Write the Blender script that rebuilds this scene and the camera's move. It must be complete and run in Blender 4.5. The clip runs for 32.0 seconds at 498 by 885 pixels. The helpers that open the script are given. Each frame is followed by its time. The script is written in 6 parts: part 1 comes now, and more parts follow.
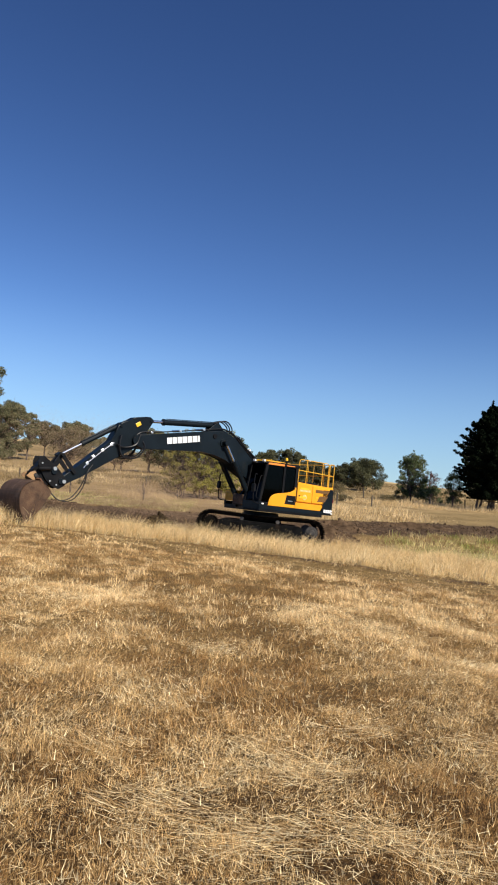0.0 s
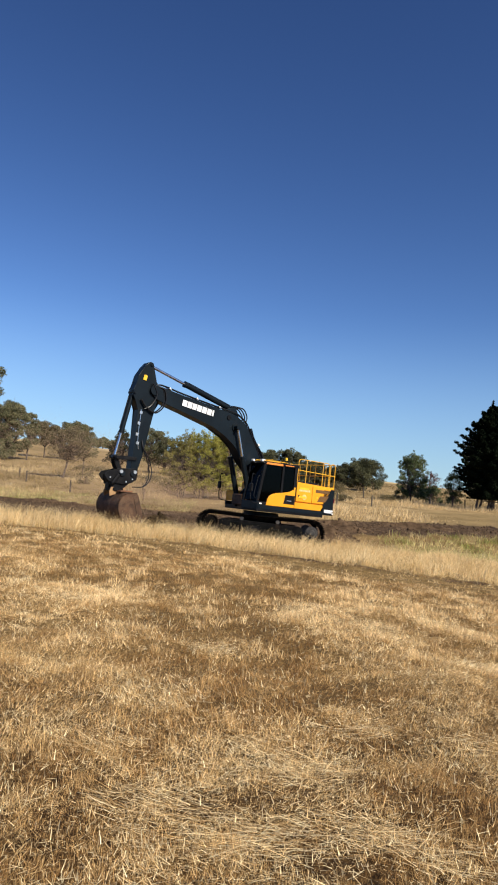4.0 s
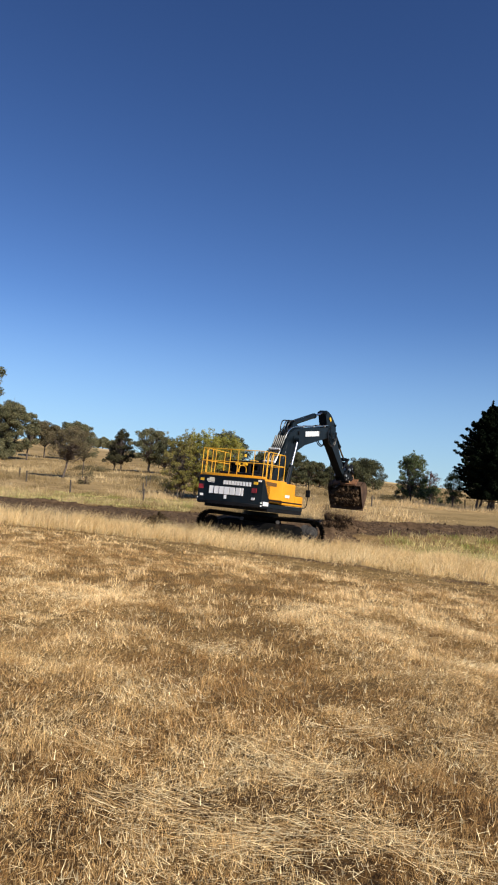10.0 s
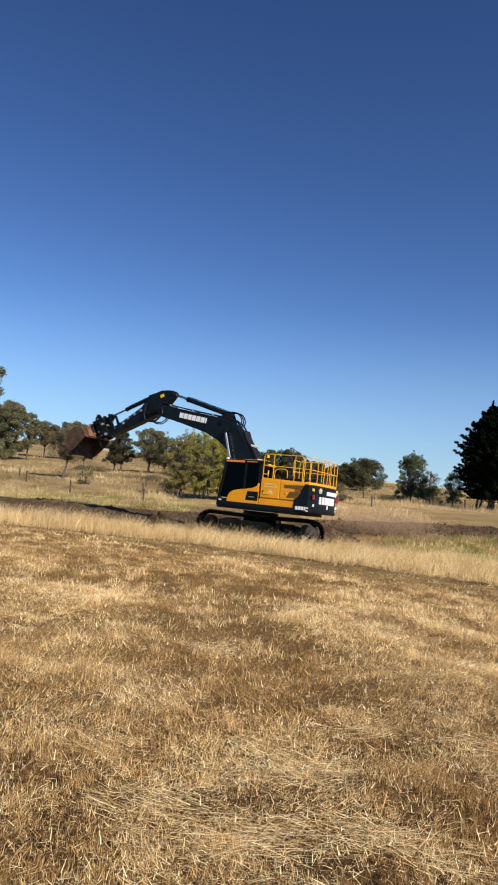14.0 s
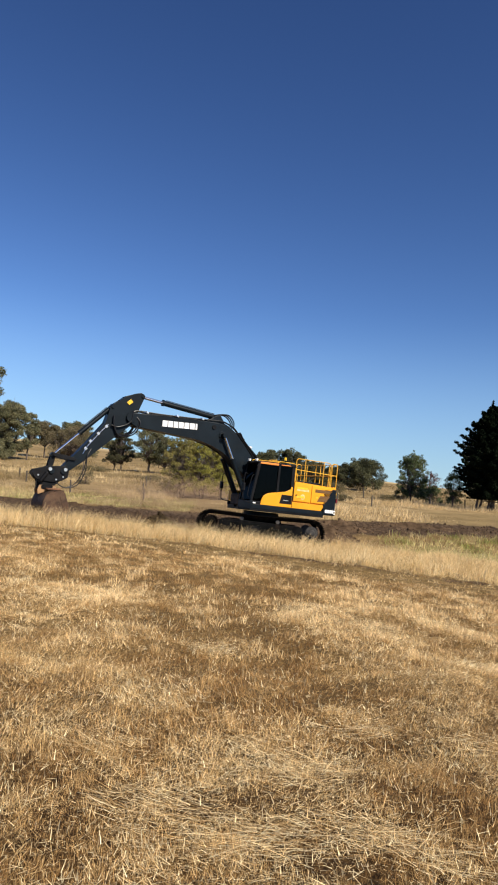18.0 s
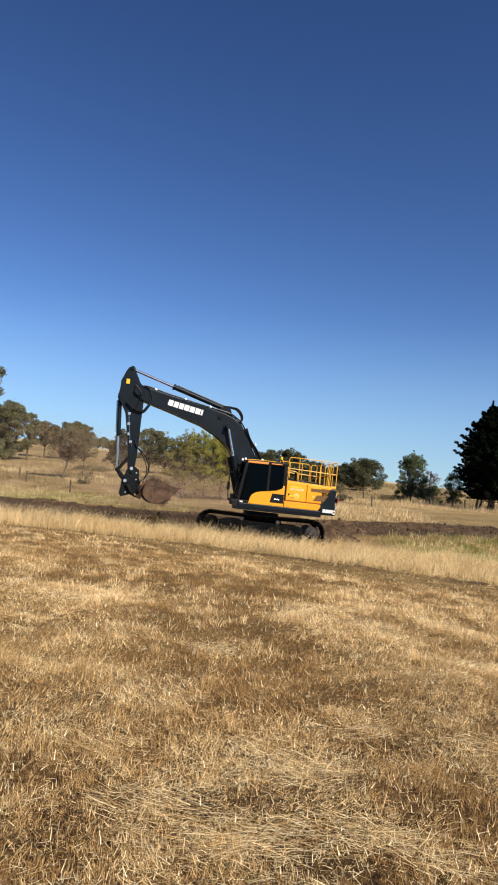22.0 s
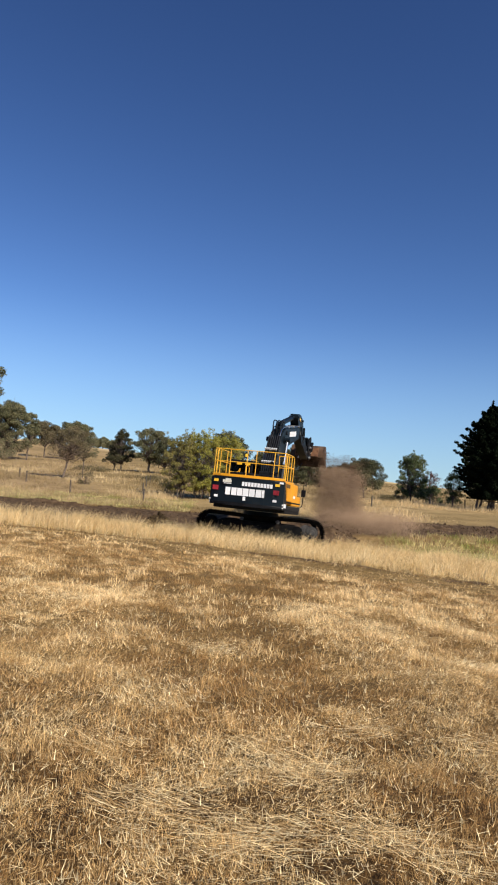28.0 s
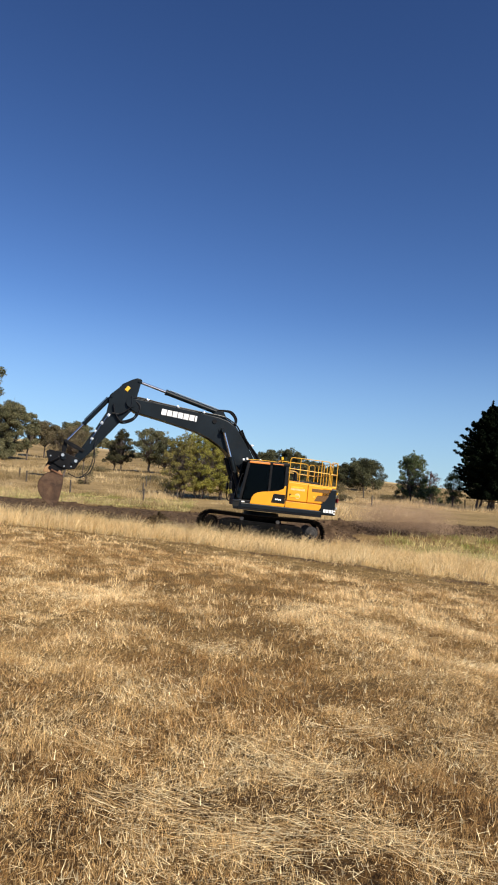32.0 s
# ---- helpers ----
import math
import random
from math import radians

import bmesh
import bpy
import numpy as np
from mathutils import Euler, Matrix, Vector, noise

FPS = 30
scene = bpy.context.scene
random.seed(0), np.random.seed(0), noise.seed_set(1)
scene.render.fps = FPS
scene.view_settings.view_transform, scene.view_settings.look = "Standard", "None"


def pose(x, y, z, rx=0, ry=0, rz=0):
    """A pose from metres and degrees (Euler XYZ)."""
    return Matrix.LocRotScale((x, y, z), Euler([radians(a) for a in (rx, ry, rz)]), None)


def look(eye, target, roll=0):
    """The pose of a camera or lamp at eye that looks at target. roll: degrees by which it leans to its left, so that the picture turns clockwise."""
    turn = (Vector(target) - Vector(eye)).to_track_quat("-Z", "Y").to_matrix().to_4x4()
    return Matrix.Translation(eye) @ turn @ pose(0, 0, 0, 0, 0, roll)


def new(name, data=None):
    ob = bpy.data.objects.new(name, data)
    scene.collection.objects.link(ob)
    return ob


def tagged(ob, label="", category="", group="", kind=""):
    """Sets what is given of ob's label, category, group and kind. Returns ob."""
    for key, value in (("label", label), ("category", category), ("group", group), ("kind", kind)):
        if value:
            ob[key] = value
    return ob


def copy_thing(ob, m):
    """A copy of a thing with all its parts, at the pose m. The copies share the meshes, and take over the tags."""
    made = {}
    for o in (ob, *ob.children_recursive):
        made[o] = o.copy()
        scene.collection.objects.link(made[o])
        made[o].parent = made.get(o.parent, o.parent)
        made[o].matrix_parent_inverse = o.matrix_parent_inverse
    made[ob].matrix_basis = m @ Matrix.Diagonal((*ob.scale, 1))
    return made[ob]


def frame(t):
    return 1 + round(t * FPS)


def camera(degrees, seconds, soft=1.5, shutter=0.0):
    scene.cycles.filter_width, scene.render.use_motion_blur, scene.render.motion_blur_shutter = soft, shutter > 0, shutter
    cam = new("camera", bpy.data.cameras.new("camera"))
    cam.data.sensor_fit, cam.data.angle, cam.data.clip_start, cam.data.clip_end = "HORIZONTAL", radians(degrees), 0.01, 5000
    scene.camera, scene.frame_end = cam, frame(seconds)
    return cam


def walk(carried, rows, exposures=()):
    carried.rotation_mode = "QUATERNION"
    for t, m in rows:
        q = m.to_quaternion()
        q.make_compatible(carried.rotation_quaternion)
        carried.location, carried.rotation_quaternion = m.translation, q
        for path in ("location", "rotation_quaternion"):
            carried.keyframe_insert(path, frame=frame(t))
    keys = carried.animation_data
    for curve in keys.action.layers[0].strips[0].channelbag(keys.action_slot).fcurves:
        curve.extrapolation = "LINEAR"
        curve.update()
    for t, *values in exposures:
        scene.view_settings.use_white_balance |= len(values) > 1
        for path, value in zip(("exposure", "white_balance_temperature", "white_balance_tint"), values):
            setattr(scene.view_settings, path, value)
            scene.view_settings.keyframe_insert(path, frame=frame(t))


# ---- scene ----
# ================= camera =================
cam = camera(39.0, 32.0, soft=1.95, shutter=0.4)
EYE = (0.0, 0.0, 1.6)
PITCH = 3.584
AIM = (0.0, math.cos(radians(PITCH)), 1.6 + math.sin(radians(PITCH)))
walk(cam, [(0.0, look(EYE, AIM, 4.0)), (32.0, look(EYE, AIM, 4.0))])

# ================= world, sun, exposure =================
SUN_AZ, SUN_EL = 140.0, 40.0     # degrees clockwise from +y, and above the horizon
world = bpy.data.worlds.new("world")
scene.world = world
world.use_nodes = True
wn = world.node_tree
sky = wn.nodes.new("ShaderNodeTexSky")
sky.sky_type = "NISHITA"
sky.sun_disc = False
sky.sun_elevation, sky.sun_rotation = radians(SUN_EL), radians(SUN_AZ)
sky.altitude, sky.air_density, sky.dust_density, sky.ozone_density = 300.0, 1.0, 0.2, 3.0
# dry clear air: the pale band at the horizon is thin, and the blue is deep
where = wn.nodes.new("ShaderNodeTexCoord")
split = wn.nodes.new("ShaderNodeSeparateXYZ")
lift = wn.nodes.new("ShaderNodeMath")
lift.operation = "MULTIPLY_ADD"
lift.inputs[1].default_value, lift.inputs[2].default_value = 0.970, 0.030
join = wn.nodes.new("ShaderNodeCombineXYZ")
wn.links.new(where.outputs["Generated"], split.inputs[0])
wn.links.new(split.outputs["Z"], lift.inputs[0])
for axis in "XY":
    wn.links.new(split.outputs[axis], join.inputs[axis])
wn.links.new(lift.outputs[0], join.inputs["Z"])
wn.links.new(join.outputs[0], sky.inputs[0])
deep = wn.nodes.new("ShaderNodeGamma")
deep.inputs[1].default_value = 1.45
tone = wn.nodes.new("ShaderNodeHueSaturation")
tone.inputs["Value"].default_value, tone.inputs["Saturation"].default_value, tone.inputs["Hue"].default_value = 0.87, 1.04, 0.505
wn.links.new(sky.outputs[0], deep.inputs[0])
wn.links.new(deep.outputs[0], tone.inputs["Color"])
# a little dry haze low over the land takes the cyan out of the horizon
low = wn.nodes.new("ShaderNodeMapRange")
low.interpolation_type = "SMOOTHSTEP"
for _k, _v in zip(("From Min", "From Max", "To Min", "To Max"), (-0.02, 0.26, 0.62, 0.0)):
    low.inputs[_k].default_value = _v
veil = wn.nodes.new("ShaderNodeMix")
veil.data_type = "RGBA"
veil.inputs["B"].default_value = (5.2, 7.9, 11.0, 1)
wn.links.new(split.outputs["Z"], low.inputs["Value"])
wn.links.new(low.outputs["Result"], veil.inputs["Factor"])
wn.links.new(tone.outputs[0], veil.inputs["A"])
wn.links.new(veil.outputs["Result"], wn.nodes["Background"].inputs[0])
wn.nodes["Background"].inputs[1].default_value = 0.05
sun = new("sun", bpy.data.lights.new("sun", "SUN"))
sun.data.energy, sun.data.angle, sun.data.color = 5.0, radians(0.53), (1.0, 0.91, 0.77)
sun_dir = Vector((math.sin(radians(SUN_AZ)) * math.cos(radians(SUN_EL)), math.cos(radians(SUN_AZ)) * math.cos(radians(SUN_EL)), math.sin(radians(SUN_EL))))
sun.matrix_world = look(sun_dir * 60, (0, 0, 0))
scene.view_settings.exposure = 0.37

# ================= materials =================


def surface(name, dark, light, scale=4.0, rough=0.7, metal=0.0, bump=0.0, bump_scale=40.0, contrast=(0.35, 0.65),
            per="none", spread=0.25, coords="Object", spec=0.5, translucent=0.0, speck=None):
    """A two-tone noise surface with fine grain. per: 'island' or 'object' adds a random shade to each piece."""
    m = bpy.data.materials.new(name)
    m.use_nodes = True
    nt, L = m.node_tree, m.node_tree.links
    b = nt.nodes["Principled BSDF"]
    tc = nt.nodes.new("ShaderNodeTexCoord")
    big = nt.nodes.new("ShaderNodeTexNoise")
    big.inputs["Scale"].default_value, big.inputs["Detail"].default_value = scale, 6.0
    L.new(tc.outputs[coords], big.inputs["Vector"])
    ramp = nt.nodes.new("ShaderNodeValToRGB")
    ramp.color_ramp.elements[0].position, ramp.color_ramp.elements[1].position = contrast
    ramp.color_ramp.elements[0].color, ramp.color_ramp.elements[1].color = (*dark, 1), (*light, 1)
    L.new(big.outputs["Fac"], ramp.inputs["Fac"])
    colour = ramp.outputs["Color"]
    if per != "none":
        source = nt.nodes.new("ShaderNodeNewGeometry").outputs["Random Per Island"] if per == "island" else nt.nodes.new("ShaderNodeObjectInfo").outputs["Random"]
        hsv = nt.nodes.new("ShaderNodeHueSaturation")
        span = nt.nodes.new("ShaderNodeMapRange")
        span.inputs["To Min"].default_value, span.inputs["To Max"].default_value = 1 - spread, 1 + spread
        L.new(source, span.inputs["Value"])
        L.new(span.outputs["Result"], hsv.inputs["Value"])
        L.new(colour, hsv.inputs["Color"])
        colour = hsv.outputs["Color"]
    if speck:
        sp = nt.nodes.new("ShaderNodeTexNoise")
        sp.inputs["Scale"].default_value, sp.inputs["Detail"].default_value = speck[1], 8.0
        L.new(tc.outputs[coords], sp.inputs["Vector"])
        r2 = nt.nodes.new("ShaderNodeValToRGB")
        r2.color_ramp.elements[0].position, r2.color_ramp.elements[1].position = speck[2]
        L.new(sp.outputs["Fac"], r2.inputs["Fac"])
        mx = nt.nodes.new("ShaderNodeMix")
        mx.data_type = "RGBA"
        L.new(r2.outputs["Color"], mx.inputs["Factor"])
        L.new(colour, mx.inputs["A"])
        mx.inputs["B"].default_value = (*speck[0], 1)
        colour = mx.outputs["Result"]
    L.new(colour, b.inputs["Base Color"])
    b.inputs["Roughness"].default_value, b.inputs["Metallic"].default_value = rough, metal
    b.inputs["Specular IOR Level"].default_value = spec
    if bump:
        fine = nt.nodes.new("ShaderNodeTexNoise")
        fine.inputs["Scale"].default_value, fine.inputs["Detail"].default_value = bump_scale, 5.0
        L.new(tc.outputs[coords], fine.inputs["Vector"])
        bp = nt.nodes.new("ShaderNodeBump")
        bp.inputs["Strength"].default_value, bp.inputs["Distance"].default_value = bump, 0.03
        L.new(fine.outputs["Fac"], bp.inputs["Height"])
        L.new(bp.outputs["Normal"], b.inputs["Normal"])
    if translucent:
        tr = nt.nodes.new("ShaderNodeBsdfTranslucent")
        L.new(colour, tr.inputs["Color"])
        mix = nt.nodes.new("ShaderNodeMixShader")
        mix.inputs[0].default_value = translucent
        L.new(b.outputs[0], mix.inputs[1])
        L.new(tr.outputs[0], mix.inputs[2])
        L.new(mix.outputs[0], nt.nodes["Material Output"].inputs["Surface"])
    return m


M_DARK = surface("dark_paint", (0.0030, 0.0058, 0.0082), (0.0054, 0.0098, 0.0138), 1.5, 0.40, bump=0.05, speck=((0.018, 0.019, 0.019), 2.5, (0.58, 1.0)), spec=0.19)
M_BLACK = surface("black_trim", (0.004, 0.004, 0.0045), (0.010, 0.010, 0.011), 3.0, 0.5, bump=0.05, spec=0.14)
M_YELLOW = surface("yellow_paint", (0.72, 0.29, 0.012), (0.80, 0.35, 0.018), 1.2, 0.4, bump=0.03, speck=((0.45, 0.26, 0.08), 2.0, (0.62, 1.0)), spec=0.25)
M_RAIL = surface("rail_paint", (0.72, 0.36, 0.02), (0.82, 0.44, 0.03), 2.0, 0.4)
M_ORANGE = surface("orange_trim", (0.75, 0.22, 0.03), (0.8, 0.26, 0.04), 2.0, 0.4)
# tracks and frames near-black: the shade under the body is put into their colours
M_TRACK = surface("shaded_track_steel", (0.0035, 0.003, 0.0026), (0.009, 0.0075, 0.006), 5.0, 0.9, 0.0, bump=0.3, speck=((0.085, 0.057, 0.036), 3.0, (0.66, 1.0)), spec=0.05)
M_FRAME = surface("shaded_muddy_frame", (0.0025, 0.0027, 0.003), (0.007, 0.0072, 0.0072), 3.0, 0.85, bump=0.2, speck=((0.050, 0.034, 0.022), 2.6, (0.58, 0.9)), spec=0.06)
M_HUB = surface("worn_idler", (0.030, 0.028, 0.026), (0.07, 0.064, 0.058), 6.0, 0.6, 0.3, bump=0.2)
M_CHROME = surface("chrome_rod", (0.52, 0.52, 0.53), (0.64, 0.64, 0.64), 9.0, 0.24, 1.0)
M_PIN = surface("bright_pin", (0.6, 0.6, 0.58), (0.72, 0.72, 0.7), 9.0, 0.3, 0.8)
M_FITTING = surface("zinc_fitting", (0.72, 0.72, 0.70), (0.84, 0.84, 0.82), 12.0, 0.35, 0.4)
M_HOSE = surface("rubber_hose", (0.007, 0.007, 0.008), (0.014, 0.014, 0.016), 9.0, 0.36, spec=0.3)
M_RUST = surface("rusty_bucket", (0.038, 0.0185, 0.0090), (0.100, 0.052, 0.026), 2.5, 0.8, 0.1, bump=0.35, bump_scale=25, speck=((0.15, 0.090, 0.050), 3.5, (0.5, 0.8)))
M_ORUST = surface("orange_rust", (0.11, 0.048, 0.022), (0.24, 0.11, 0.05), 6.0, 0.75, 0.1, bump=0.3)
M_WORN = surface("worn_ochre_plate", (0.20, 0.11, 0.05), (0.36, 0.21, 0.09), 5.0, 0.6, bump=0.2)
M_WHITE = surface("white_decal", (0.74, 0.74, 0.74), (0.82, 0.82, 0.82), 6.0, 0.45)
M_BEIGE = surface("beige_decal", (0.50, 0.48, 0.40), (0.62, 0.60, 0.52), 14.0, 0.5)
M_RED = surface("red_reflector", (0.20, 0.008, 0.012), (0.30, 0.014, 0.018), 8.0, 0.3)
M_AMBER = surface("amber_marker", (0.75, 0.42, 0.02), (0.85, 0.5, 0.03), 8.0, 0.3)
M_FADED = surface("faded_sticker", (0.70, 0.45, 0.16), (0.80, 0.58, 0.28), 9.0, 0.4)
M_LENS = surface("lamp_lens", (0.75, 0.74, 0.7), (0.85, 0.84, 0.8), 9.0, 0.15)
M_VENT = surface("vent_mesh", (0.09, 0.042, 0.010), (0.18, 0.085, 0.016), 60.0, 0.7, bump=0.4, bump_scale=120)
M_SEAT = surface("seat_cloth", (0.02, 0.02, 0.022), (0.035, 0.035, 0.038), 12.0, 0.9)
M_SOIL = surface("dug_soil", (0.044, 0.0275, 0.0155), (0.125, 0.081, 0.048), 2.2, 0.95, bump=0.6, bump_scale=18, coords="Object", spec=0.08)
M_TURF = surface("dug_turf", (0.016, 0.0115, 0.0065), (0.070, 0.047, 0.024), 6.0, 0.95, bump=0.6, bump_scale=25, spec=0.05)
M_CLOD = surface("soil_clods", (0.042, 0.0265, 0.0150), (0.125, 0.081, 0.048), 5.0, 0.95, bump=0.6, bump_scale=30, per="island", spec=0.08)
M_FINES = surface("soil_fines", (0.050, 0.031, 0.019), (0.115, 0.073, 0.046), 3.0, 1.0, per="island", spread=0.2, spec=0.0)
M_DUST = surface("soil_dust", (0.088, 0.054, 0.034), (0.135, 0.086, 0.057), 3.0, 1.0, per="island", spread=0.06, spec=0.0, translucent=0.35)
# a speck of dust scatters alike from every side, so all share one shading normal
M_HAZE = surface("fine_dust", (0.31, 0.213, 0.142), (0.39, 0.278, 0.190), 3.0, 1.0, per="island", spread=0.06, spec=0.0, translucent=0.35)
for _m in (M_DUST, M_HAZE):
    _even = _m.node_tree.nodes.new("ShaderNodeCombineXYZ")
    for _axis, _v in zip("XYZ", (0.30, -0.55, 0.78)):
        _even.inputs[_axis].default_value = _v
    for _n in ("Principled BSDF", "Translucent BSDF"):
        _m.node_tree.links.new(_even.outputs[0], _m.node_tree.nodes[_n].inputs["Normal"])
M_POST = surface("weathered_post", (0.045, 0.036, 0.028), (0.11, 0.09, 0.07), 9.0, 0.9, bump=0.4)
M_BARK = surface("gum_bark", (0.06, 0.045, 0.035), (0.17, 0.13, 0.10), 6.0, 0.9, bump=0.5)


def sward(name, brown, mid, pale, spread=0.4, translucent=0.2, rough=0.5, spec=0.35):
    """Dry grass: each blade takes its shade from how bleached its patch is (tone), and varies blade by blade."""
    m = bpy.data.materials.new(name)
    m.use_nodes = True
    nt, L = m.node_tree, m.node_tree.links
    b = nt.nodes["Principled BSDF"]
    at = nt.nodes.new("ShaderNodeAttribute")
    at.attribute_name = "tone"
    ramp = nt.nodes.new("ShaderNodeValToRGB")
    ramp.color_ramp.elements[0].position, ramp.color_ramp.elements[1].position = 0.0, 1.0
    ramp.color_ramp.elements[0].color, ramp.color_ramp.elements[1].color = (*brown, 1), (*pale, 1)
    ramp.color_ramp.elements.new(0.5).color = (*mid, 1)
    L.new(at.outputs["Fac"], ramp.inputs["Fac"])
    hsv = nt.nodes.new("ShaderNodeHueSaturation")
    span = nt.nodes.new("ShaderNodeMapRange")
    span.inputs["To Min"].default_value, span.inputs["To Max"].default_value = 1 - spread, 1 + spread
    L.new(nt.nodes.new("ShaderNodeNewGeometry").outputs["Random Per Island"], span.inputs["Value"])
    L.new(span.outputs["Result"], hsv.inputs["Value"])
    L.new(ramp.outputs["Color"], hsv.inputs["Color"])
    L.new(hsv.outputs["Color"], b.inputs["Base Color"])
    b.inputs["Roughness"].default_value, b.inputs["Specular IOR Level"].default_value = rough, spec
    tr = nt.nodes.new("ShaderNodeBsdfTranslucent")
    L.new(hsv.outputs["Color"], tr.inputs["Color"])
    mix = nt.nodes.new("ShaderNodeMixShader")
    mix.inputs[0].default_value = translucent
    L.new(b.outputs[0], mix.inputs[1])
    L.new(tr.outputs[0], mix.inputs[2])
    L.new(mix.outputs[0], nt.nodes["Material Output"].inputs["Surface"])
    return m


M_STUBBLE = sward("brown_stubble", (0.26, 0.134, 0.045), (0.47, 0.280, 0.106), (0.78, 0.545, 0.25), 0.62, 0.3, 0.7, 0.15)
M_FIELD = sward("brown_stubble_tufts", (0.265, 0.146, 0.050), (0.555, 0.352, 0.143), (0.92, 0.69, 0.37), 0.34, 0.3, 0.6, 0.2)
M_STRAW = sward("mown_straw", (0.36, 0.205, 0.076), (0.80, 0.548, 0.245), (1.0, 0.85, 0.52), 0.45, 0.2, 0.6, 0.12)
M_FIELDSTRAW = sward("mown_straw_tufts", (0.45, 0.284, 0.114), (0.76, 0.543, 0.256), (1.0, 0.81, 0.475), 0.25, 0.25, 0.6, 0.2)
M_LANE = sward("worn_lane_grass", (0.22, 0.142, 0.050), (0.48, 0.322, 0.128), (0.78, 0.58, 0.28), 0.4, 0.25)
M_TALLGRASS = sward("tall_dry_grass_stalks", (0.43, 0.275, 0.110), (0.78, 0.565, 0.262), (0.97, 0.79, 0.46), 0.2, 0.4, 0.6, 0.25)
M_TALL = surface("tall_dry_grass", (0.58, 0.40, 0.18), (0.78, 0.59, 0.32), 0.7, 0.6, per="island", spread=0.35, coords="Object", translucent=0.35)
M_GREENGRASS = surface("green_grass", (0.29, 0.32, 0.064), (0.80, 0.66, 0.30), 0.8, 0.6, contrast=(0.40, 0.60), per="island", spread=0.4, coords="Object", translucent=0.4)
M_PASTURE = sward("pasture_grass", (0.120, 0.080, 0.030), (0.32, 0.228, 0.100), (0.72, 0.54, 0.285), 0.16, 0.3)


def leaves(name, dark, light, translucent=0.25, spread=0.22, rough=0.6, spec=0.2):
    return surface(name, dark, light, 0.7, rough, per="island", spread=spread, translucent=translucent, spec=spec)


M_GUM = leaves("gum_leaves", (0.100, 0.102, 0.050), (0.225, 0.208, 0.112))
M_GUMDARK = leaves("dark_gum_leaves", (0.052, 0.058, 0.029), (0.132, 0.130, 0.064))
M_GUMDRY = leaves("dry_gum_leaves", (0.108, 0.090, 0.048), (0.215, 0.175, 0.098))
M_WILLOW = leaves("autumn_willow_leaves", (0.23, 0.225, 0.045), (0.47, 0.43, 0.105), 0.42)
M_WILLOWDULL = leaves("dull_willow_leaves", (0.19, 0.175, 0.05), (0.38, 0.325, 0.11), 0.42)
M_BUSH = leaves("green_bush_leaves", (0.065, 0.09, 0.034), (0.16, 0.185, 0.075))
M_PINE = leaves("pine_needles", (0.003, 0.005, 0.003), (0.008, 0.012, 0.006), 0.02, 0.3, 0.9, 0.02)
M_CYPRESS = leaves("dark_cypress_leaves", (0.034, 0.034, 0.016), (0.080, 0.074, 0.034), 0.1)
M_RUSSET = leaves("russet_twigs", (0.10, 0.045, 0.04), (0.17, 0.085, 0.07), 0.1)
M_GREYBUSH = leaves("grey_bush_leaves", (0.10, 0.085, 0.042), (0.21, 0.17, 0.085))


def glass_material():
    m = bpy.data.materials.new("tinted_glass")
    m.use_nodes = True
    nt = m.node_tree
    gl = nt.nodes.new("ShaderNodeBsdfGlossy")
    gl.inputs["Roughness"].default_value, gl.inputs["Color"].default_value = 0.04, (0.13, 0.145, 0.16, 1)
    tr = nt.nodes.new("ShaderNodeBsdfTransparent")
    tr.inputs["Color"].default_value = (0.05, 0.06, 0.07, 1)
    fr = nt.nodes.new("ShaderNodeFresnel")
    mix = nt.nodes.new("ShaderNodeMixShader")
    nt.links.new(fr.outputs[0], mix.inputs[0])
    nt.links.new(tr.outputs[0], mix.inputs[1])
    nt.links.new(gl.outputs[0], mix.inputs[2])
    nt.links.new(mix.outputs[0], nt.nodes["Material Output"].inputs["Surface"])
    return m


M_GLASS = glass_material()

# ================= mesh helpers =================


def part(name, bm, material, parent=None, label="", smooth=False):
    me = bpy.data.meshes.new(name)
    bmesh.ops.recalc_face_normals(bm, faces=bm.faces[:])
    bm.to_mesh(me)
    bm.free()
    me.materials.append(material)
    if smooth:
        me.polygons.foreach_set("use_smooth", [True] * len(me.polygons))
    ob = new(name, me)
    ob.parent = parent
    if label:
        ob["label"] = label
    return ob


def shared(name, mesh, parent, m):
    ob = new(name, mesh)
    ob.parent = parent
    ob.matrix_basis = m
    return ob


def box(bm, x0, x1, y0, y1, z0, z1, bevel=0.0):
    vs = [bm.verts.new((x, y, z)) for x in (x0, x1) for y in (y0, y1) for z in (z0, z1)]
    fs = [bm.faces.new([vs[i] for i in q]) for q in ((0, 1, 3, 2), (4, 6, 7, 5), (0, 4, 5, 1), (2, 3, 7, 6), (0, 2, 6, 4), (1, 5, 7, 3))]
    if bevel:
        edges = list({e for f in fs for e in f.edges})
        bmesh.ops.bevel(bm, geom=edges, offset=bevel, segments=2, affect="EDGES", profile=0.5)
    return bm


def prism(bm, outline, y0, y1, bevel=0.0):
    """Extrude an outline in x, z from y0 to y1."""
    a = [bm.verts.new((x, y0, z)) for x, z in outline]
    b = [bm.verts.new((x, y1, z)) for x, z in outline]
    n = len(a)
    fs = [bm.faces.new(a), bm.faces.new(b[::-1])]
    for i in range(n):
        fs.append(bm.faces.new((a[i], b[i], b[(i + 1) % n], a[(i + 1) % n])))
    if bevel:
        bmesh.ops.bevel(bm, geom=list({e for f in fs[:2] for e in f.edges}), offset=bevel, segments=2, affect="EDGES", profile=0.5)
    return bm


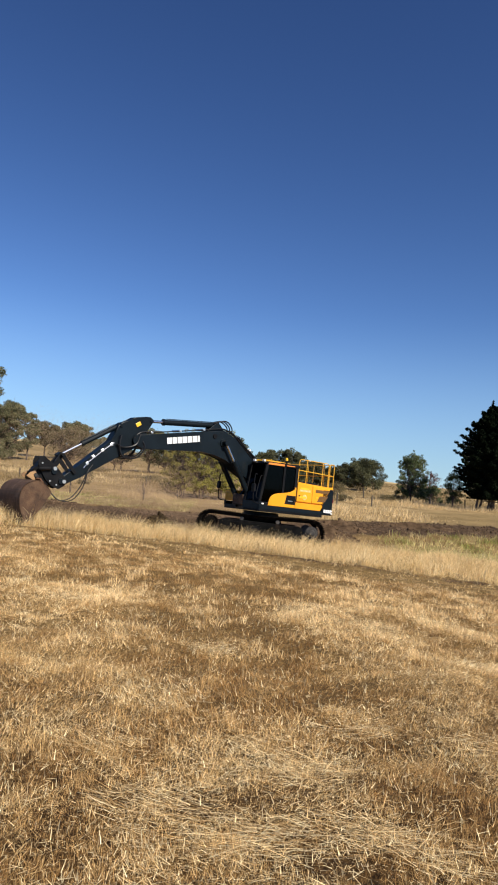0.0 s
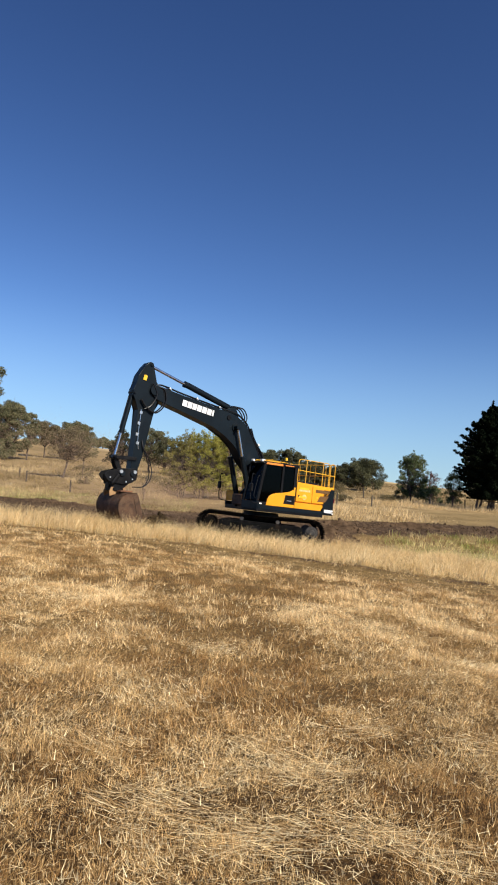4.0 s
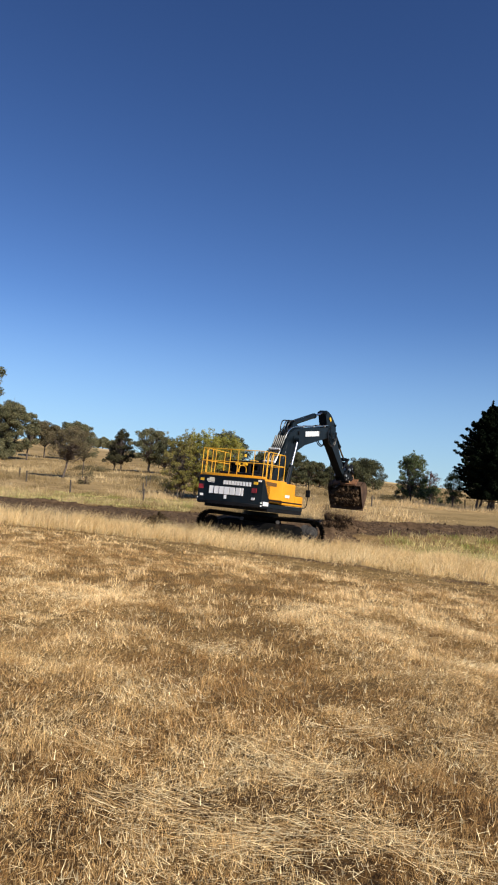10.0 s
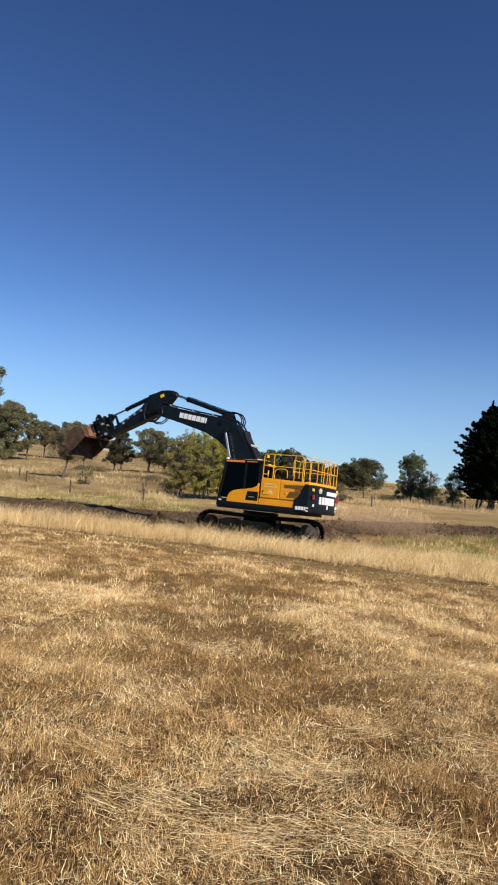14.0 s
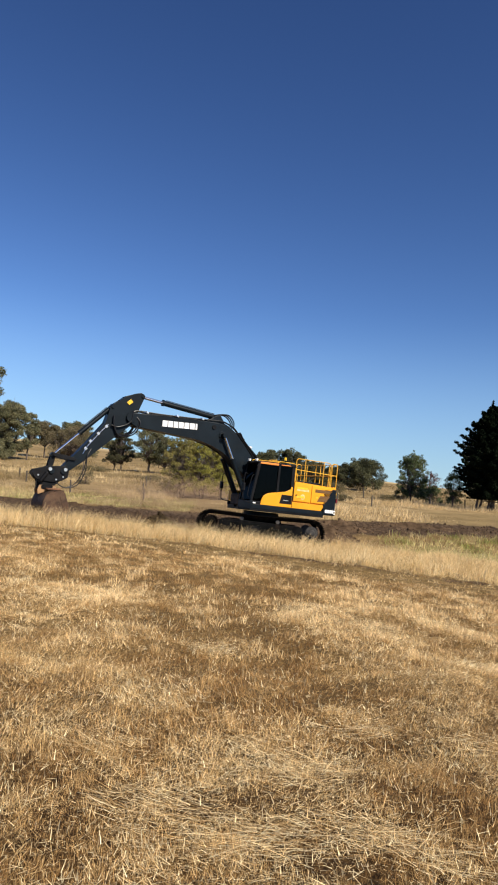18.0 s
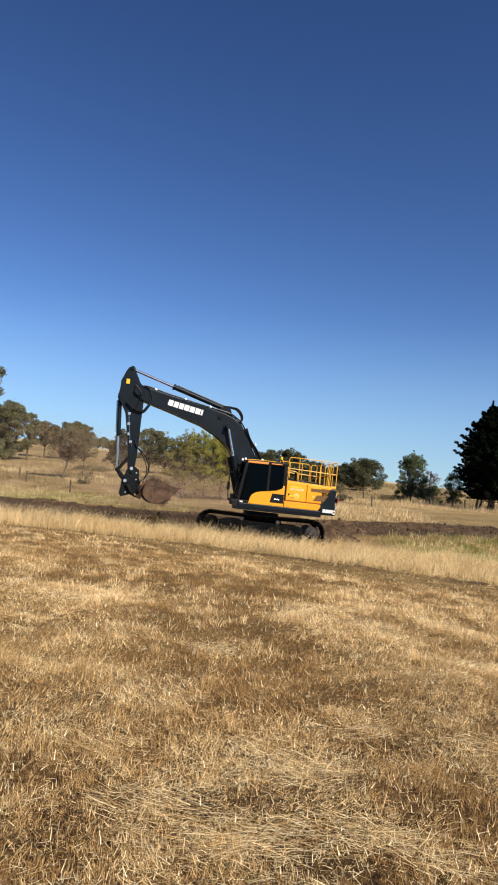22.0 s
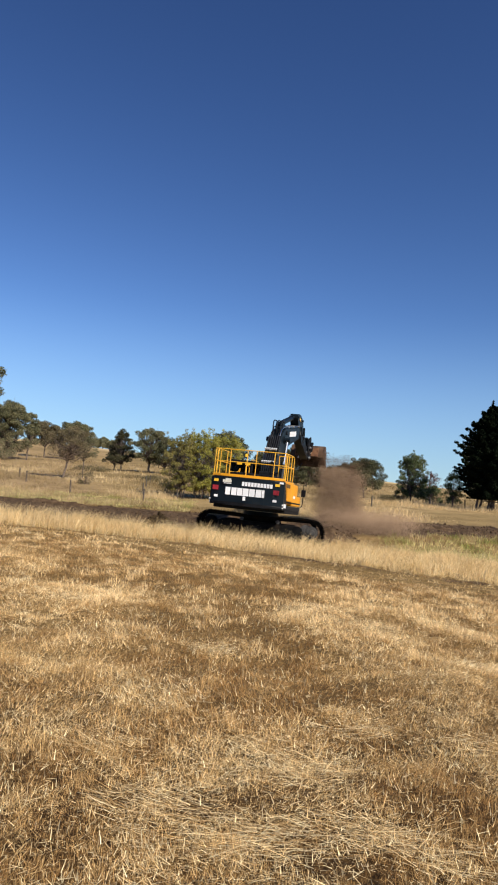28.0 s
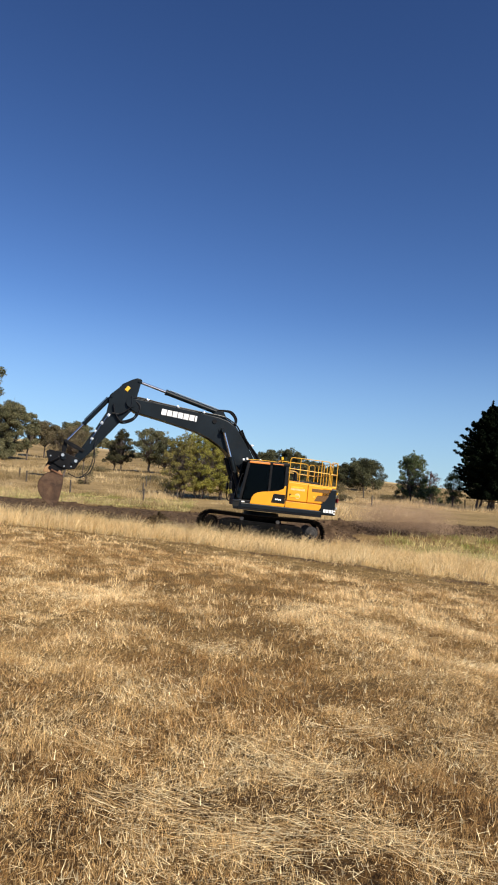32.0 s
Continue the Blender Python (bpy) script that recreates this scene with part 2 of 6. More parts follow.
def slab(bm, outline, z0, z1, bevel=0.0):
    """Extrude an outline in x, y from z0 to z1."""
    a = [bm.verts.new((x, y, z0)) for x, y in outline]
    b = [bm.verts.new((x, y, z1)) for x, y in outline]
    n = len(a)
    fs = [bm.faces.new(a), bm.faces.new(b[::-1])]
    for i in range(n):
        fs.append(bm.faces.new((a[i], b[i], b[(i + 1) % n], a[(i + 1) % n])))
    if bevel:
        bmesh.ops.bevel(bm, geom=list({e for f in fs[:2] for e in f.edges}), offset=bevel, segments=2, affect="EDGES", profile=0.5)
    return bm


def tube(bm, pts, radii, seg=8, caps=True):
    """A round tube through points, with one radius or a radius for each point."""
    pts = [Vector(p) for p in pts]
    if not isinstance(radii, (list, tuple)):
        radii = [radii] * len(pts)
    rings, side = [], None
    for i, p in enumerate(pts):
        d = (pts[min(i + 1, len(pts) - 1)] - pts[max(i - 1, 0)]).normalized()
        if side is None or abs(side.dot(d)) > 0.95:
            side = d.orthogonal().normalized()
        side = (side - d * side.dot(d)).normalized()
        up = d.cross(side)
        rings.append([bm.verts.new(p + (side * math.cos(2 * math.pi * k / seg) + up * math.sin(2 * math.pi * k / seg)) * radii[i]) for k in range(seg)])
    for r0, r1 in zip(rings, rings[1:]):
        for k in range(seg):
            bm.faces.new((r0[k], r0[(k + 1) % seg], r1[(k + 1) % seg], r1[k]))
    if caps:
        bm.faces.new(rings[0][::-1])
        bm.faces.new(rings[-1])
    return bm


def bow(points, n=10):
    """A smooth line through the points (Catmull-Rom)."""
    P = [Vector(p) for p in points]
    P = [P[0] * 2 - P[1]] + P + [P[-1] * 2 - P[-2]]
    out = []
    for i in range(1, len(P) - 2):
        for k in range(n):
            t = k / n
            a, b, c, d = P[i - 1], P[i], P[i + 1], P[i + 2]
            out.append(0.5 * (2 * b + (c - a) * t + (2 * a - 5 * b + 4 * c - d) * t * t + (3 * b - a - 3 * c + d) * t ** 3))
    return out + [P[-2]]


def bm_new():
    return bmesh.new()


def soup(name, verts, faces, material, parent=None, smooth=False):
    """A mesh from numpy arrays: verts (n, 3), faces (m, k) all with k corners."""
    me = bpy.data.meshes.new(name)
    nv, (nf, k) = len(verts), faces.shape
    me.vertices.add(nv)
    me.vertices.foreach_set("co", np.ascontiguousarray(verts, dtype=np.float32).ravel())
    me.loops.add(nf * k)
    me.loops.foreach_set("vertex_index", np.ascontiguousarray(faces, dtype=np.int32).ravel())
    me.polygons.add(nf)
    me.polygons.foreach_set("loop_start", np.arange(0, nf * k, k, dtype=np.int32))
    me.update(calc_edges=True)
    me.materials.append(material)
    if smooth:
        me.polygons.foreach_set("use_smooth", np.ones(nf, dtype=bool))
    ob = new(name, me)
    ob.parent = parent
    return ob


def smoothstep(a, b, x):
    t = np.clip((np.asarray(x, float) - a) / (b - a), 0, 1)
    return t * t * (3 - 2 * t)


def vnoise(x, y, seed=0):
    """Smooth value noise on numpy arrays, 0 to 1, one cell a unit."""
    x, y = np.asarray(x, float), np.asarray(y, float)
    xi, yi = np.floor(x), np.floor(y)
    fx, fy = x - xi, y - yi
    fx, fy = fx * fx * (3 - 2 * fx), fy * fy * (3 - 2 * fy)

    def h(i, j):
        s = np.sin(i * 127.1 + j * 311.7 + seed * 74.7) * 43758.5453
        return s - np.floor(s)
    return (h(xi, yi) * (1 - fx) + h(xi + 1, yi) * fx) * (1 - fy) + (h(xi, yi + 1) * (1 - fx) + h(xi + 1, yi + 1) * fx) * fy


def fnoise(x, y, seed=0, octaves=3):
    return sum(vnoise(x * 2 ** k, y * 2 ** k, seed + 9 * k) * 0.5 ** k for k in range(octaves)) / sum(0.5 ** k for k in range(octaves))


# ================= the lie of the land =================
_PY = [-400, -50, 0, 6, 12, 20, 26, 29, 31.5, 34, 38, 42, 48, 55, 70, 90, 110, 140, 200, 300, 380, 600, 6000]
_PZ = [0.3, 0.2, 0, -0.06, -0.16, -0.30, -0.42, -0.49, -0.5, -0.28, 0.02, 0.2, 0.5, 0.85, 1.25, 1.8, 2.6, 4.2, 7.0, 10.3, 13.0, 13.0, 13.0]
_fy = np.concatenate([np.arange(-60, 120, 0.5), np.arange(120, 700, 5.0)])
_fz = np.interp(_fy, _PY, _PZ)
for _ in range(6):
    _fz[1:-1] = (_fz[:-2] + 2 * _fz[1:-1] + _fz[2:]) / 4


def land(x, y):
    """Height of the ground without its small bumps."""
    x, y = np.asarray(x, float), np.asarray(y, float)
    z = np.interp(y, _fy, _fz)
    w = smoothstep(6, 20, y) * (1 - smoothstep(32, 42, y))
    z = z - 0.036 * np.clip(x - 0.65, -14, 14) * w
    far = smoothstep(80, 250, y)
    z = z - 0.0467 * far * np.minimum(y, 400) * np.clip(x / np.maximum(y, 1), -0.4, 0.4)
    return z


def strip_front(x):
    return np.interp(x, [-20, -8, -4, 0, 6.3, 14, 25], [22.0, 21.4, 21.5, 20.6, 18.0, 15.0, 12.0])


def strip_back(x):
    return np.interp(x, [-20, -8, -4, 0, 4, 14, 25], [24.2, 24.2, 25.4, 26.3, 26.8, 26.6, 25.5])


def rut_amount(x, y):
    """The worn wheel track along the foot of the tall strip."""
    d = y - strip_front(x)
    wide = np.interp(x, [-8, -3, 0, 4, 10], [0.8, 1.2, 1.7, 2.0, 2.3])
    return np.exp(-((d + wide) / wide) ** 4) * np.interp(x, [-6, -2, 2], [0.5, 0.75, 1.0]) * (0.62 + 0.55 * fnoise(x * 0.45, y * 1.6, 36))


def soil_amount(x, y):
    """1 where the ground is dug over, 0 where grass grows."""
    w = (fnoise(x * 0.6, y * 0.6, 3) - 0.5) * 1.6
    front = np.where(x < 3.2, strip_back(x) + 0.1, np.interp(x, [3.2, 4.2, 6.2, 9, 14, 25], [27.5, 33.5, 35.2, 36.4, 37.8, 38.4]))
    back = np.interp(x, [-30, -14, -8, -4, 2, 4.7, 6.7, 11.4, 25], [35.0, 35.4, 36.2, 36.6, 37.0, 38.6, 39.8, 41.8, 42.4])
    return smoothstep(-0.5, 0.5, y - front + w) * (1 - smoothstep(-0.5, 0.5, y - back + w)) * (1 - smoothstep(28, 34, np.abs(x)))


def ground_height(x, y):
    s = soil_amount(x, y)
    grass = (fnoise(x * 0.9, y * 0.9, 1) - 0.5) * 0.13 * smoothstep(2, 5, y) + (fnoise(x * 4, y * 4, 2) - 0.5) * 0.035
    grass = grass + (fnoise(x * 2.1, y * 1.7, 45, 2) - 0.5) * 0.10 * smoothstep(3, 7, y) * (1 - smoothstep(22, 30, y))
    clods = (fnoise(x * 1.3, y * 1.3, 5, 4) - 0.55) * 0.30 + (fnoise(x * 0.9, y * 2.6, 46, 3) - 0.5) * 0.22 * smoothstep(2, 6, x)
    bank = 0.08 * np.exp(-((y - np.interp(x, [-20, -9, -4, 8, 20], [34.6, 35.4, 36.0, 39.2, 40.5])) / 0.7) ** 2) * (0.4 + fnoise(x * 0.5, y * 0.5, 8)) * (1 - smoothstep(24, 32, np.abs(x)))
    under = np.exp(-(((x - 0.65) / 3.0) ** 4 + ((y - 28.8) / 2.2) ** 4))
    far = smoothstep(45, 70, y) * (fnoise(x * 0.06, y * 0.06, 6) - 0.5) * 1.0
    return land(x, y) + (1 - s) * grass + s * clods * (1 - 0.9 * under) - 0.05 * under + bank + far * (1 - smoothstep(150, 300, y))

# bleached (+) and brown (-) patches of the mown field: x, y, half width, half depth, amount
PATCHES = ((-1.02, 3.72, 0.4, 0.35, 0.22), (-0.75, 3.22, 0.35, 0.25, 0.2), (0.61, 5.92, 0.55, 0.69, -0.42), (1.47, 4.96, 0.48, 0.35, -0.45), (2.52, 8.23, 0.45, 0.55, -0.4),
           (1.75, 9.13, 0.36, 0.4, 0.5), (2.79, 9.91, 0.3, 0.46, 0.5), (-0.22, 7.26, 0.14, 0.29, 0.5), (-1.53, 8.13, 0.5, 0.6, -0.35), (-0.26, 6.47, 0.32, 0.55, -0.4),
           (-0.17, 3.47, 0.32, 0.2, 0.3), (1.34, 5.89, 0.35, 0.34, -0.35), (0.96, 10.16, 0.55, 0.5, 0.3), (2.46, 7.14, 0.3, 0.36, 0.3), (1.32, 7.41, 0.3, 0.38, -0.35),
           (0.35, 8.43, 0.35, 0.5, -0.35), (-0.66, 5.34, 0.55, 0.36, 0.2), (-2.54, 9.7, 0.45, 0.6, 0.3), (0.75, 12.15, 0.6, 0.7, -0.3), (-1.3, 13.14, 0.5, 0.6, -0.3))


def field_tone(x, y):
    """How bleached the mown grass is: 0 a brown hollow, 1 pale straw."""
    v = 0.52 * fnoise(x * 0.55, y * 0.42, 11, 3) + 0.48 * fnoise(x * 1.9, y * 1.3, 27, 3)
    v = 0.28 + 0.56 * smoothstep(0.26, 0.74, v)
    for px, py, rx, ry, amount in PATCHES:
        v = v + (0.85 if amount > 0 else 0.65) * amount * np.exp(-((x - px) / rx) ** 2 - ((y - py) / ry) ** 2)
    return np.clip(v, 0, 1)


# ================= ground sheet =================


def spread_axis(lo, hi, step, far):
    """Even steps from lo to hi, then growing ones out to far on both sides."""
    mid = list(np.arange(lo, hi + 1e-6, step))
    out, s = [], step
    v = hi
    while v < far:
        s *= 1.22
        v += s
        out.append(min(v, far))
    low, s, v = [], step, lo
    while v > -far:
        s *= 1.22
        v -= s
        low.append(max(v, -far))
    return np.array(low[::-1] + mid + out)


def ground_material():
    m = bpy.data.materials.new("field_ground")
    m.use_nodes = True
    nt, L = m.node_tree, m.node_tree.links
    b = nt.nodes["Principled BSDF"]
    b.inputs["Roughness"].default_value = 0.95
    b.inputs["Specular IOR Level"].default_value = 0.1
    tc = nt.nodes.new("ShaderNodeTexCoord")

    def tone(scale, lo, hi, c0, c1, detail=8.0):
        n = nt.nodes.new("ShaderNodeTexNoise")
        n.inputs["Scale"].default_value, n.inputs["Detail"].default_value = scale, detail
        L.new(tc.outputs["Object"], n.inputs["Vector"])
        r = nt.nodes.new("ShaderNodeValToRGB")
        r.color_ramp.elements[0].position, r.color_ramp.elements[1].position = lo, hi
        r.color_ramp.elements[0].color, r.color_ramp.elements[1].color = (*c0, 1), (*c1, 1)
        L.new(n.outputs["Fac"], r.inputs["Fac"])
        return r.outputs["Color"]

    def mix(fac, a, c):
        n = nt.nodes.new("ShaderNodeMix")
        n.data_type = "RGBA"
        L.new(fac, n.inputs["Factor"])
        L.new(a, n.inputs["A"])
        L.new(c, n.inputs["B"])
        return n.outputs["Result"]

    def attr(name):
        n = nt.nodes.new("ShaderNodeAttribute")
        n.attribute_name = name
        return n.outputs["Fac"]
    # close thatch is darkened: the shade between blades is put into its colour
    shaded_thatch = mix(tone(30.0, 0.4, 0.62, (0, 0, 0), (1, 1, 1)), tone(1.3, 0.35, 0.65, (0.028, 0.0145, 0.005), (0.062, 0.033, 0.0115)), tone(3.0, 0.3, 0.7, (0.085, 0.047, 0.017), (0.16, 0.094, 0.036)))
    soil = mix(tone(6.0, 0.42, 0.66, (0, 0, 0), (1, 1, 1)), tone(1.1, 0.3, 0.7, (0.036, 0.0225, 0.0130), (0.075, 0.048, 0.028)), tone(2.0, 0.3, 0.7, (0.085, 0.055, 0.032), (0.17, 0.114, 0.070)))
    pasture = mix(tone(0.09, 0.42, 0.62, (0, 0, 0), (1, 1, 1)), tone(0.6, 0.3, 0.7, (0.23, 0.16, 0.072), (0.38, 0.27, 0.13)), tone(0.9, 0.3, 0.7, (0.15, 0.105, 0.043), (0.28, 0.198, 0.088)))
    stubble = tone(0.03, 0.3, 0.7, (0.46, 0.34, 0.17), (0.56, 0.42, 0.22))
    worn = tone(2.5, 0.35, 0.65, (0.11, 0.070, 0.026), (0.25, 0.164, 0.066))
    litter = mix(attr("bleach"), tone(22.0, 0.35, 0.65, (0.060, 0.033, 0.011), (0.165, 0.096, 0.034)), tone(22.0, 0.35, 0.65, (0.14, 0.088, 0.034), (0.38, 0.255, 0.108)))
    col = mix(attr("litter"), shaded_thatch, litter)
    col = mix(attr("rut"), col, worn)
    col = mix(attr("groove"), col, soil)
    col = mix(attr("pasture"), col, pasture)
    col = mix(attr("hill"), col, stubble)
    col = mix(attr("soil"), col, soil)
    L.new(col, b.inputs["Base Color"])
    n = nt.nodes.new("ShaderNodeTexNoise")
    n.inputs["Scale"].default_value, n.inputs["Detail"].default_value = 14.0, 8.0
    L.new(tc.outputs["Object"], n.inputs["Vector"])
    bp = nt.nodes.new("ShaderNodeBump")
    bp.inputs["Strength"].default_value, bp.inputs["Distance"].default_value = 0.9, 0.08
    L.new(n.outputs["Fac"], bp.inputs["Height"])
    L.new(bp.outputs["Normal"], b.inputs["Normal"])
    return m


def build_ground():
    xs = spread_axis(-16.0, 16.0, 0.25, 4000.0)
    ys = spread_axis(0.0, 44.0, 0.22, 4000.0)
    X, Y = np.meshgrid(xs, ys)
    Z = ground_height(X, Y)
    nx, ny = len(xs), len(ys)
    idx = np.arange(nx * ny).reshape(ny, nx)
    faces = np.stack([idx[:-1, :-1], idx[:-1, 1:], idx[1:, 1:], idx[1:, :-1]], -1).reshape(-1, 4)
    ob = soup("ground", np.stack([X, Y, Z], -1).reshape(-1, 3), faces, ground_material(), smooth=True)
    # litter falls to 0 close by, where the darkened thatch shows between blades
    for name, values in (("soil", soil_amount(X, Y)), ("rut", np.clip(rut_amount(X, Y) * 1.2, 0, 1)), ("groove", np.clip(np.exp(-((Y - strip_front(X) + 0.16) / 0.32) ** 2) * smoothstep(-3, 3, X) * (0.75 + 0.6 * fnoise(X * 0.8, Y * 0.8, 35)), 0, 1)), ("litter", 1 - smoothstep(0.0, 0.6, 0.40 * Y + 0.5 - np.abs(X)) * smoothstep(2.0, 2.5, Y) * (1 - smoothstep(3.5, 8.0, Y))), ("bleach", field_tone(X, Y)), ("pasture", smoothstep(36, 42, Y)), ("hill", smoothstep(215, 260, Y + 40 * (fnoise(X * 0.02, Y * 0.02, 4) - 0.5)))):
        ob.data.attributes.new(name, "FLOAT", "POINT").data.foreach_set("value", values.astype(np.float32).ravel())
    tagged(ob, "dry grassy field with a dug brown soil strip", "ground", kind="structure")


build_ground()

# ================= excavator =================
# Joint tables: seconds and degrees, in the machine's own plane.
SWING = [(0, 218.6), (1, 219.3), (3.5, 219.3), (4.5, 209.5), (5.5, 192.6), (6, 184.3), (6.5, 164.5), (7, 141.8), (7.5, 115.7), (8, 88), (8.5, 69.8), (9, 60.7), (9.5, 59.2), (10, 59.7), (10.5, 61),
         (11, 63.2), (11.5, 70.6), (12, 79.8), (12.5, 94), (13, 110.7), (13.5, 130.3), (14, 151.4), (14.5, 173.1), (15.5, 201), (16.5, 207.8), (17, 208.4), (20, 208), (21, 204.2),
         (22, 191.7), (22.5, 176), (23, 156), (23.5, 134.6), (24, 110.4), (24.5, 88.8), (25, 72.1), (25.5, 62.5), (26.3, 59.5), (27.5, 67.8), (28, 75.2), (28.5, 85.9), (29.2, 102), (30, 125.7), (30.5, 144.7), (31, 167.2), (32, 194.1)]
BOOM = [(0, 8.6), (1, 14.3), (2, 19.4), (3, 24.0), (3.5, 25.9), (5.5, 31.1), (6, 32.0), (7, 31.0), (8, 31.1), (9, 30.9), (10, 29.0), (11, 28.1), (11.5, 27.6), (12, 28.2), (13, 28.7),
        (14, 28.6), (14.5, 28.4), (16.5, 17.4), (17, 15.3), (18, 17.0), (19, 21.0), (20, 23.5), (21, 25.7), (22, 29.9), (23, 29.3), (24, 29.6), (24.5, 30.6), (25, 29.9), (25.5, 29.0), (27.5, 28.7), (28, 28.1),
        (28.5, 29.4), (29.2, 29.2), (30, 29.0), (31, 28.7), (32, 24.2)]
ARM = [(0, -34.3), (1, -44.3), (2, -55.6), (3, -68.7), (3.5, -76.1), (5.5, -94.0), (6, -93.5), (7, -89), (7.5, -88), (8, -85), (8.5, -79.6), (9, -62.4), (10, -38.4), (11, -26.1), (11.5, -23.9),
       (12, -20), (13, -21.8), (14, -25.0), (14.5, -23.4), (16.5, -36.6), (17, -38.3), (18, -45.3), (19, -61.9), (20, -74.1), (21, -92.4), (22, -91.0), (23, -88.7), (23.5, -88), (24, -80),
       (24.5, -69), (25, -58.4), (25.5, -43.4), (27.5, -8.5), (28, -19), (28.5, -33), (29.2, -43.5), (30, -44.8), (31, -48.4), (32, -54.3)]
CURL = [(0, 47), (1, 34), (2, 27), (3, 14.5), (3.5, 6), (5.5, -36), (6, -54), (7, -70), (8.3, -76), (9, -46), (9.5, -10), (10, 40), (10.3, 58), (10.6, 70), (11, 79), (12, 80), (13, 72), (13.5, 68), (14, 60), (14.5, 48),
        (16.5, 10), (17, 0), (18, -4), (19, -19), (20, -29), (21, -53), (22, -68.8), (23, -82), (24.5, -78), (25, -58), (25.5, -38), (26.3, 10), (27, 74), (27.5, 86), (28, 86), (28.5, 74), (29.2, 54), (30, 40), (31, 36), (32, 19.5)]
FOOT_X, FOOT_Z, BOOM_LEN, ARM_LEN, LINK = 0.063, 2.228, 6.243, 3.093, 0.533
MACHINE = Matrix.Translation((0.647, 28.832, -0.487)) @ Matrix.Rotation(radians(2.063), 4, "Y") @ Matrix.Rotation(radians(-1.711), 4, "X")


def glide(table, t):
    """Monotone cubic reading of a joint table."""
    k = [p[0] for p in table]
    v = [p[1] for p in table]
    if t <= k[0]:
        return v[0]
    if t >= k[-1]:
        return v[-1]
    i = max(j for j in range(len(k) - 1) if k[j] <= t)

    def slope(j):
        if j == 0 or j == len(k) - 1:
            return 0.0
        a, c = (v[j] - v[j - 1]) / (k[j] - k[j - 1]), (v[j + 1] - v[j]) / (k[j + 1] - k[j])
        return 0.0 if a * c <= 0 else 2 * a * c / (a + c)
    h = k[i + 1] - k[i]
    s = (t - k[i]) / h
    return ((1 + 2 * s) * (1 - s) ** 2 * v[i] + s * (1 - s) ** 2 * h * slope(i) + s * s * (3 - 2 * s) * v[i + 1] + s * s * (s - 1) * h * slope(i + 1))


def joints(t):
    """Where the gear stands at t: swing and, in the plane of the boom, the pins and angles (radians)."""
    s, be, al, et = (radians(glide(q, t)) for q in (SWING, BOOM, ARM, CURL))
    foot = Vector((FOOT_X, FOOT_Z))
    elbow = foot + BOOM_LEN * Vector((math.cos(be), math.sin(be)))
    wrist = elbow + ARM_LEN * Vector((math.cos(al), math.sin(al)))
    link = wrist + LINK * Vector((math.cos(et), math.sin(et)))

    def on(o, a, u, v):
        return o + Vector((u * math.cos(a) - v * math.sin(a), u * math.sin(a) + v * math.cos(a)))
    idler = on(elbow, al, 2.62, 0.10)
    d = link - idler
    r0, r1, dist = 0.70, 0.53, d.length
    a = (r0 * r0 - r1 * r1 + dist * dist) / (2 * dist)
    hgt = math.sqrt(max(r0 * r0 - a * a, 0.0))
    knee = idler + d * (a / dist) + Vector((-d.y, d.x)) / dist * hgt
    return dict(s=s, be=be, al=al, et=et, foot=foot, elbow=elbow, wrist=wrist, link=link, idler=idler, knee=knee,
                lift_low=Vector((0.98, 1.52)), lift_top=on(foot, be, 2.57, 0.98),
                crowd_rear=on(foot, be, 2.95, 1.58), crowd_front=on(elbow, al, -0.866, 0.335), curl_rear=on(elbow, al, 0.30, 0.72))


def in_plane(s, p, angle, y=0.0):
    """Pose in the machine's space of a piece whose x axis points along angle in the boom's plane."""
    return Matrix.Rotation(s, 4, "Z") @ Matrix.Translation((p.x, y, p.y)) @ Matrix.Rotation(-angle, 4, "Y")


def bearing(a, b):
    return math.atan2(b.y - a.y, b.x - a.x)


def bars(name, parent, material, frame_m, widths, gap, height, label):
    """Plain raised bars in a row along x of frame_m, in its xz plane, proud along its -y."""
    x = 0.0
    for w in widths:
        bm = box(bm_new(), x, x + w, -0.008, 0.004, 0.0, height)
        x += w + gap
        bm.transform(frame_m)
        part(name, bm, material, parent, label)


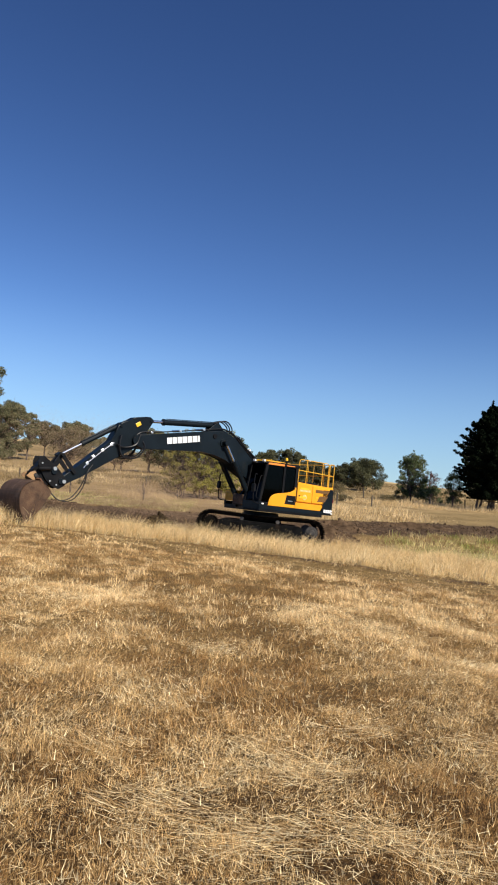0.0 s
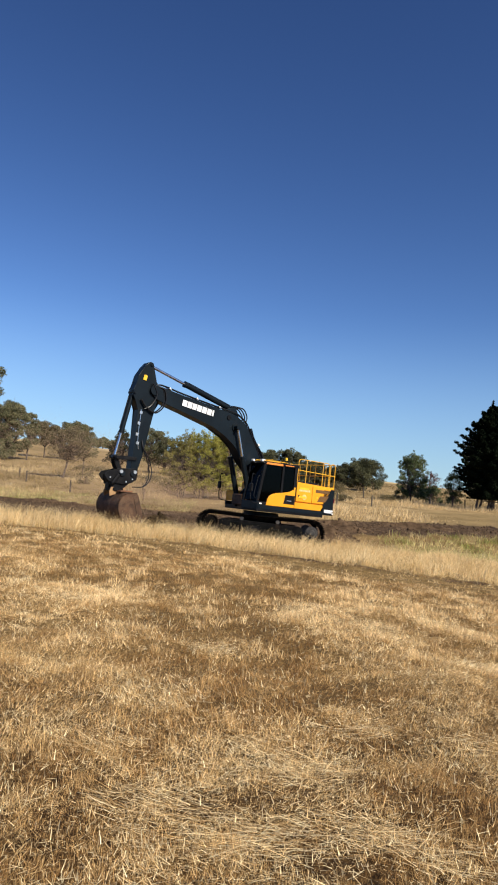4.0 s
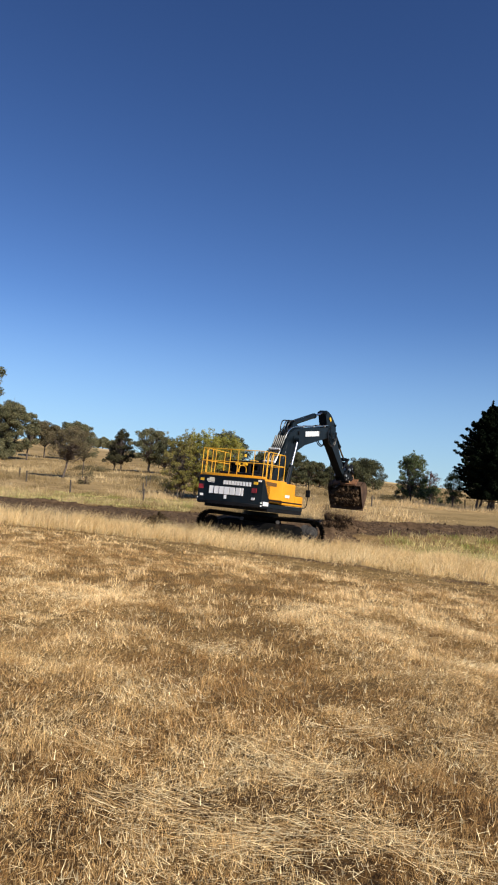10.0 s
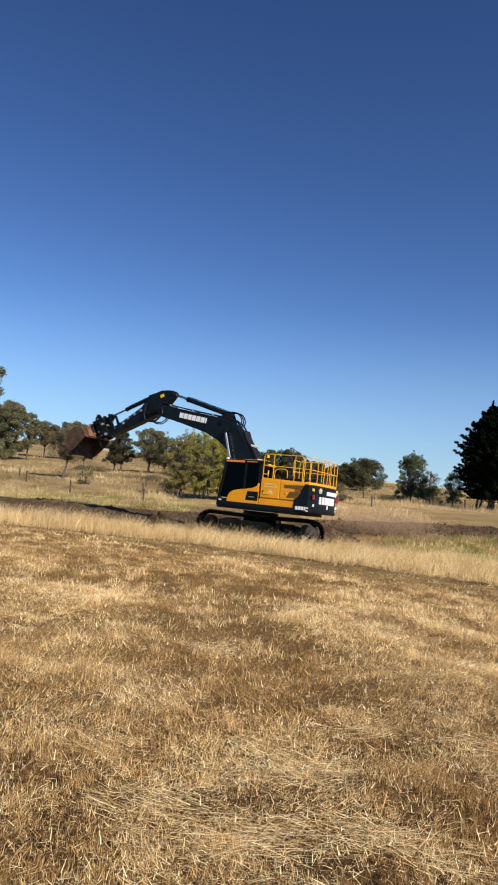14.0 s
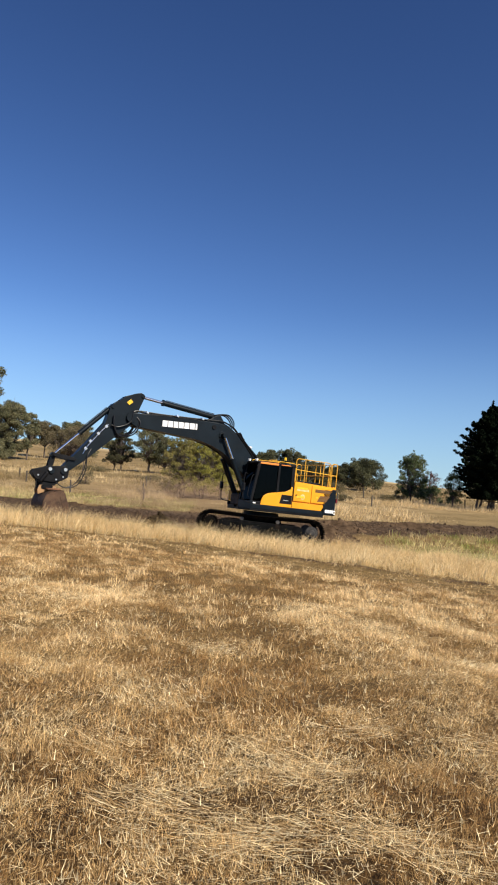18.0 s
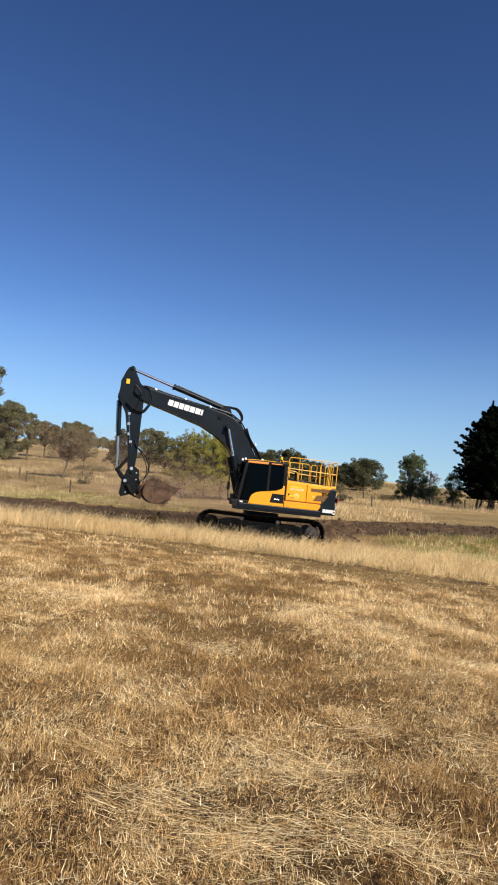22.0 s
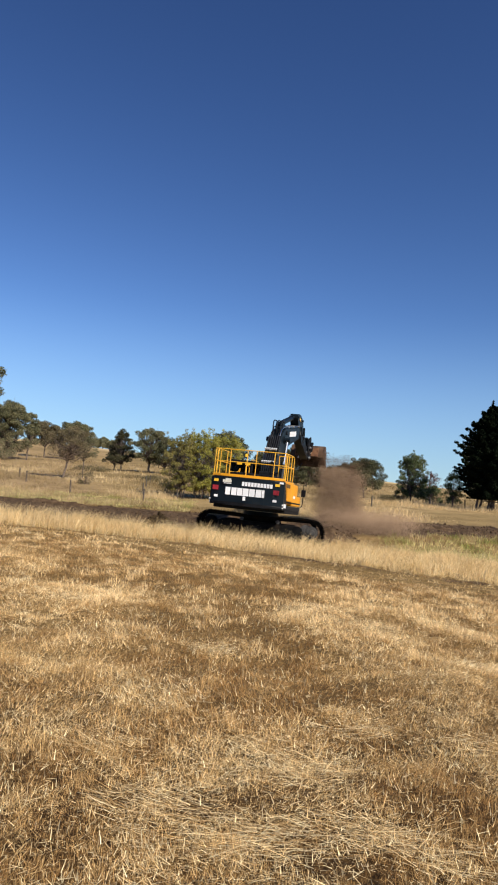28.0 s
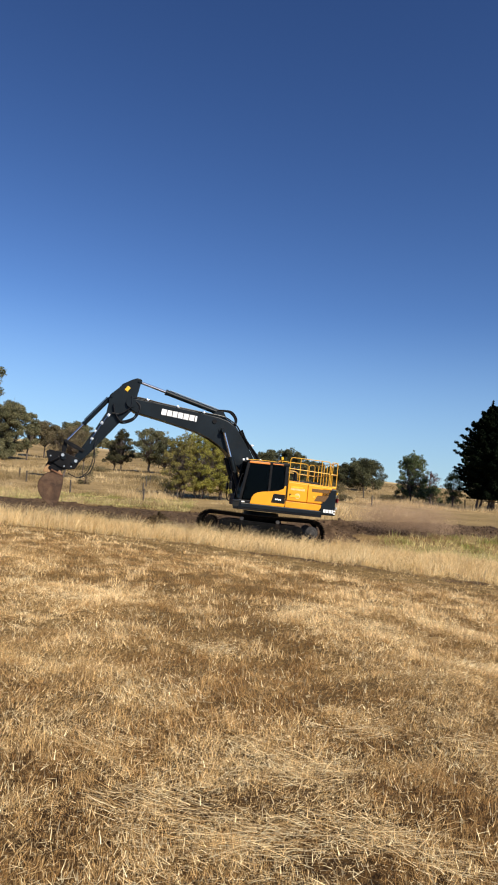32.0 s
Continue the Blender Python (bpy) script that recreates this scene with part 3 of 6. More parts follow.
def build_tracks(excavator):
    R_END, HALF, MID_Z = 0.455, 2.0, 0.50
    arc = math.pi * R_END
    total = 4 * HALF + 2 * arc

    def along(d):
        """Place and direction on the loop at length d."""
        d %= total
        if d < 2 * HALF:
            sag = 0.035 * math.sin(math.pi * d / (2 * HALF)) ** 2
            return (-HALF + d, MID_Z + R_END - sag, 0.0)
        d -= 2 * HALF
        if d < arc:
            a = d / R_END
            return (HALF + R_END * math.sin(a), MID_Z + R_END * math.cos(a), -a)
        d -= arc
        if d < 2 * HALF:
            return (HALF - d, MID_Z - R_END, -math.pi)
        a = (d - 2 * HALF) / R_END
        return (-HALF - R_END * math.sin(a), MID_Z - R_END * math.cos(a), -math.pi - a)
    bm = bm_new()
    box(bm, -0.098, 0.098, -0.3, 0.3, 0.0, 0.022, 0.006)
    for gx in (-0.075, 0.0, 0.075):
        box(bm, gx - 0.009, gx + 0.009, -0.3, 0.3, 0.02, 0.05)
    shoe0 = part("track_shoe", bm, M_TRACK)
    shoe_mesh = shoe0.data
    bpy.data.objects.remove(shoe0)
    for side in (-1, 1):
        yc = 1.3 * side
        bm = bm_new()
        n = 96
        ring = [along(total * k / n) for k in range(n)]
        for y0, y1 in ((yc - 0.13, yc - 0.05), (yc + 0.05, yc + 0.13)):
            inner = []
            for x, z, a in ring:
                nx, nz = -math.sin(a), math.cos(a)
                inner.append([bm.verts.new((x - nx * q, y, z - nz * q)) for q in (0.0, 0.11) for y in (y0, y1)])
            for k in range(n):
                p, q = inner[k], inner[(k + 1) % n]
                for i, j in ((0, 1), (1, 3), (3, 2), (2, 0)):
                    bm.faces.new((p[i], p[j], q[j], q[i]))
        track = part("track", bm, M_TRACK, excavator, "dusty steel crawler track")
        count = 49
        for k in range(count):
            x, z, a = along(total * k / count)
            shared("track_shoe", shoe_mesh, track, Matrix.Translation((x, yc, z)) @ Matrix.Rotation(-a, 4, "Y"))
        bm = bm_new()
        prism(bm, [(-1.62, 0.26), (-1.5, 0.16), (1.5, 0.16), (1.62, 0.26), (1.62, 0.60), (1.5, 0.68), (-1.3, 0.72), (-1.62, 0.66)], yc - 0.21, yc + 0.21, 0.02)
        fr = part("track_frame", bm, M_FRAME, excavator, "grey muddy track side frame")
        bm = bm_new()
        prism(bm, [(-1.50, 0.30), (-0.72, 0.30), (-0.72, 0.62), (-1.50, 0.66)], yc + side * 0.21, yc + side * 0.245, 0.01)
        part("side_cover", bm, M_FRAME, fr)
        bm = bm_new()
        prism(bm, [(-0.55, 0.32), (-0.05, 0.32), (0.0, 0.46), (-0.2, 0.55), (-0.5, 0.5)], yc + side * 0.2, yc + side * 0.222)
        part("access_hole", bm, M_BLACK, fr)
        for x in (-0.75, 0.65):
            bm = bm_new()
            tube(bm, [(x, yc - 0.2, 0.77), (x, yc + 0.2, 0.77)], 0.075, 14)
            part("carrier_roller", bm, M_HUB, fr, smooth=False)
        for k in range(8):
            x = -1.4 + 0.4 * k
            bm = bm_new()
            tube(bm, [(x, yc - 0.2, 0.2), (x, yc + 0.2, 0.2)], 0.095, 12)
            part("track_roller", bm, M_TRACK, fr)
        for x, name in ((HALF, "idler_wheel"), (-HALF, "drive_sprocket")):
            bm = bm_new()
            tube(bm, [(x, yc - 0.11, MID_Z), (x, yc - 0.10, MID_Z), (x, yc + 0.10, MID_Z), (x, yc + 0.11, MID_Z)], [0.20, 0.24, 0.24, 0.20], 24)
            tube(bm, [(x, yc - 0.19, MID_Z), (x, yc + 0.19, MID_Z)], 0.12 if x < 0 else 0.15, 18)
            # dark track material puts the shade at the sprocket end into its colour
            wheel = part(name, bm, M_HUB if x > 0 else M_TRACK, excavator, "dusty grey idler wheel" if x > 0 else "dusty toothed drive sprocket")
            bm = bm_new()
            if x < 0:
                for k in range(21):
                    a = 2 * math.pi * k / 21
                    prism(bm, [(x + r * math.cos(a + da), MID_Z + r * math.sin(a + da)) for r, da in ((0.23, -0.08), (0.31, -0.04), (0.31, 0.04), (0.23, 0.08))], yc - 0.04, yc + 0.04)
                part("sprocket_teeth", bm, M_TRACK, wheel)
            else:
                tube(bm, [(x, yc + side * 0.19, MID_Z), (x, yc + side * 0.215, MID_Z)], [0.12, 0.10], 18)
                part("hub_cap", bm, M_HUB, wheel)
    bm = bm_new()
    prism(bm, [(-0.9, 0.5), (-0.6, 0.42), (0.6, 0.42), (0.9, 0.5), (0.75, 0.92), (-0.75, 0.92)], -1.1, 1.1, 0.04)
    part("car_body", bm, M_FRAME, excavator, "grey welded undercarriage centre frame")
    bm = bm_new()
    tube(bm, [(0, 0, 0.9), (0, 0, 1.1)], 0.72, 32)
    part("swing_bearing", bm, M_BLACK, excavator)


W_BODY = 1.416


def counterweight_outline(x_front, w, x_rear, bulge=0.16, n=9):
    """Plan of the counterweight: square in front, rounded behind."""
    pts = [(x_front, -w)]
    for k in range(n):
        y = -w + 2 * w * k / (n - 1)
        pts.append((x_rear - bulge * (1 - (y / w) ** 2) + 0.07 * (abs(y / w) ** 8), y))
    return pts + [(x_front, w)]


def build_upper(excavator):
    up = part("upper_structure", slab(bm_new(), [(0.85, -1.40), (0.95, -0.5), (1.30, 0.42), (1.30, 1.40), (-2.1, 1.40), (-2.1, -1.40)], 1.12, 1.30, 0.02), M_BLACK, excavator, "black deck frame of the slewing upper body")
    W = W_BODY
    # skirts
    part("side_skirt", box(bm_new(), -2.05, 1.318, W - 0.12, W, 1.20, 1.375, 0.02), M_DARK, up, "dark grey side skirt")
    part("side_skirt", box(bm_new(), -2.05, 0.878, -W, -W + 0.12, 1.257, 1.42, 0.02), M_DARK, up, "dark grey side skirt")
    part("front_skirt", slab(bm_new(), [(1.318, 0.40), (1.318, W), (1.22, W), (1.22, 0.40)], 1.20, 1.5, 0.015), M_DARK, up)
    # counterweight
    part("counterweight", slab(bm_new(), counterweight_outline(-2.05, W, -2.70), 1.23, 2.30, 0.05), M_DARK, up, "dark blue-grey rounded steel counterweight")
    # its lower lip
    part("counterweight_lip", slab(bm_new(), counterweight_outline(-2.3, W - 0.02, -2.735), 1.24, 1.36, 0.03), M_BLACK, up)
    # yellow hood, both sides
    part("engine_hood", prism(bm_new(), [(-0.58, 1.48), (-0.58, 2.36), (-2.40, 2.33), (-2.10, 1.48)], -W + 0.07, W - 0.07, 0.03), M_YELLOW, up, "yellow engine hood")
    for k, (a, b) in enumerate(((-1.42, -0.60), (-2.54, -1.44))):
        zt = lambda x: 2.39 + (x + 0.56) * 0.034
        if k == 0:
            prof = [(a, 1.66), (b, 1.66), (b, zt(b)), (a, zt(a))]
        else:
            prof = [(-2.10, 1.66), (b, 1.66), (b, zt(b)), (-2.46, zt(-2.46)), (-2.40, 2.20)]
        d = part("side_door", prism(bm_new(), prof, W - 0.08, W, 0.018), M_YELLOW, up, "yellow hinged side door")
        bm = box(bm_new(), (a + b) / 2 + 0.25, (a + b) / 2 + 0.33, W - 0.005, W + 0.012, 1.86, 1.93, 0.004)
        part("door_latch", bm, M_AMBER if k else M_BLACK, d)
    part("sticker", box(bm_new(), -1.30, -0.72, W - 0.004, W + 0.004, 2.08, 2.17), M_FADED, up, "faded pale sticker")
    part("sticker", tube(bm_new(), [(-1.02, W - 0.004, 1.86), (-1.02, W + 0.004, 1.86)], 0.11, 20), M_FADED, up, "faded round sticker")
    part("vent", prism(bm_new(), [(-2.30, 2.10), (-1.60, 2.10), (-1.60, 2.23), (-2.36, 2.23)], W - 0.02, W + 0.006), M_VENT, up, "dark slotted vent")
    part("vent", prism(bm_new(), [(-2.17, 1.76), (-1.72, 1.74), (-1.86, 1.98), (-2.34, 2.0)], W - 0.02, W + 0.006), M_VENT, up, "dark slotted vent")
    part("lower_panel", prism(bm_new(), [(-1.96, 1.38), (-0.56, 1.38), (-0.56, 1.62), (-2.12, 1.62)], W - 0.08, W - 0.012, 0.01), M_YELLOW, up, "yellow lower side panel")
    # right side: hood door, tank step
    part("side_door", prism(bm_new(), [(-2.12, 1.60), (-0.95, 1.60), (-0.95, 2.36), (-2.52, 2.32), (-2.46, 2.2)], -W, -W + 0.08, 0.018), M_YELLOW, up, "yellow hinged side door")
    part("vent", prism(bm_new(), [(-2.30, 2.10), (-1.55, 2.10), (-1.55, 2.24), (-2.38, 2.24)], -W - 0.006, -W + 0.02), M_VENT, up, "dark slotted vent")
    part("fuel_tank", box(bm_new(), -0.95, 0.10, -W, -0.55, 1.44, 2.30, 0.04), M_YELLOW, up, "yellow fuel tank casing")
    part("tool_box", box(bm_new(), 0.10, 0.86, -W, -0.62, 1.44, 1.86, 0.04), M_YELLOW, up, "yellow stepped tool box")
    part("step_plate", box(bm_new(), 0.12, 0.84, -W + 0.03, -0.64, 1.862, 1.88), M_BLACK, up)
    part("lower_groove", box(bm_new(), -2.0, 0.8, -W - 0.004, -W + 0.02, 1.53, 1.585), M_BLACK, up)
    # deck behind the cab and engine bay top
    part("engine_cover", box(bm_new(), -2.25, -1.15, -0.85, 0.80, 2.34, 2.52, 0.05), M_BLACK, up, "black raised engine cover")
    part("air_cleaner", tube(bm_new(), [(-0.9, -0.75, 2.55), (-0.9, 0.0, 2.55)], 0.16, 16), M_BLACK, up)
    part("exhaust_pipe", tube(bm_new(), bow([(-1.5, -0.6, 2.4), (-1.5, -0.6, 2.95), (-1.58, -0.6, 3.05)]), 0.065, 12), M_BLACK, up, "black exhaust pipe")
    part("deck_top", box(bm_new(), -1.0, 0.05, -0.6, 0.38, 1.3, 2.05, 0.03), M_BLACK, up)
    part("deck_edge", prism(bm_new(), [(-2.62, 2.30), (-2.62, 2.37), (-0.62, 2.44), (-0.62, 2.37)], W - 0.10, W - 0.01, 0.01), M_YELLOW, up, "yellow deck edge strip")
    part("rear_deck_edge", slab(bm_new(), counterweight_outline(-2.45, W - 0.02, -2.68), 2.303, 2.40, 0.015), M_YELLOW, up, "yellow strip on top of the counterweight")
    # ---- cab ----
    xf, xr, y0, y1, zb, zt = 1.30, -0.56, 0.42, W - 0.02, 1.46, 3.02
    part("cab_floor", box(bm_new(), xr, 1.28, y0, y1, 1.36, 1.50, 0.02), M_BLACK, up)
    part("cab_roof", prism(bm_new(), [(-0.62, 2.98), (1.06, 2.94), (1.12, 3.0), (1.05, 3.07), (-0.6, 3.10)], y0 - 0.02, y1 + 0.02, 0.03), M_BLACK, up, "black cab roof")
    side = [("front_pillar", [(1.32, 1.5), (1.22, 1.5), (1.0, 2.96), (1.12, 2.96)]), ("centre_pillar", [(0.20, 1.9), (0.10, 1.9), (0.10, 2.98), (0.20, 2.98)]), ("rear_pillar", [(-0.44, 1.5), (-0.58, 1.5), (-0.58, 3.0), (-0.44, 3.0)])]
    for nm, prof in side:
        for ya in (y0, y1 - 0.09):
            part(nm, prism(bm_new(), prof, ya, ya + 0.09, 0.012), M_BLACK, up)
    part("side_window", prism(bm_new(), [(1.17, 1.55), (0.20, 1.55), (0.20, 2.95), (0.98, 2.95)], y1 - 0.045, y1 - 0.035), M_GLASS, up, "dark tinted cab door glass")
    part("side_window", prism(bm_new(), [(0.10, 1.55), (-0.44, 1.55), (-0.44, 2.97), (0.10, 2.97)], y1 - 0.045, y1 - 0.035), M_GLASS, up, "dark tinted rear side glass")
    part("side_window", prism(bm_new(), [(1.17, 1.6), (-0.44, 1.6), (-0.44, 2.96), (0.98, 2.96)], y0 + 0.035, y0 + 0.045), M_GLASS, up)
    part("windscreen", prism(bm_new(), [(1.28, 1.55), (1.268, 1.55), (1.075, 2.92), (1.087, 2.92)], y0 + 0.05, y1 - 0.05), M_GLASS, up, "dark tinted windscreen")
    part("rear_window", box(bm_new(), -0.52, -0.51, y0 + 0.09, y1 - 0.09, 2.1, 2.96), M_GLASS, up)
    part("rear_wall", box(bm_new(), -0.56, -0.49, y0 + 0.02, y1 - 0.02, 1.46, 2.1, 0.01), M_BLACK, up)
    # yellow lower half of the door with its swept front edge
    sweep = [(0.88, 1.38), (0.83, 1.62), (0.76, 1.74), (0.62, 1.83), (0.40, 1.89), (0.10, 1.93), (-0.24, 1.98), (-0.44, 2.08), (-0.46, 2.2), (-0.53, 2.2), (-0.53, 1.38)]
    door = part("cab_door_panel", prism(bm_new(), sweep, y1 - 0.02, y1 + 0.02, 0.012), M_YELLOW, up, "yellow lower cab door panel with a swept edge")
    part("door_recess", prism(bm_new(), [(0.04, 1.50), (-0.52, 1.50), (-0.52, 1.86), (-0.04, 1.86)], y1 + 0.0, y1 + 0.026, 0.01), M_BLACK, door, "black handle recess")
    part("door_handle", box(bm_new(), -0.36, -0.12, y1 + 0.02, y1 + 0.045, 1.625, 1.655, 0.008), M_PIN, door, "bright door handle")
    part("roof_trim", prism(bm_new(), [(1.06, 2.955), (0.22, 2.965), (0.22, 3.045), (1.02, 3.03)], y1 + 0.0, y1 + 0.03, 0.008), M_ORANGE, up, "orange strip along the cab roof")
    part("roof_trim", prism(bm_new(), [(0.10, 2.99), (-0.34, 3.0), (-0.34, 3.03), (0.10, 3.025)], y1 + 0.0, y1 + 0.03, 0.006), M_ORANGE, up, "orange strip along the cab roof")
    part("driver_seat", prism(bm_new(), [(0.45, 1.5), (0.45, 1.95), (0.40, 2.0), (0.0, 1.97), (-0.12, 2.7), (-0.25, 2.7), (-0.18, 1.5)], 0.72, 1.12, 0.05), M_SEAT, up)
    part("control_console", box(bm_new(), 0.0, 0.6, 1.15, 1.28, 1.6, 2.08, 0.03), M_SEAT, up)
    part("marker_lamp", box(bm_new(), 1.10, 1.22, W, W + 0.02, 1.40, 1.45, 0.006), M_LENS, up)
    for y in (0.62, 1.2):
        part("work_lamp", box(bm_new(), 1.08, 1.16, y - 0.07, y + 0.07, 3.05, 3.14, 0.015), M_LENS, up, "work lamp on the cab roof")
    for y in (0.6, 0.95):
        part("rear_work_lamp", box(bm_new(), -0.70, -0.60, y - 0.10, y + 0.10, 2.90, 3.0, 0.02), M_AMBER, up, "amber lamp behind the cab")
    bm = tube(bm_new(), [(-0.45, 0.75, 3.05), (-0.45, 0.75, 3.26)], 0.015, 8)
    part("beacon_stalk", bm, M_BLACK, up)
    part("beacon", tube(bm_new(), [(-0.45, 0.75, 3.26), (-0.45, 0.75, 3.34), (-0.45, 0.75, 3.38)], [0.055, 0.055, 0.03], 14), M_AMBER, up, "amber flashing beacon")
    part("roof_rail", tube(bm_new(), bow([(0.9, 0.5, 3.06), (0.8, 0.5, 3.14), (-0.3, 0.5, 3.16), (-0.4, 0.5, 3.08)], 6), 0.016, 8), M_RAIL, up)
    # mirrors
    for (bx, by), reach, mz in (((1.22, W - 0.02), (1.72, W + 0.08), 2.0), ((0.84, -W + 0.1), (1.18, -W - 0.04), 2.05)):
        bm = tube(bm_new(), bow([(bx, by, 1.42), ((bx + reach[0]) / 2 + 0.1, (by + reach[1]) / 2, 1.44), (reach[0], reach[1], 1.62), (reach[0], reach[1], 2.45), (reach[0] - 0.12, reach[1], 2.5)], 6), 0.018, 8)
        stem = part("mirror_arm", bm, M_BLACK, up)
        part("mirror", box(bm_new(), reach[0] - 0.03, reach[0] + 0.06, reach[1] - 0.10, reach[1] + 0.09, mz - 0.16, mz + 0.14, 0.03), M_BLACK, stem, "black mirror housing")
    part("grab_rail", tube(bm_new(), bow([(1.34, 1.3, 1.6), (1.42, 1.3, 1.75), (1.30, 1.3, 2.4), (1.22, 1.3, 2.5)], 5), 0.016, 8), M_BLACK, up)
    part("front_grille", box(bm_new(), 0.42, 0.50, -0.55, 0.40, 1.32, 2.0, 0.02), M_BLACK, up)
    part("boom_bracket", prism(bm_new(), [(-0.35, 1.2), (1.1, 1.2), (1.15, 1.6), (0.95, 1.68), (0.40, 2.35), (0.05, 2.45), (-0.25, 2.3)], 0.30, 0.37, 0.015), M_DARK, up)
    part("boom_bracket", prism(bm_new(), [(-0.35, 1.2), (1.1, 1.2), (1.15, 1.6), (0.95, 1.68), (0.40, 2.35), (0.05, 2.45), (-0.25, 2.3)], -0.37, -0.30, 0.015), M_DARK, up)
    part("front_counter", box(bm_new(), 0.9, 1.32, -0.30, 0.38, 1.28, 1.72, 0.05), M_RUST, up, "brown dusty swivel guard in front of the deck")
    # ---- guard rails ----
    top = 3.36
    r = 0.0155
    yl, yr = W - 0.06, -W + 0.06

    def rail(name, pts):
        part(name, tube(bm_new(), pts, r, 8), M_RAIL, up)

    def loop(y, xa, xb, zt_, corner=0.10):
        za, zb_ = 2.40 + (xa + 0.56) * 0.034, 2.40 + (xb + 0.56) * 0.034
        return [(xa, y, za), (xa, y, zt_ - corner), (xa + math.copysign(0.03, xb - xa), y, zt_ - 0.03), (xa + math.copysign(corner, xb - xa), y, zt_), (xb - math.copysign(corner, xb - xa), y, zt_), (xb - math.copysign(0.03, xb - xa), y, zt_ - 0.03), (xb, y, zt_ - corner), (xb, y, zb_)]
    for y in (yl, yr):
        x_front = -0.62 if y > 0 else -0.92
        rail("guard_rail", loop(y, x_front, -2.30, top))
        rail("mid_rail", [(x_front, y, 2.92), (-2.30, y, 2.88)])
        rail("rail_post", [(-1.05 if y > 0 else -1.4, y, 2.38), (-1.05 if y > 0 else -1.4, y, top)])
        rail("rail_post", [(-1.95, y, 2.35), (-1.95, y, top)])
        rail("guard_rail", loop(y, -2.36, -2.62, top - 0.01, 0.06))
        rail("mid_rail", [(-2.36, y, 2.88), (-2.62, y, 2.87)])
    rear_x = -2.63
    rail("rear_rail", [(rear_x, yl, top - 0.02), (rear_x - 0.03, 0, top - 0.02), (rear_x, yr, top - 0.02)])
    rail("rear_rail", [(rear_x, yl, 2.87), (rear_x - 0.03, 0, 2.87), (rear_x, yr, 2.87)])
    for y in (0.75, 0.1, -0.25, -0.95):
        rail("rail_post", [(rear_x - 0.02, y, 2.38), (rear_x - 0.02, y, top - 0.02)])
    # gate and inner hand loops near the cab
    rail("gate_rail", bow([(-0.62, yl, 2.6), (-0.62, yl - 0.35, 2.6), (-0.62, yl - 0.45, 2.75), (-0.62, yl - 0.42, 2.40)], 6))
    rail("inner_rail", bow([(-0.70, 0.5, 2.4), (-0.70, 0.5, 2.75), (-0.85, 0.5, 2.86), (-1.15, 0.5, 2.86), (-1.25, 0.5, 2.75), (-1.25, 0.5, 2.4)], 6))
    rail("front_rail", [(-0.92, yr, top), (-0.92, -0.75, top)])
    rail("front_rail", [(-0.92, yr, 2.9), (-0.92, -0.75, 2.9)])
    rail("rail_post", [(-0.92, -0.75, 2.38), (-0.92, -0.75, top)])
    # ---- rear markings on the counterweight ----
    xface = lambda y: -2.70 - 0.16 * (1 - (y / W) ** 2) + 0.07 * abs(y / W) ** 8

    def rear_bars(name, y_left, z, widths, gap, h, material, label):
        y = y_left
        for w in widths:
            ym = y - w / 2
            xx = xface(ym)
            slope = math.atan(0.32 * ym / W ** 2) if abs(ym) < 1.15 else 0.0
            one = bm_new()
            box(one, -0.014, 0.02, -w / 2, w / 2, 0, h)
            one.transform(Matrix.Translation((xx, ym, z)) @ Matrix.Rotation(slope, 4, "Z"))
            y -= w + gap
            part(name, one, material, up, label)
    rear_bars("maker_mark", 0.77, 1.62, (0.21, 0.20, 0.195, 0.215, 0.215, 0.215, 0.085), 0.026, 0.28, M_WHITE, "white bars of the maker's mark")
    rear_bars("number_mark", 0.15, 1.99, (0.092,) * 10, 0.025, 0.15, M_WHITE, "white bars of the lettering")
    rear_bars("pale_logo", 0.90, 2.07, (0.50,), 0, 0.10, M_BEIGE, "pale beige logo patch")
    rear_bars("pale_logo", 0.80, 2.16, (0.26,), 0, 0.06, M_BEIGE, "pale beige logo patch")
    rear_bars("pale_bar", 0.86, 2.03, (0.42,), 0, 0.02, M_WHITE, "small white bar of the lettering")
    for y in (1.28, -1.06):
        rear_bars("amber_marker", y, 2.08, (0.20,), 0, 0.10, M_AMBER, "amber marker plate")
    for y in (1.30, -0.90):
        rear_bars("red_reflector", y, 1.77, (0.36,), 0, 0.17, M_RED, "red reflector")
        rear_bars("white_label", y - 0.08, 1.50, (0.21,), 0, 0.09, M_WHITE, "small white label")
    rear_bars("white_label", 0.07, 1.45, (0.10,), 0, 0.15, M_WHITE, "small white label")
    rear_bars("rear_lamp", -1.24, 2.19, (0.14,), 0, 0.07, M_LENS, "lamp lens")
    # side writing as bars
    bars("model_mark", up, M_WHITE, Matrix.Translation((-2.15, W + 0.002, 1.33)) @ Matrix.Rotation(math.pi, 4, "Z"), (0.10, 0.10, 0.10, 0.06), 0.02, 0.13, "white bars of the model mark")
    bars("model_mark", up, M_WHITE, Matrix.Translation((-2.50, -W - 0.002, 1.33)), (0.10, 0.10, 0.10, 0.06), 0.02, 0.15, "white bars of the model mark")
    for z in (1.29, 1.40):
        part("side_marker", box(bm_new(), -2.66, -2.58, W - 0.03, W + 0.004, z, z + 0.05), M_WHITE, up)
        part("side_marker", box(bm_new(), -2.66, -2.58, -W - 0.004, -W + 0.03, z, z + 0.05), M_WHITE, up)
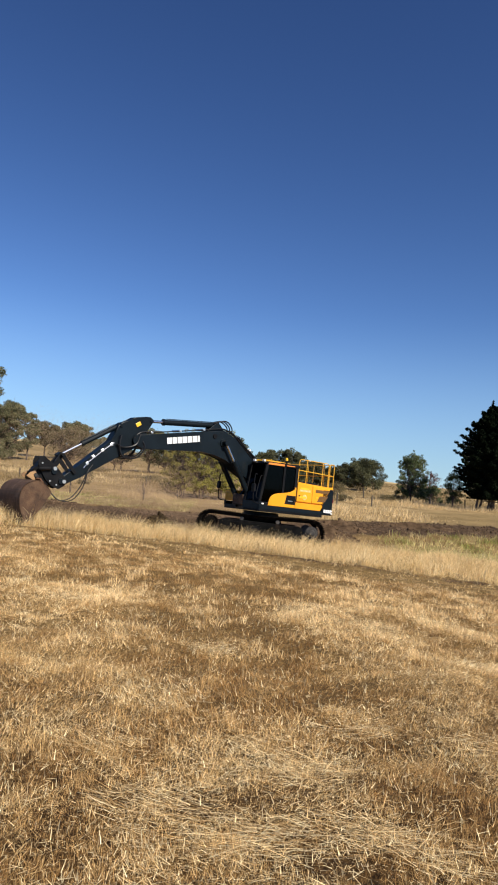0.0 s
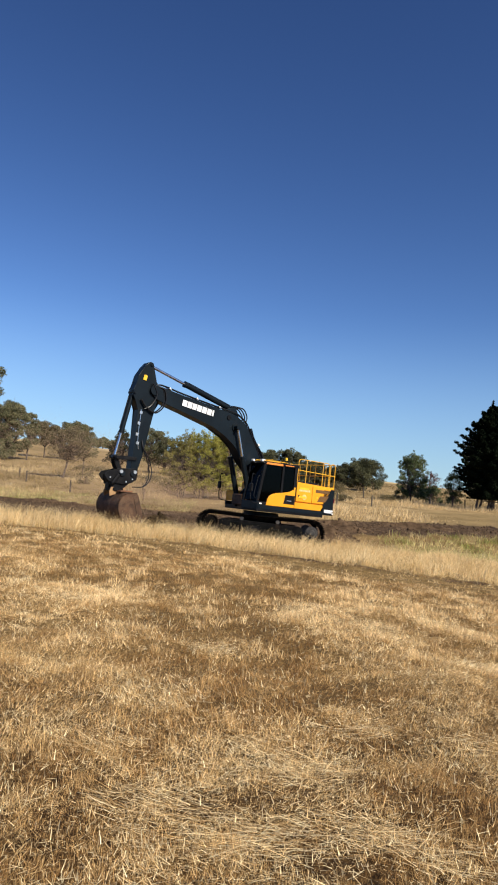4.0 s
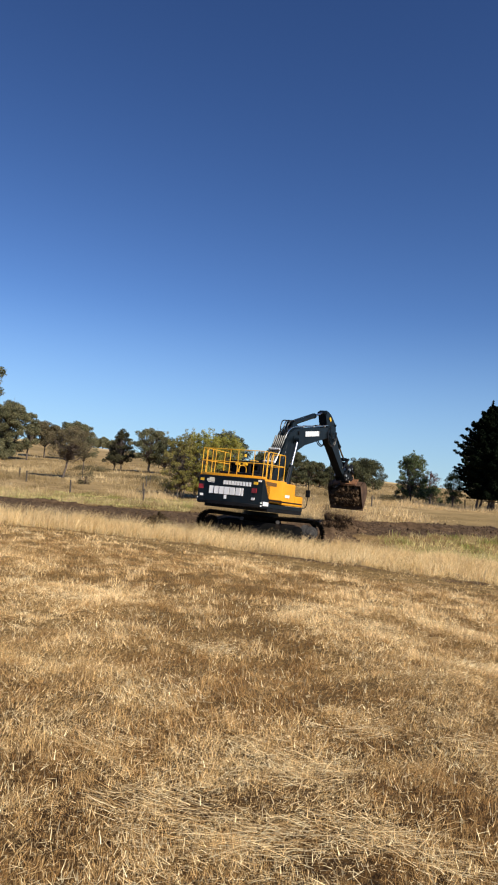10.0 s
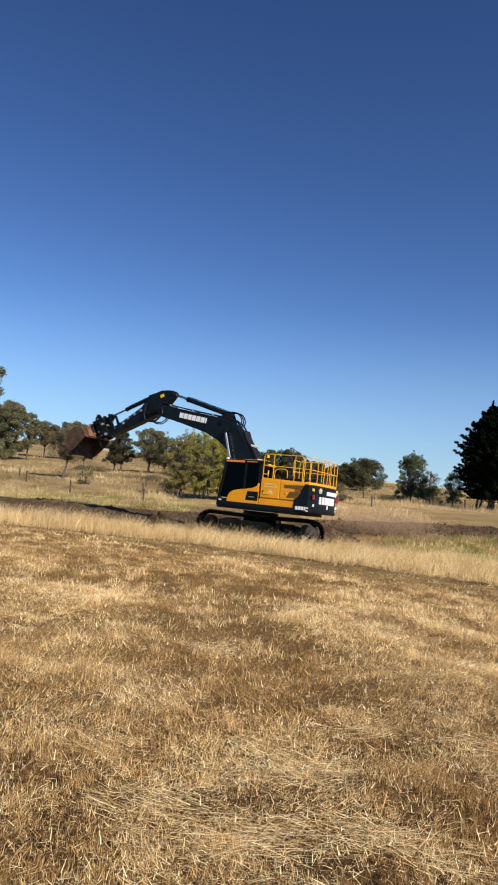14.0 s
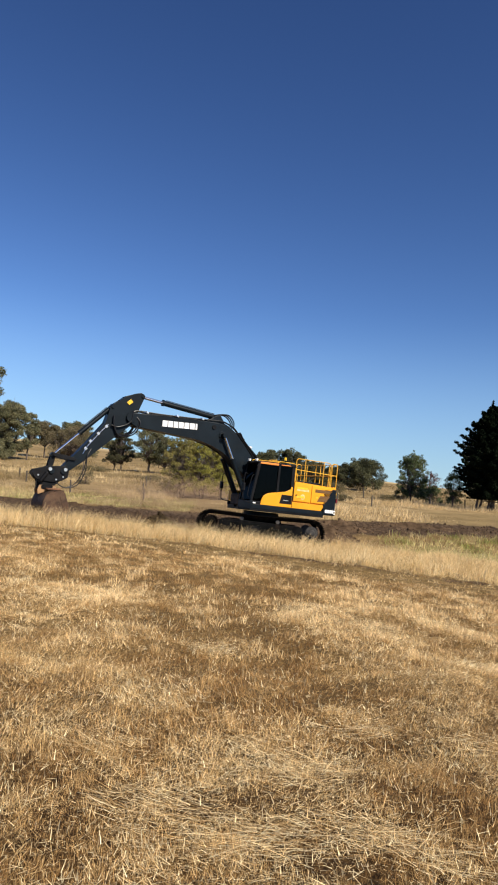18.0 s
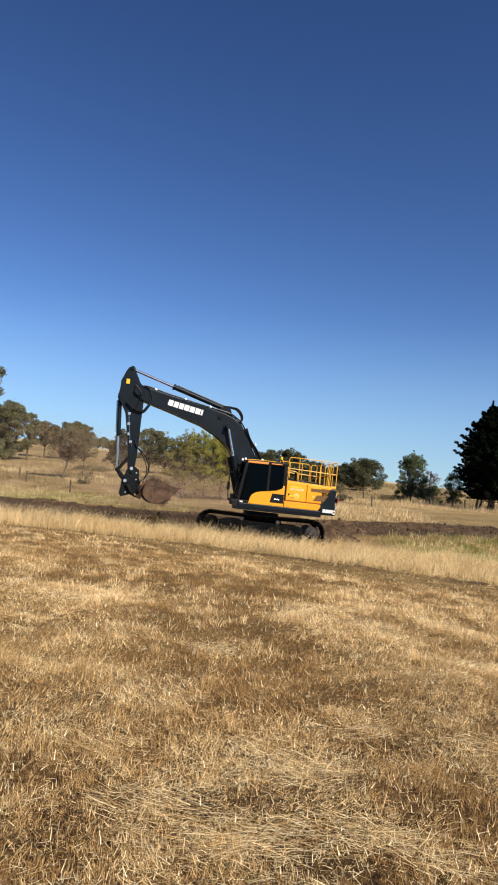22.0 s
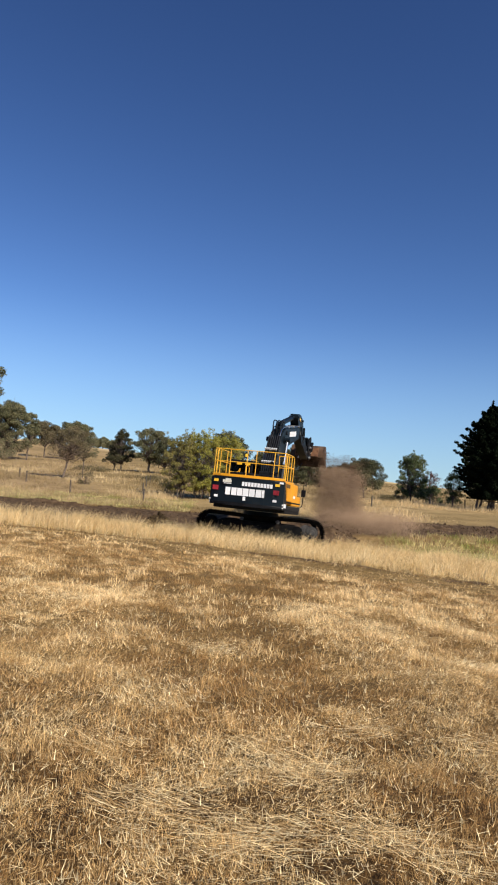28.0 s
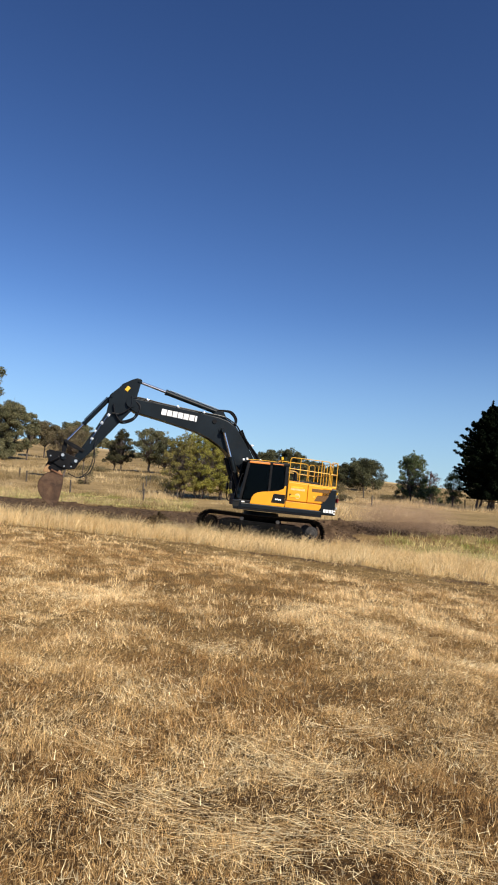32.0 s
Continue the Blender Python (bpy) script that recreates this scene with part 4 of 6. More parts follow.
    # faint pale logo on the side doors
    bars("pale_logo", up, M_AMBER, Matrix.Translation((-0.72, W + 0.006, 1.80)) @ Matrix.Rotation(math.pi, 4, "Z"), (0.10, 0.18, 0.10), -0.005, 0.09, "pale logo patch")
    bars("pale_logo", up, M_AMBER, Matrix.Translation((-0.72, W + 0.006, 2.16)) @ Matrix.Rotation(math.pi, 4, "Z"), (0.5,), 0, 0.07, "pale lettering bar")
    bars("pale_logo", up, M_WHITE, Matrix.Translation((-0.78, -W - 0.006, 1.74)), (0.10, 0.18, 0.10), -0.005, 0.11, "pale logo patch")
    return up


def build_boom(excavator):
    outline = [(-0.2, 0.12), (-0.18, -0.14), (0.1, -0.22), (0.9, -0.12), (1.65, 0.12), (2.0, 0.30), (2.35, 0.41), (2.8, 0.45), (3.45, 0.38), (4.8, 0.06), (5.95, -0.25), (6.25, -0.21), (6.37, -0.06), (6.34, 0.12), (6.2, 0.22), (5.2, 0.56), (3.9, 1.03), (2.95, 1.36), (2.62, 1.41), (2.32, 1.40), (2.08, 1.33), (1.52, 1.02), (0.98, 0.70), (0.2, 0.28)]
    boom = part("boom", prism(bm_new(), outline, -0.27, 0.27, 0.03), M_DARK, excavator, "dark grey bent steel boom")
    # welded plates and bosses
    for y0, y1 in ((0.27, 0.31), (-0.31, -0.27)):
        part("pin_boss", tube(bm_new(), [(2.57, y0, 0.98), (2.57, y1, 0.98)], 0.17, 20), M_DARK, boom)
        part("pin_boss", tube(bm_new(), [(6.243, y0, 0.0), (6.243, y1, 0.0)], 0.19, 20), M_DARK, boom)
        part("pin_boss", tube(bm_new(), [(3.05, y0, 1.12), (3.05, y1, 1.12)], 0.09, 14), M_BLACK, boom)
    part("cylinder_bracket", prism(bm_new(), [(2.55, 1.38), (3.45, 1.16), (3.12, 1.56), (2.95, 1.70), (2.78, 1.58)], -0.17, -0.10, 0.01), M_DARK, boom)
    part("cylinder_bracket", prism(bm_new(), [(2.55, 1.38), (3.45, 1.16), (3.12, 1.56), (2.95, 1.70), (2.78, 1.58)], 0.10, 0.17, 0.01), M_DARK, boom)
    # maker's mark as white bars on both sides
    mark = (0.20, 0.19, 0.18, 0.20, 0.20, 0.20, 0.075)
    for y, flip in ((0.272, True), (-0.272, False)):
        if flip:
            m = Matrix.Translation((5.02, y, 0.22)) @ Matrix.Rotation(radians(20.0), 4, "Y") @ Matrix.Rotation(math.pi, 4, "Z")
        else:
            m = Matrix.Translation((3.62, y, 0.73)) @ Matrix.Rotation(radians(20.0), 4, "Y")
        bars("maker_mark", boom, M_WHITE, m, mark, 0.032, 0.23, "white bars of the maker's mark")
    # steel pipes along the top and over the bend
    for k, y in enumerate((-0.20, -0.12, 0.12, 0.20)):
        pts = bow([(0.75, y, 0.66), (1.15, y, 0.90), (1.65, y, 1.18), (2.15, y, 1.46), (2.55, y, 1.52), (2.9, y * 1.2, 1.46), (3.9, y * 1.2, 1.09), (5.2, y * 1.2, 0.63), (5.95, y * 1.1, 0.40), (6.2, y * 1.1, 0.28), (6.32, y * 1.1, 0.12)], 5)
        part("hydraulic_pipe", tube(bm_new(), pts, 0.022, 7), M_CHROME if k == 0 else M_HOSE, boom, "bright hydraulic pipe" if k == 0 else "")
    for k, y in enumerate((-0.22, -0.13, -0.04, 0.05, 0.14, 0.23)):
        pts = bow([(0.25, y, 0.05), (0.45, y, 0.52), (0.85, y, 0.86), (1.5, y, 1.14), (1.9, y, 1.42)], 5)
        part("base_hose", tube(bm_new(), pts, 0.03, 7), M_HOSE, boom)
        for p in ((0.62, 0.70), (1.22, 1.03)):
            part("hose_clamp", box(bm_new(), p[0] - 0.045, p[0] + 0.045, y - 0.036, y + 0.036, p[1] + 0.02, p[1] + 0.10, 0.01), M_FITTING, boom, "bright zinc hose fitting")
    for k, y in enumerate((-0.16, 0.0, 0.16)):
        pts = bow([(2.2, y, 1.42), (2.3, y, 1.70), (2.62, y * 1.2, 1.84), (2.95, y, 1.72), (3.15, y, 1.60)], 6)
        part("bend_hose", tube(bm_new(), pts, 0.026, 7), M_HOSE, boom)
    for x, z in ((5.75, 0.45), (4.6, 0.86), (3.6, 1.22)):
        part("pipe_clamp", box(bm_new(), x - 0.05, x + 0.05, -0.28, 0.28, z - 0.05, z + 0.02, 0.01), M_PIN, boom)
    return boom


def build_arm(excavator):
    outline = [(-0.95, 0.36), (-0.90, 0.26), (-0.80, 0.22), (-0.3, 0.0), (-0.18, -0.20), (0.0, -0.25), (0.3, -0.22), (0.94, -0.20), (2.5, -0.17), (3.05, -0.13), (3.2, 0.0), (3.1, 0.14), (2.5, 0.20), (1.9, 0.27), (0.88, 0.42), (0.62, 0.60), (0.42, 0.76), (0.22, 0.80), (-0.05, 0.72), (-0.33, 0.74), (-0.72, 0.58), (-0.90, 0.48)]
    arm = part("arm", prism(bm_new(), outline, -0.20, 0.20, 0.025), M_DARK, excavator, "dark grey steel dipper arm")
    for y in (0.20, -0.225):
        part("warning_plate", box(bm_new(), -0.42, -0.22, y, y + 0.025, 0.40, 0.54, 0.01), M_AMBER, arm, "yellow warning plate")
        for u, v in ((0.30, 0.72), (-0.866, 0.335), (2.62, 0.10), (3.093, 0.0)):
            part("pin", tube(bm_new(), [(u, y - 0.02, v), (u, y + 0.045, v)], 0.06 if u < 2 else 0.05, 14), M_PIN if u > 2 else M_DARK, arm)
    # hoses round the elbow and down to the hitch
    for k, y in enumerate((0.26, 0.31, -0.26, -0.31)):
        d = 0.06 * (k % 2)
        pts = bow([(-0.16, y * 0.8, 0.02), (-0.12, y, -0.30 - d), (0.35, y, -0.46 - d), (0.80, y, -0.18 - d), (0.72, y, 0.18), (0.5, y, 0.45)], 7)
        part("elbow_hose", tube(bm_new(), pts, 0.026, 7), M_HOSE, arm)
        pts = bow([(-0.2, y, 0.15), (0.15, y * 1.05, -0.10), (0.6, y, 0.02), (0.8, y, 0.25)], 6)
        part("elbow_hose", tube(bm_new(), pts, 0.02, 7), M_HOSE, arm)
    for k, y in enumerate((0.24, 0.28)):
        pts = bow([(1.9, 0.21, 0.0), (2.2, y, -0.12), (2.6, y, -0.42 - 0.08 * k), (3.1, y, -0.60 - 0.08 * k), (3.5, y, -0.48), (3.62, y * 0.6, -0.10)], 7)
        part("hitch_hose", tube(bm_new(), pts, 0.017, 7), M_HOSE, arm)
    for u, v in ((0.95, 0.30), (1.35, 0.28), (1.75, 0.24), (2.05, 0.14)):
        part("hose_clamp", box(bm_new(), u - 0.05, u + 0.05, 0.19, 0.235, v - 0.05, v + 0.05, 0.01), M_PIN, arm, "bright clamp")
    part("side_pipe", tube(bm_new(), [(0.85, 0.225, 0.32), (1.4, 0.225, 0.26), (2.0, 0.225, 0.16), (2.25, 0.225, 0.06)], 0.016, 6), M_CHROME, arm)
    return arm


def build_hitch(excavator):
    outline = [(-0.13, -0.06), (-0.11, 0.58), (-0.03, 0.78), (0.02, 1.06), (0.14, 1.14), (0.28, 1.04), (0.36, 0.96), (0.40, 0.78), (0.46, 0.40), (0.40, 0.10), (0.28, -0.10), (0.05, -0.14)]
    hitch = part("tilt_hitch", prism(bm_new(), outline, 0.19, 0.25, 0.012), M_BLACK, excavator, "black tilting quick hitch")
    part("hitch_plate", prism(bm_new(), outline, -0.25, -0.19, 0.012), M_BLACK, hitch)
    part("hitch_core", prism(bm_new(), [(0.14, 0.05), (0.10, 0.98), (0.26, 1.00), (0.42, 0.90), (0.60, 0.84), (0.66, 0.78), (0.66, 0.42), (0.58, 0.34), (0.40, 0.14), (0.26, -0.04)], -0.19, 0.19, 0.02), M_BLACK, hitch)
    part("tilt_motor", tube(bm_new(), [(0.52, 0, 0.32), (0.52, 0, 0.92)], 0.13, 18), M_BLACK, hitch)
    part("rotator_ring", tube(bm_new(), [(0.56, 0, 0.60), (0.58, 0, 0.60), (0.68, 0, 0.60), (0.70, 0, 0.60)], [0.29, 0.33, 0.33, 0.29], 28), M_BLACK, hitch, "round rotator housing")
    for y in (-0.30, 0.30):
        ram = part("tilt_ram", tube(bm_new(), [(0.10, y, 0.62), (0.14, y, 0.64), (0.42, y, 0.84), (0.46, y, 0.86)], [0.05, 0.07, 0.07, 0.05], 12), M_BLACK, hitch, "short tilt ram")
        for z in (0.06, 0.47):
            part("boss", tube(bm_new(), [(0.06, y * 0.8, z), (0.06, y * 1.02, z)], 0.095, 16), M_DARK, hitch)
        for p, q in ((0.26, 0.06), (0.22, 0.92), (0.36, 0.30)):
            part("bolt", tube(bm_new(), [(p, y * 0.8, q), (p, y * 0.9, q)], 0.028, 8), M_PIN, hitch)
    for p, q in ((0.0, 0.0), (0.0, 0.533)):
        part("pin", tube(bm_new(), [(p, -0.33, q), (p, 0.33, q)], 0.062, 14), M_PIN, hitch, "bright pin")
    return hitch


def build_bucket(excavator):
    """A wide mud bucket: a curled shell with side plates, hung on the hitch with a slight tilt."""
    back = bow([(0.72, 0, 0.16), (0.72, 0, 0.38), (0.78, 0, 0.62), (0.95, 0, 0.78), (1.26, 0, 0.86), (1.57, 0, 0.77), (1.82, 0, 0.52), (1.97, 0, 0.20), (2.06, 0, -0.12)], 4)
    back = [Vector((0.72 + (p.x - 0.72) * 0.93, 0, p.z)) for p in back]
    pr = [(p.x, p.z) for p in back]
    cx, cz = 1.35, 0.30
    inner = [(x + (cx - x) * 0.05, z + (cz - z) * 0.05) for x, z in pr]
    half = 0.90
    bucket = part("bucket", prism(bm_new(), pr + inner[::-1], -half, half), M_RUST, excavator, "wide rust-brown earth-stained mud bucket")
    plate = pr + [(1.50, -0.06), (1.03, 0.06)]
    for y in (-half, half - 0.03):
        part("side_plate", prism(bm_new(), plate, y, y + 0.03, 0.006), M_RUST, bucket)
        out = y - 0.016 if y < 0 else y + 0.03
        part("side_cutter", prism(bm_new(), [(0.80, 0.12), (1.03, 0.04), (1.50, -0.08), (1.94, -0.12), (1.88, 0.10), (1.48, 0.12), (1.10, 0.23), (0.86, 0.30)], out, out + 0.016, 0.004), M_RUST, bucket, "worn side cutter plate")
    part("cutting_edge", prism(bm_new(), [(1.86, 0.08), (1.93, 0.08), (2.02, -0.18), (1.995, -0.19)], -half - 0.01, half + 0.01), M_RUST, bucket, "worn steel cutting edge")
    for y in (-0.26, 0.22):
        part("mount_ear", prism(bm_new(), [(0.58, 0.30), (0.56, 0.86), (0.72, 0.92), (0.88, 0.90), (0.74, 0.5), (0.73, 0.24)], y, y + 0.04, 0.008), M_WORN, bucket, "worn ochre mounting ear")
    part("top_rib", box(bm_new(), 0.66, 0.715, -0.62, 0.62, 0.20, 0.66, 0.01), M_ORUST, bucket, "orange-rusted stiffener plate")
    return bucket


def build_ram(excavator, name, barrel_len, r, rod_len, y):
    bm = tube(bm_new(), [(0.0, y, 0.0), (0.12, y, 0), (0.12, y, 0), (barrel_len - 0.08, y, 0), (barrel_len - 0.08, y, 0), (barrel_len, y, 0)], [r * 0.7, r * 0.7, r, r, r * 1.18, r * 1.18], 16)
    tube(bm, [(0, y - r * 1.1, 0), (0, y + r * 1.1, 0)], r * 1.0, 14)
    barrel = part(name + "_barrel", bm, M_DARK, excavator, "dark hydraulic ram barrel")
    part("ram_pipe", tube(bm_new(), [(0.15, y, r + 0.02), (barrel_len - 0.15, y, r + 0.02)], 0.015, 6), M_HOSE, barrel)
    bm = tube(bm_new(), [(0.0, y, 0), (-rod_len, y, 0)], r * 0.52, 14)
    rod = part(name + "_rod", bm, M_CHROME, excavator, "chromed hydraulic ram rod")
    part("rod_eye", tube(bm_new(), [(0, y - r * 1.1, 0), (0, y + r * 1.1, 0)], r * 1.05, 16), M_DARK, rod)
    return barrel, rod


excavator = tagged(new("excavator"), "crawler excavator with dark grey boom and yellow body", "excavator")
excavator.matrix_basis = MACHINE
build_tracks(excavator)
upper = build_upper(excavator)
boom = build_boom(excavator)
arm = build_arm(excavator)
hitch = build_hitch(excavator)
bucket = build_bucket(excavator)
lift_rams = [build_ram(excavator, "lift_ram", 1.75, 0.10, 1.5, y) for y in (-0.42, 0.42)]
crowd_ram = build_ram(excavator, "crowd_ram", 2.40, 0.105, 2.1, 0.0)
curl_ram = build_ram(excavator, "curl_ram", 1.55, 0.085, 1.5, 0.0)
bm = bm_new()
for y in (-0.27, 0.23):
    prism(bm, [(-0.06, -0.05), (0.35, -0.07), (0.76, -0.05), (0.76, 0.05), (0.35, 0.07), (-0.06, 0.05)], y, y + 0.04, 0.008)
tube(bm, [(0.70, -0.30, 0), (0.70, 0.30, 0)], 0.05, 12)
rocker = part("rocker_link", bm, M_BLACK, excavator, "black rocker link")
bm = bm_new()
for y in (-0.16, 0.10):
    prism(bm, [(-0.07, -0.06), (0.26, -0.09), (0.60, -0.06), (0.60, 0.06), (0.26, 0.09), (-0.07, 0.06)], y, y + 0.06, 0.01)
box(bm, 0.16, 0.40, -0.12, 0.12, -0.05, 0.05, 0.01)
push = part("push_link", bm, M_BLACK, excavator, "black bucket push link")

# ================= trees =================


def leaf_cloud(rng, clumps, per_area, size, flat=1.0, hang=0.0):
    """Small leaf quads scattered through clumps (x, y, z, rx, rz). Returns verts, faces."""
    V = []
    for cx, cy, cz, rx, rz in clumps:
        n = max(20, int(per_area * rx * (rx + rz)))
        d = rng.normal(size=(n, 3))
        d /= np.linalg.norm(d, axis=1)[:, None]
        rad = rng.uniform(0.35, 1.0, n) ** 0.6 * rng.uniform(0.75, 1.1, n)
        c = d * rad[:, None] * np.array([rx, rx, rz]) + np.array([cx, cy, cz])
        a = rng.normal(size=(n, 3))
        a[:, 2] = a[:, 2] * flat - hang
        a /= np.linalg.norm(a, axis=1)[:, None]
        b = np.cross(a, rng.normal(size=(n, 3)))
        b /= np.linalg.norm(b, axis=1)[:, None]
        s = size * rng.uniform(0.55, 1.35, n)[:, None]
        V.append(np.stack([c - a * s, c + b * s * 0.8, c + a * s], 1))
    V = np.concatenate(V).reshape(-1, 3)
    return V, np.arange(len(V)).reshape(-1, 3)


def limb(bm, rng, p0, p1, r0, r1, wobble=0.08, n=5, seg=7):
    p0, p1 = Vector(p0), Vector(p1)
    length = (p1 - p0).length
    pts = [p0.lerp(p1, k / n) + (Vector(rng.normal(size=3)) * wobble * length * (0.0 if k in (0, n) else 1.0)) for k in range(n + 1)]
    tube(bm, pts, [r0 + (r1 - r0) * k / n for k in range(n + 1)], seg)
    return pts


def plant_tree(name, x, y, height, width, seed, leaf, label, category="tree", trunk_r=0.12, bare=0.3, clump_n=14, clump_r=0.26, density=120, leaf_size=0.11,
               stems=1, lean=0.0, top_flat=0.75, fill=0.55, group="", hang=0.0, cone=0.0, whips=0, sides=1.4):
    """A tree or bush: a forked trunk and a crown of uneven leaf clumps. width: the crown's; bare: share of the height without leaves."""
    rng = np.random.default_rng(seed)
    z = float(land(x, y)) - 0.05
    ob = tagged(new(name), label, category, group)
    ob.location = (x, y, z)
    wood = bm_new()
    clumps, crown_h = [], height * (1 - bare)
    clump_n, span = int(clump_n * sides), width * 1.22
    for k in range(clump_n):
        a = rng.uniform(0, 2 * math.pi)
        h = rng.uniform(0.08, 1.0)
        reach = math.sqrt(max(0.05, 1 - ((h - 0.42) / 0.64) ** 2)) * rng.uniform(fill, 1.0)
        if cone:
            reach = reach * (1 - cone) + cone * (1.05 - h) ** 0.7 * rng.uniform(fill, 1.0)
        r = clump_r * width * rng.uniform(0.6, 1.15)
        rx = max(0.1, span / 2 * reach - r * 0.3)
        cz = height * bare + crown_h * h
        cz = min(cz, height - r * top_flat - abs(rng.normal()) * 0.16 * crown_h)
        clumps.append((math.cos(a) * rx + lean * cz, math.sin(a) * rx, cz, r, r * top_flat))
    clumps.append((lean * height, 0.0, height - clump_r * width * 0.7, clump_r * width * 0.9, clump_r * width * top_flat))
    fork = height * max(0.12, bare * 0.8)
    for s in range(stems):
        off = (rng.uniform(-0.25, 0.25) * width * 0.5 * (stems > 1), rng.uniform(-0.25, 0.25) * width * 0.5 * (stems > 1))
        limb(wood, rng, (off[0], off[1], -0.1), (lean * fork + off[0] * 1.5, off[1] * 1.5, fork), trunk_r * 1.15, trunk_r * 0.8, 0.03)
        for c in clumps[s::stems]:
            tip = Vector(c[:3])
            start = Vector((lean * fork + off[0] * 1.5, off[1] * 1.5, fork)).lerp(Vector((lean * height, 0, height * 0.7)), rng.uniform(0.0, 0.45))
            limb(wood, rng, start, tip, trunk_r * 0.42, trunk_r * 0.10, 0.07, 3, 4)
            for _ in range(1):
                q = tip + Vector(rng.normal(size=3)) * c[3] * 0.6
                limb(wood, rng, start.lerp(tip, 0.6), q, trunk_r * 0.2, trunk_r * 0.05, 0.08, 2, 3)
        limb(wood, rng, (lean * fork + off[0] * 1.5, off[1] * 1.5, fork), (lean * height, 0, height * 0.78), trunk_r * 0.7, trunk_r * 0.2, 0.05)
    # thin shoots standing out of the crown
    for k in range(whips):
        a, r0 = rng.uniform(0, 2 * math.pi), rng.uniform(0, 0.42) * width
        foot = Vector((math.cos(a) * r0, math.sin(a) * r0, height * rng.uniform(0.55, 0.8)))
        tip = foot + Vector((rng.normal(0, 0.12), rng.normal(0, 0.12), 1.0)) * height * rng.uniform(0.16, 0.34)
        limb(wood, rng, foot, tip, 0.014, 0.005, 0.03, 3, 3)
        for q in np.linspace(0.25, 1.0, 5):
            p = foot.lerp(tip, q)
            clumps.append((p.x, p.y, p.z, 0.10 + 0.06 * rng.uniform(), 0.12))
    part("trunk", wood, M_BARK, ob, smooth=True)
    V, Fc = leaf_cloud(rng, clumps, density * 1.75, leaf_size * 1.01, hang=hang)
    V[:, 2] = np.maximum(V[:, 2], 0.05)
    soup("crown", V, Fc, leaf, ob)
    return ob


PINE_REACH = ([0.08, 0.15, 0.35, 0.52, 0.62, 0.72, 0.85, 0.94, 1.0], [1.9, 2.65, 2.85, 3.0, 2.6, 2.2, 1.45, 0.8, 0.15])


def plant_pine(x, y, height, seed):
    """A broad dark pine: whorls of upswept branches that end in pointed needle tufts."""
    rng = np.random.default_rng(seed)
    ob = tagged(new("pine_tree"), "large dark green pine with ragged upswept branches", "tree")
    ob.location = (x, y, float(land(x, y)) - 0.05)
    bm = bm_new()
    limb(bm, rng, (0, 0, -0.1), (-0.25, 0, height * 0.97), 0.30, 0.04, 0.004, 8, 9)
    for dx, dy in ((-1.5, -0.4), (-1.0, 0.5), (0.8, -0.5), (-0.5, -0.7)):
        limb(bm, rng, (dx, dy, -0.1), (dx * 0.5, dy * 0.5, 2.2), 0.11, 0.08, 0.04)
    clumps = []
    levels = 24
    for k in range(levels):
        h = 0.11 + 0.87 * k / (levels - 1)
        reach = float(np.interp(h, *PINE_REACH))
        for j in range(11):
            a = 2 * math.pi * (j + rng.uniform(-0.35, 0.35)) / 11 + k * 0.7
            rr = reach * rng.uniform(0.74, 1.12)
            rise = rr * rng.uniform(0.08, 0.34)
            z0 = height * h - 0.25
            limb(bm, rng, (-0.25 * h, 0, z0), (math.cos(a) * rr, math.sin(a) * rr, z0 + rise), 0.045, 0.012, 0.03, 3, 4)
            for f in (0.25, 0.48, 0.68, 0.82, 0.93, 1.02):
                s = (0.15 + 0.26 * rr * (1.0 - f)) * rng.uniform(0.8, 1.25)
                clumps.append((math.cos(a) * rr * f - 0.25 * h * (1 - f), math.sin(a) * rr * f, z0 + rise * f ** 2.2, s, s * 0.6))
    for q in range(5):
        clumps.append((-0.25, 0, height * (0.93 + 0.02 * q), 0.26 - 0.05 * q, 0.22))
    part("trunk", bm, M_BARK, ob, smooth=True)
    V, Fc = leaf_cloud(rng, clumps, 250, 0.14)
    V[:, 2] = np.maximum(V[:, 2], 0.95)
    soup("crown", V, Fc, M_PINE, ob)


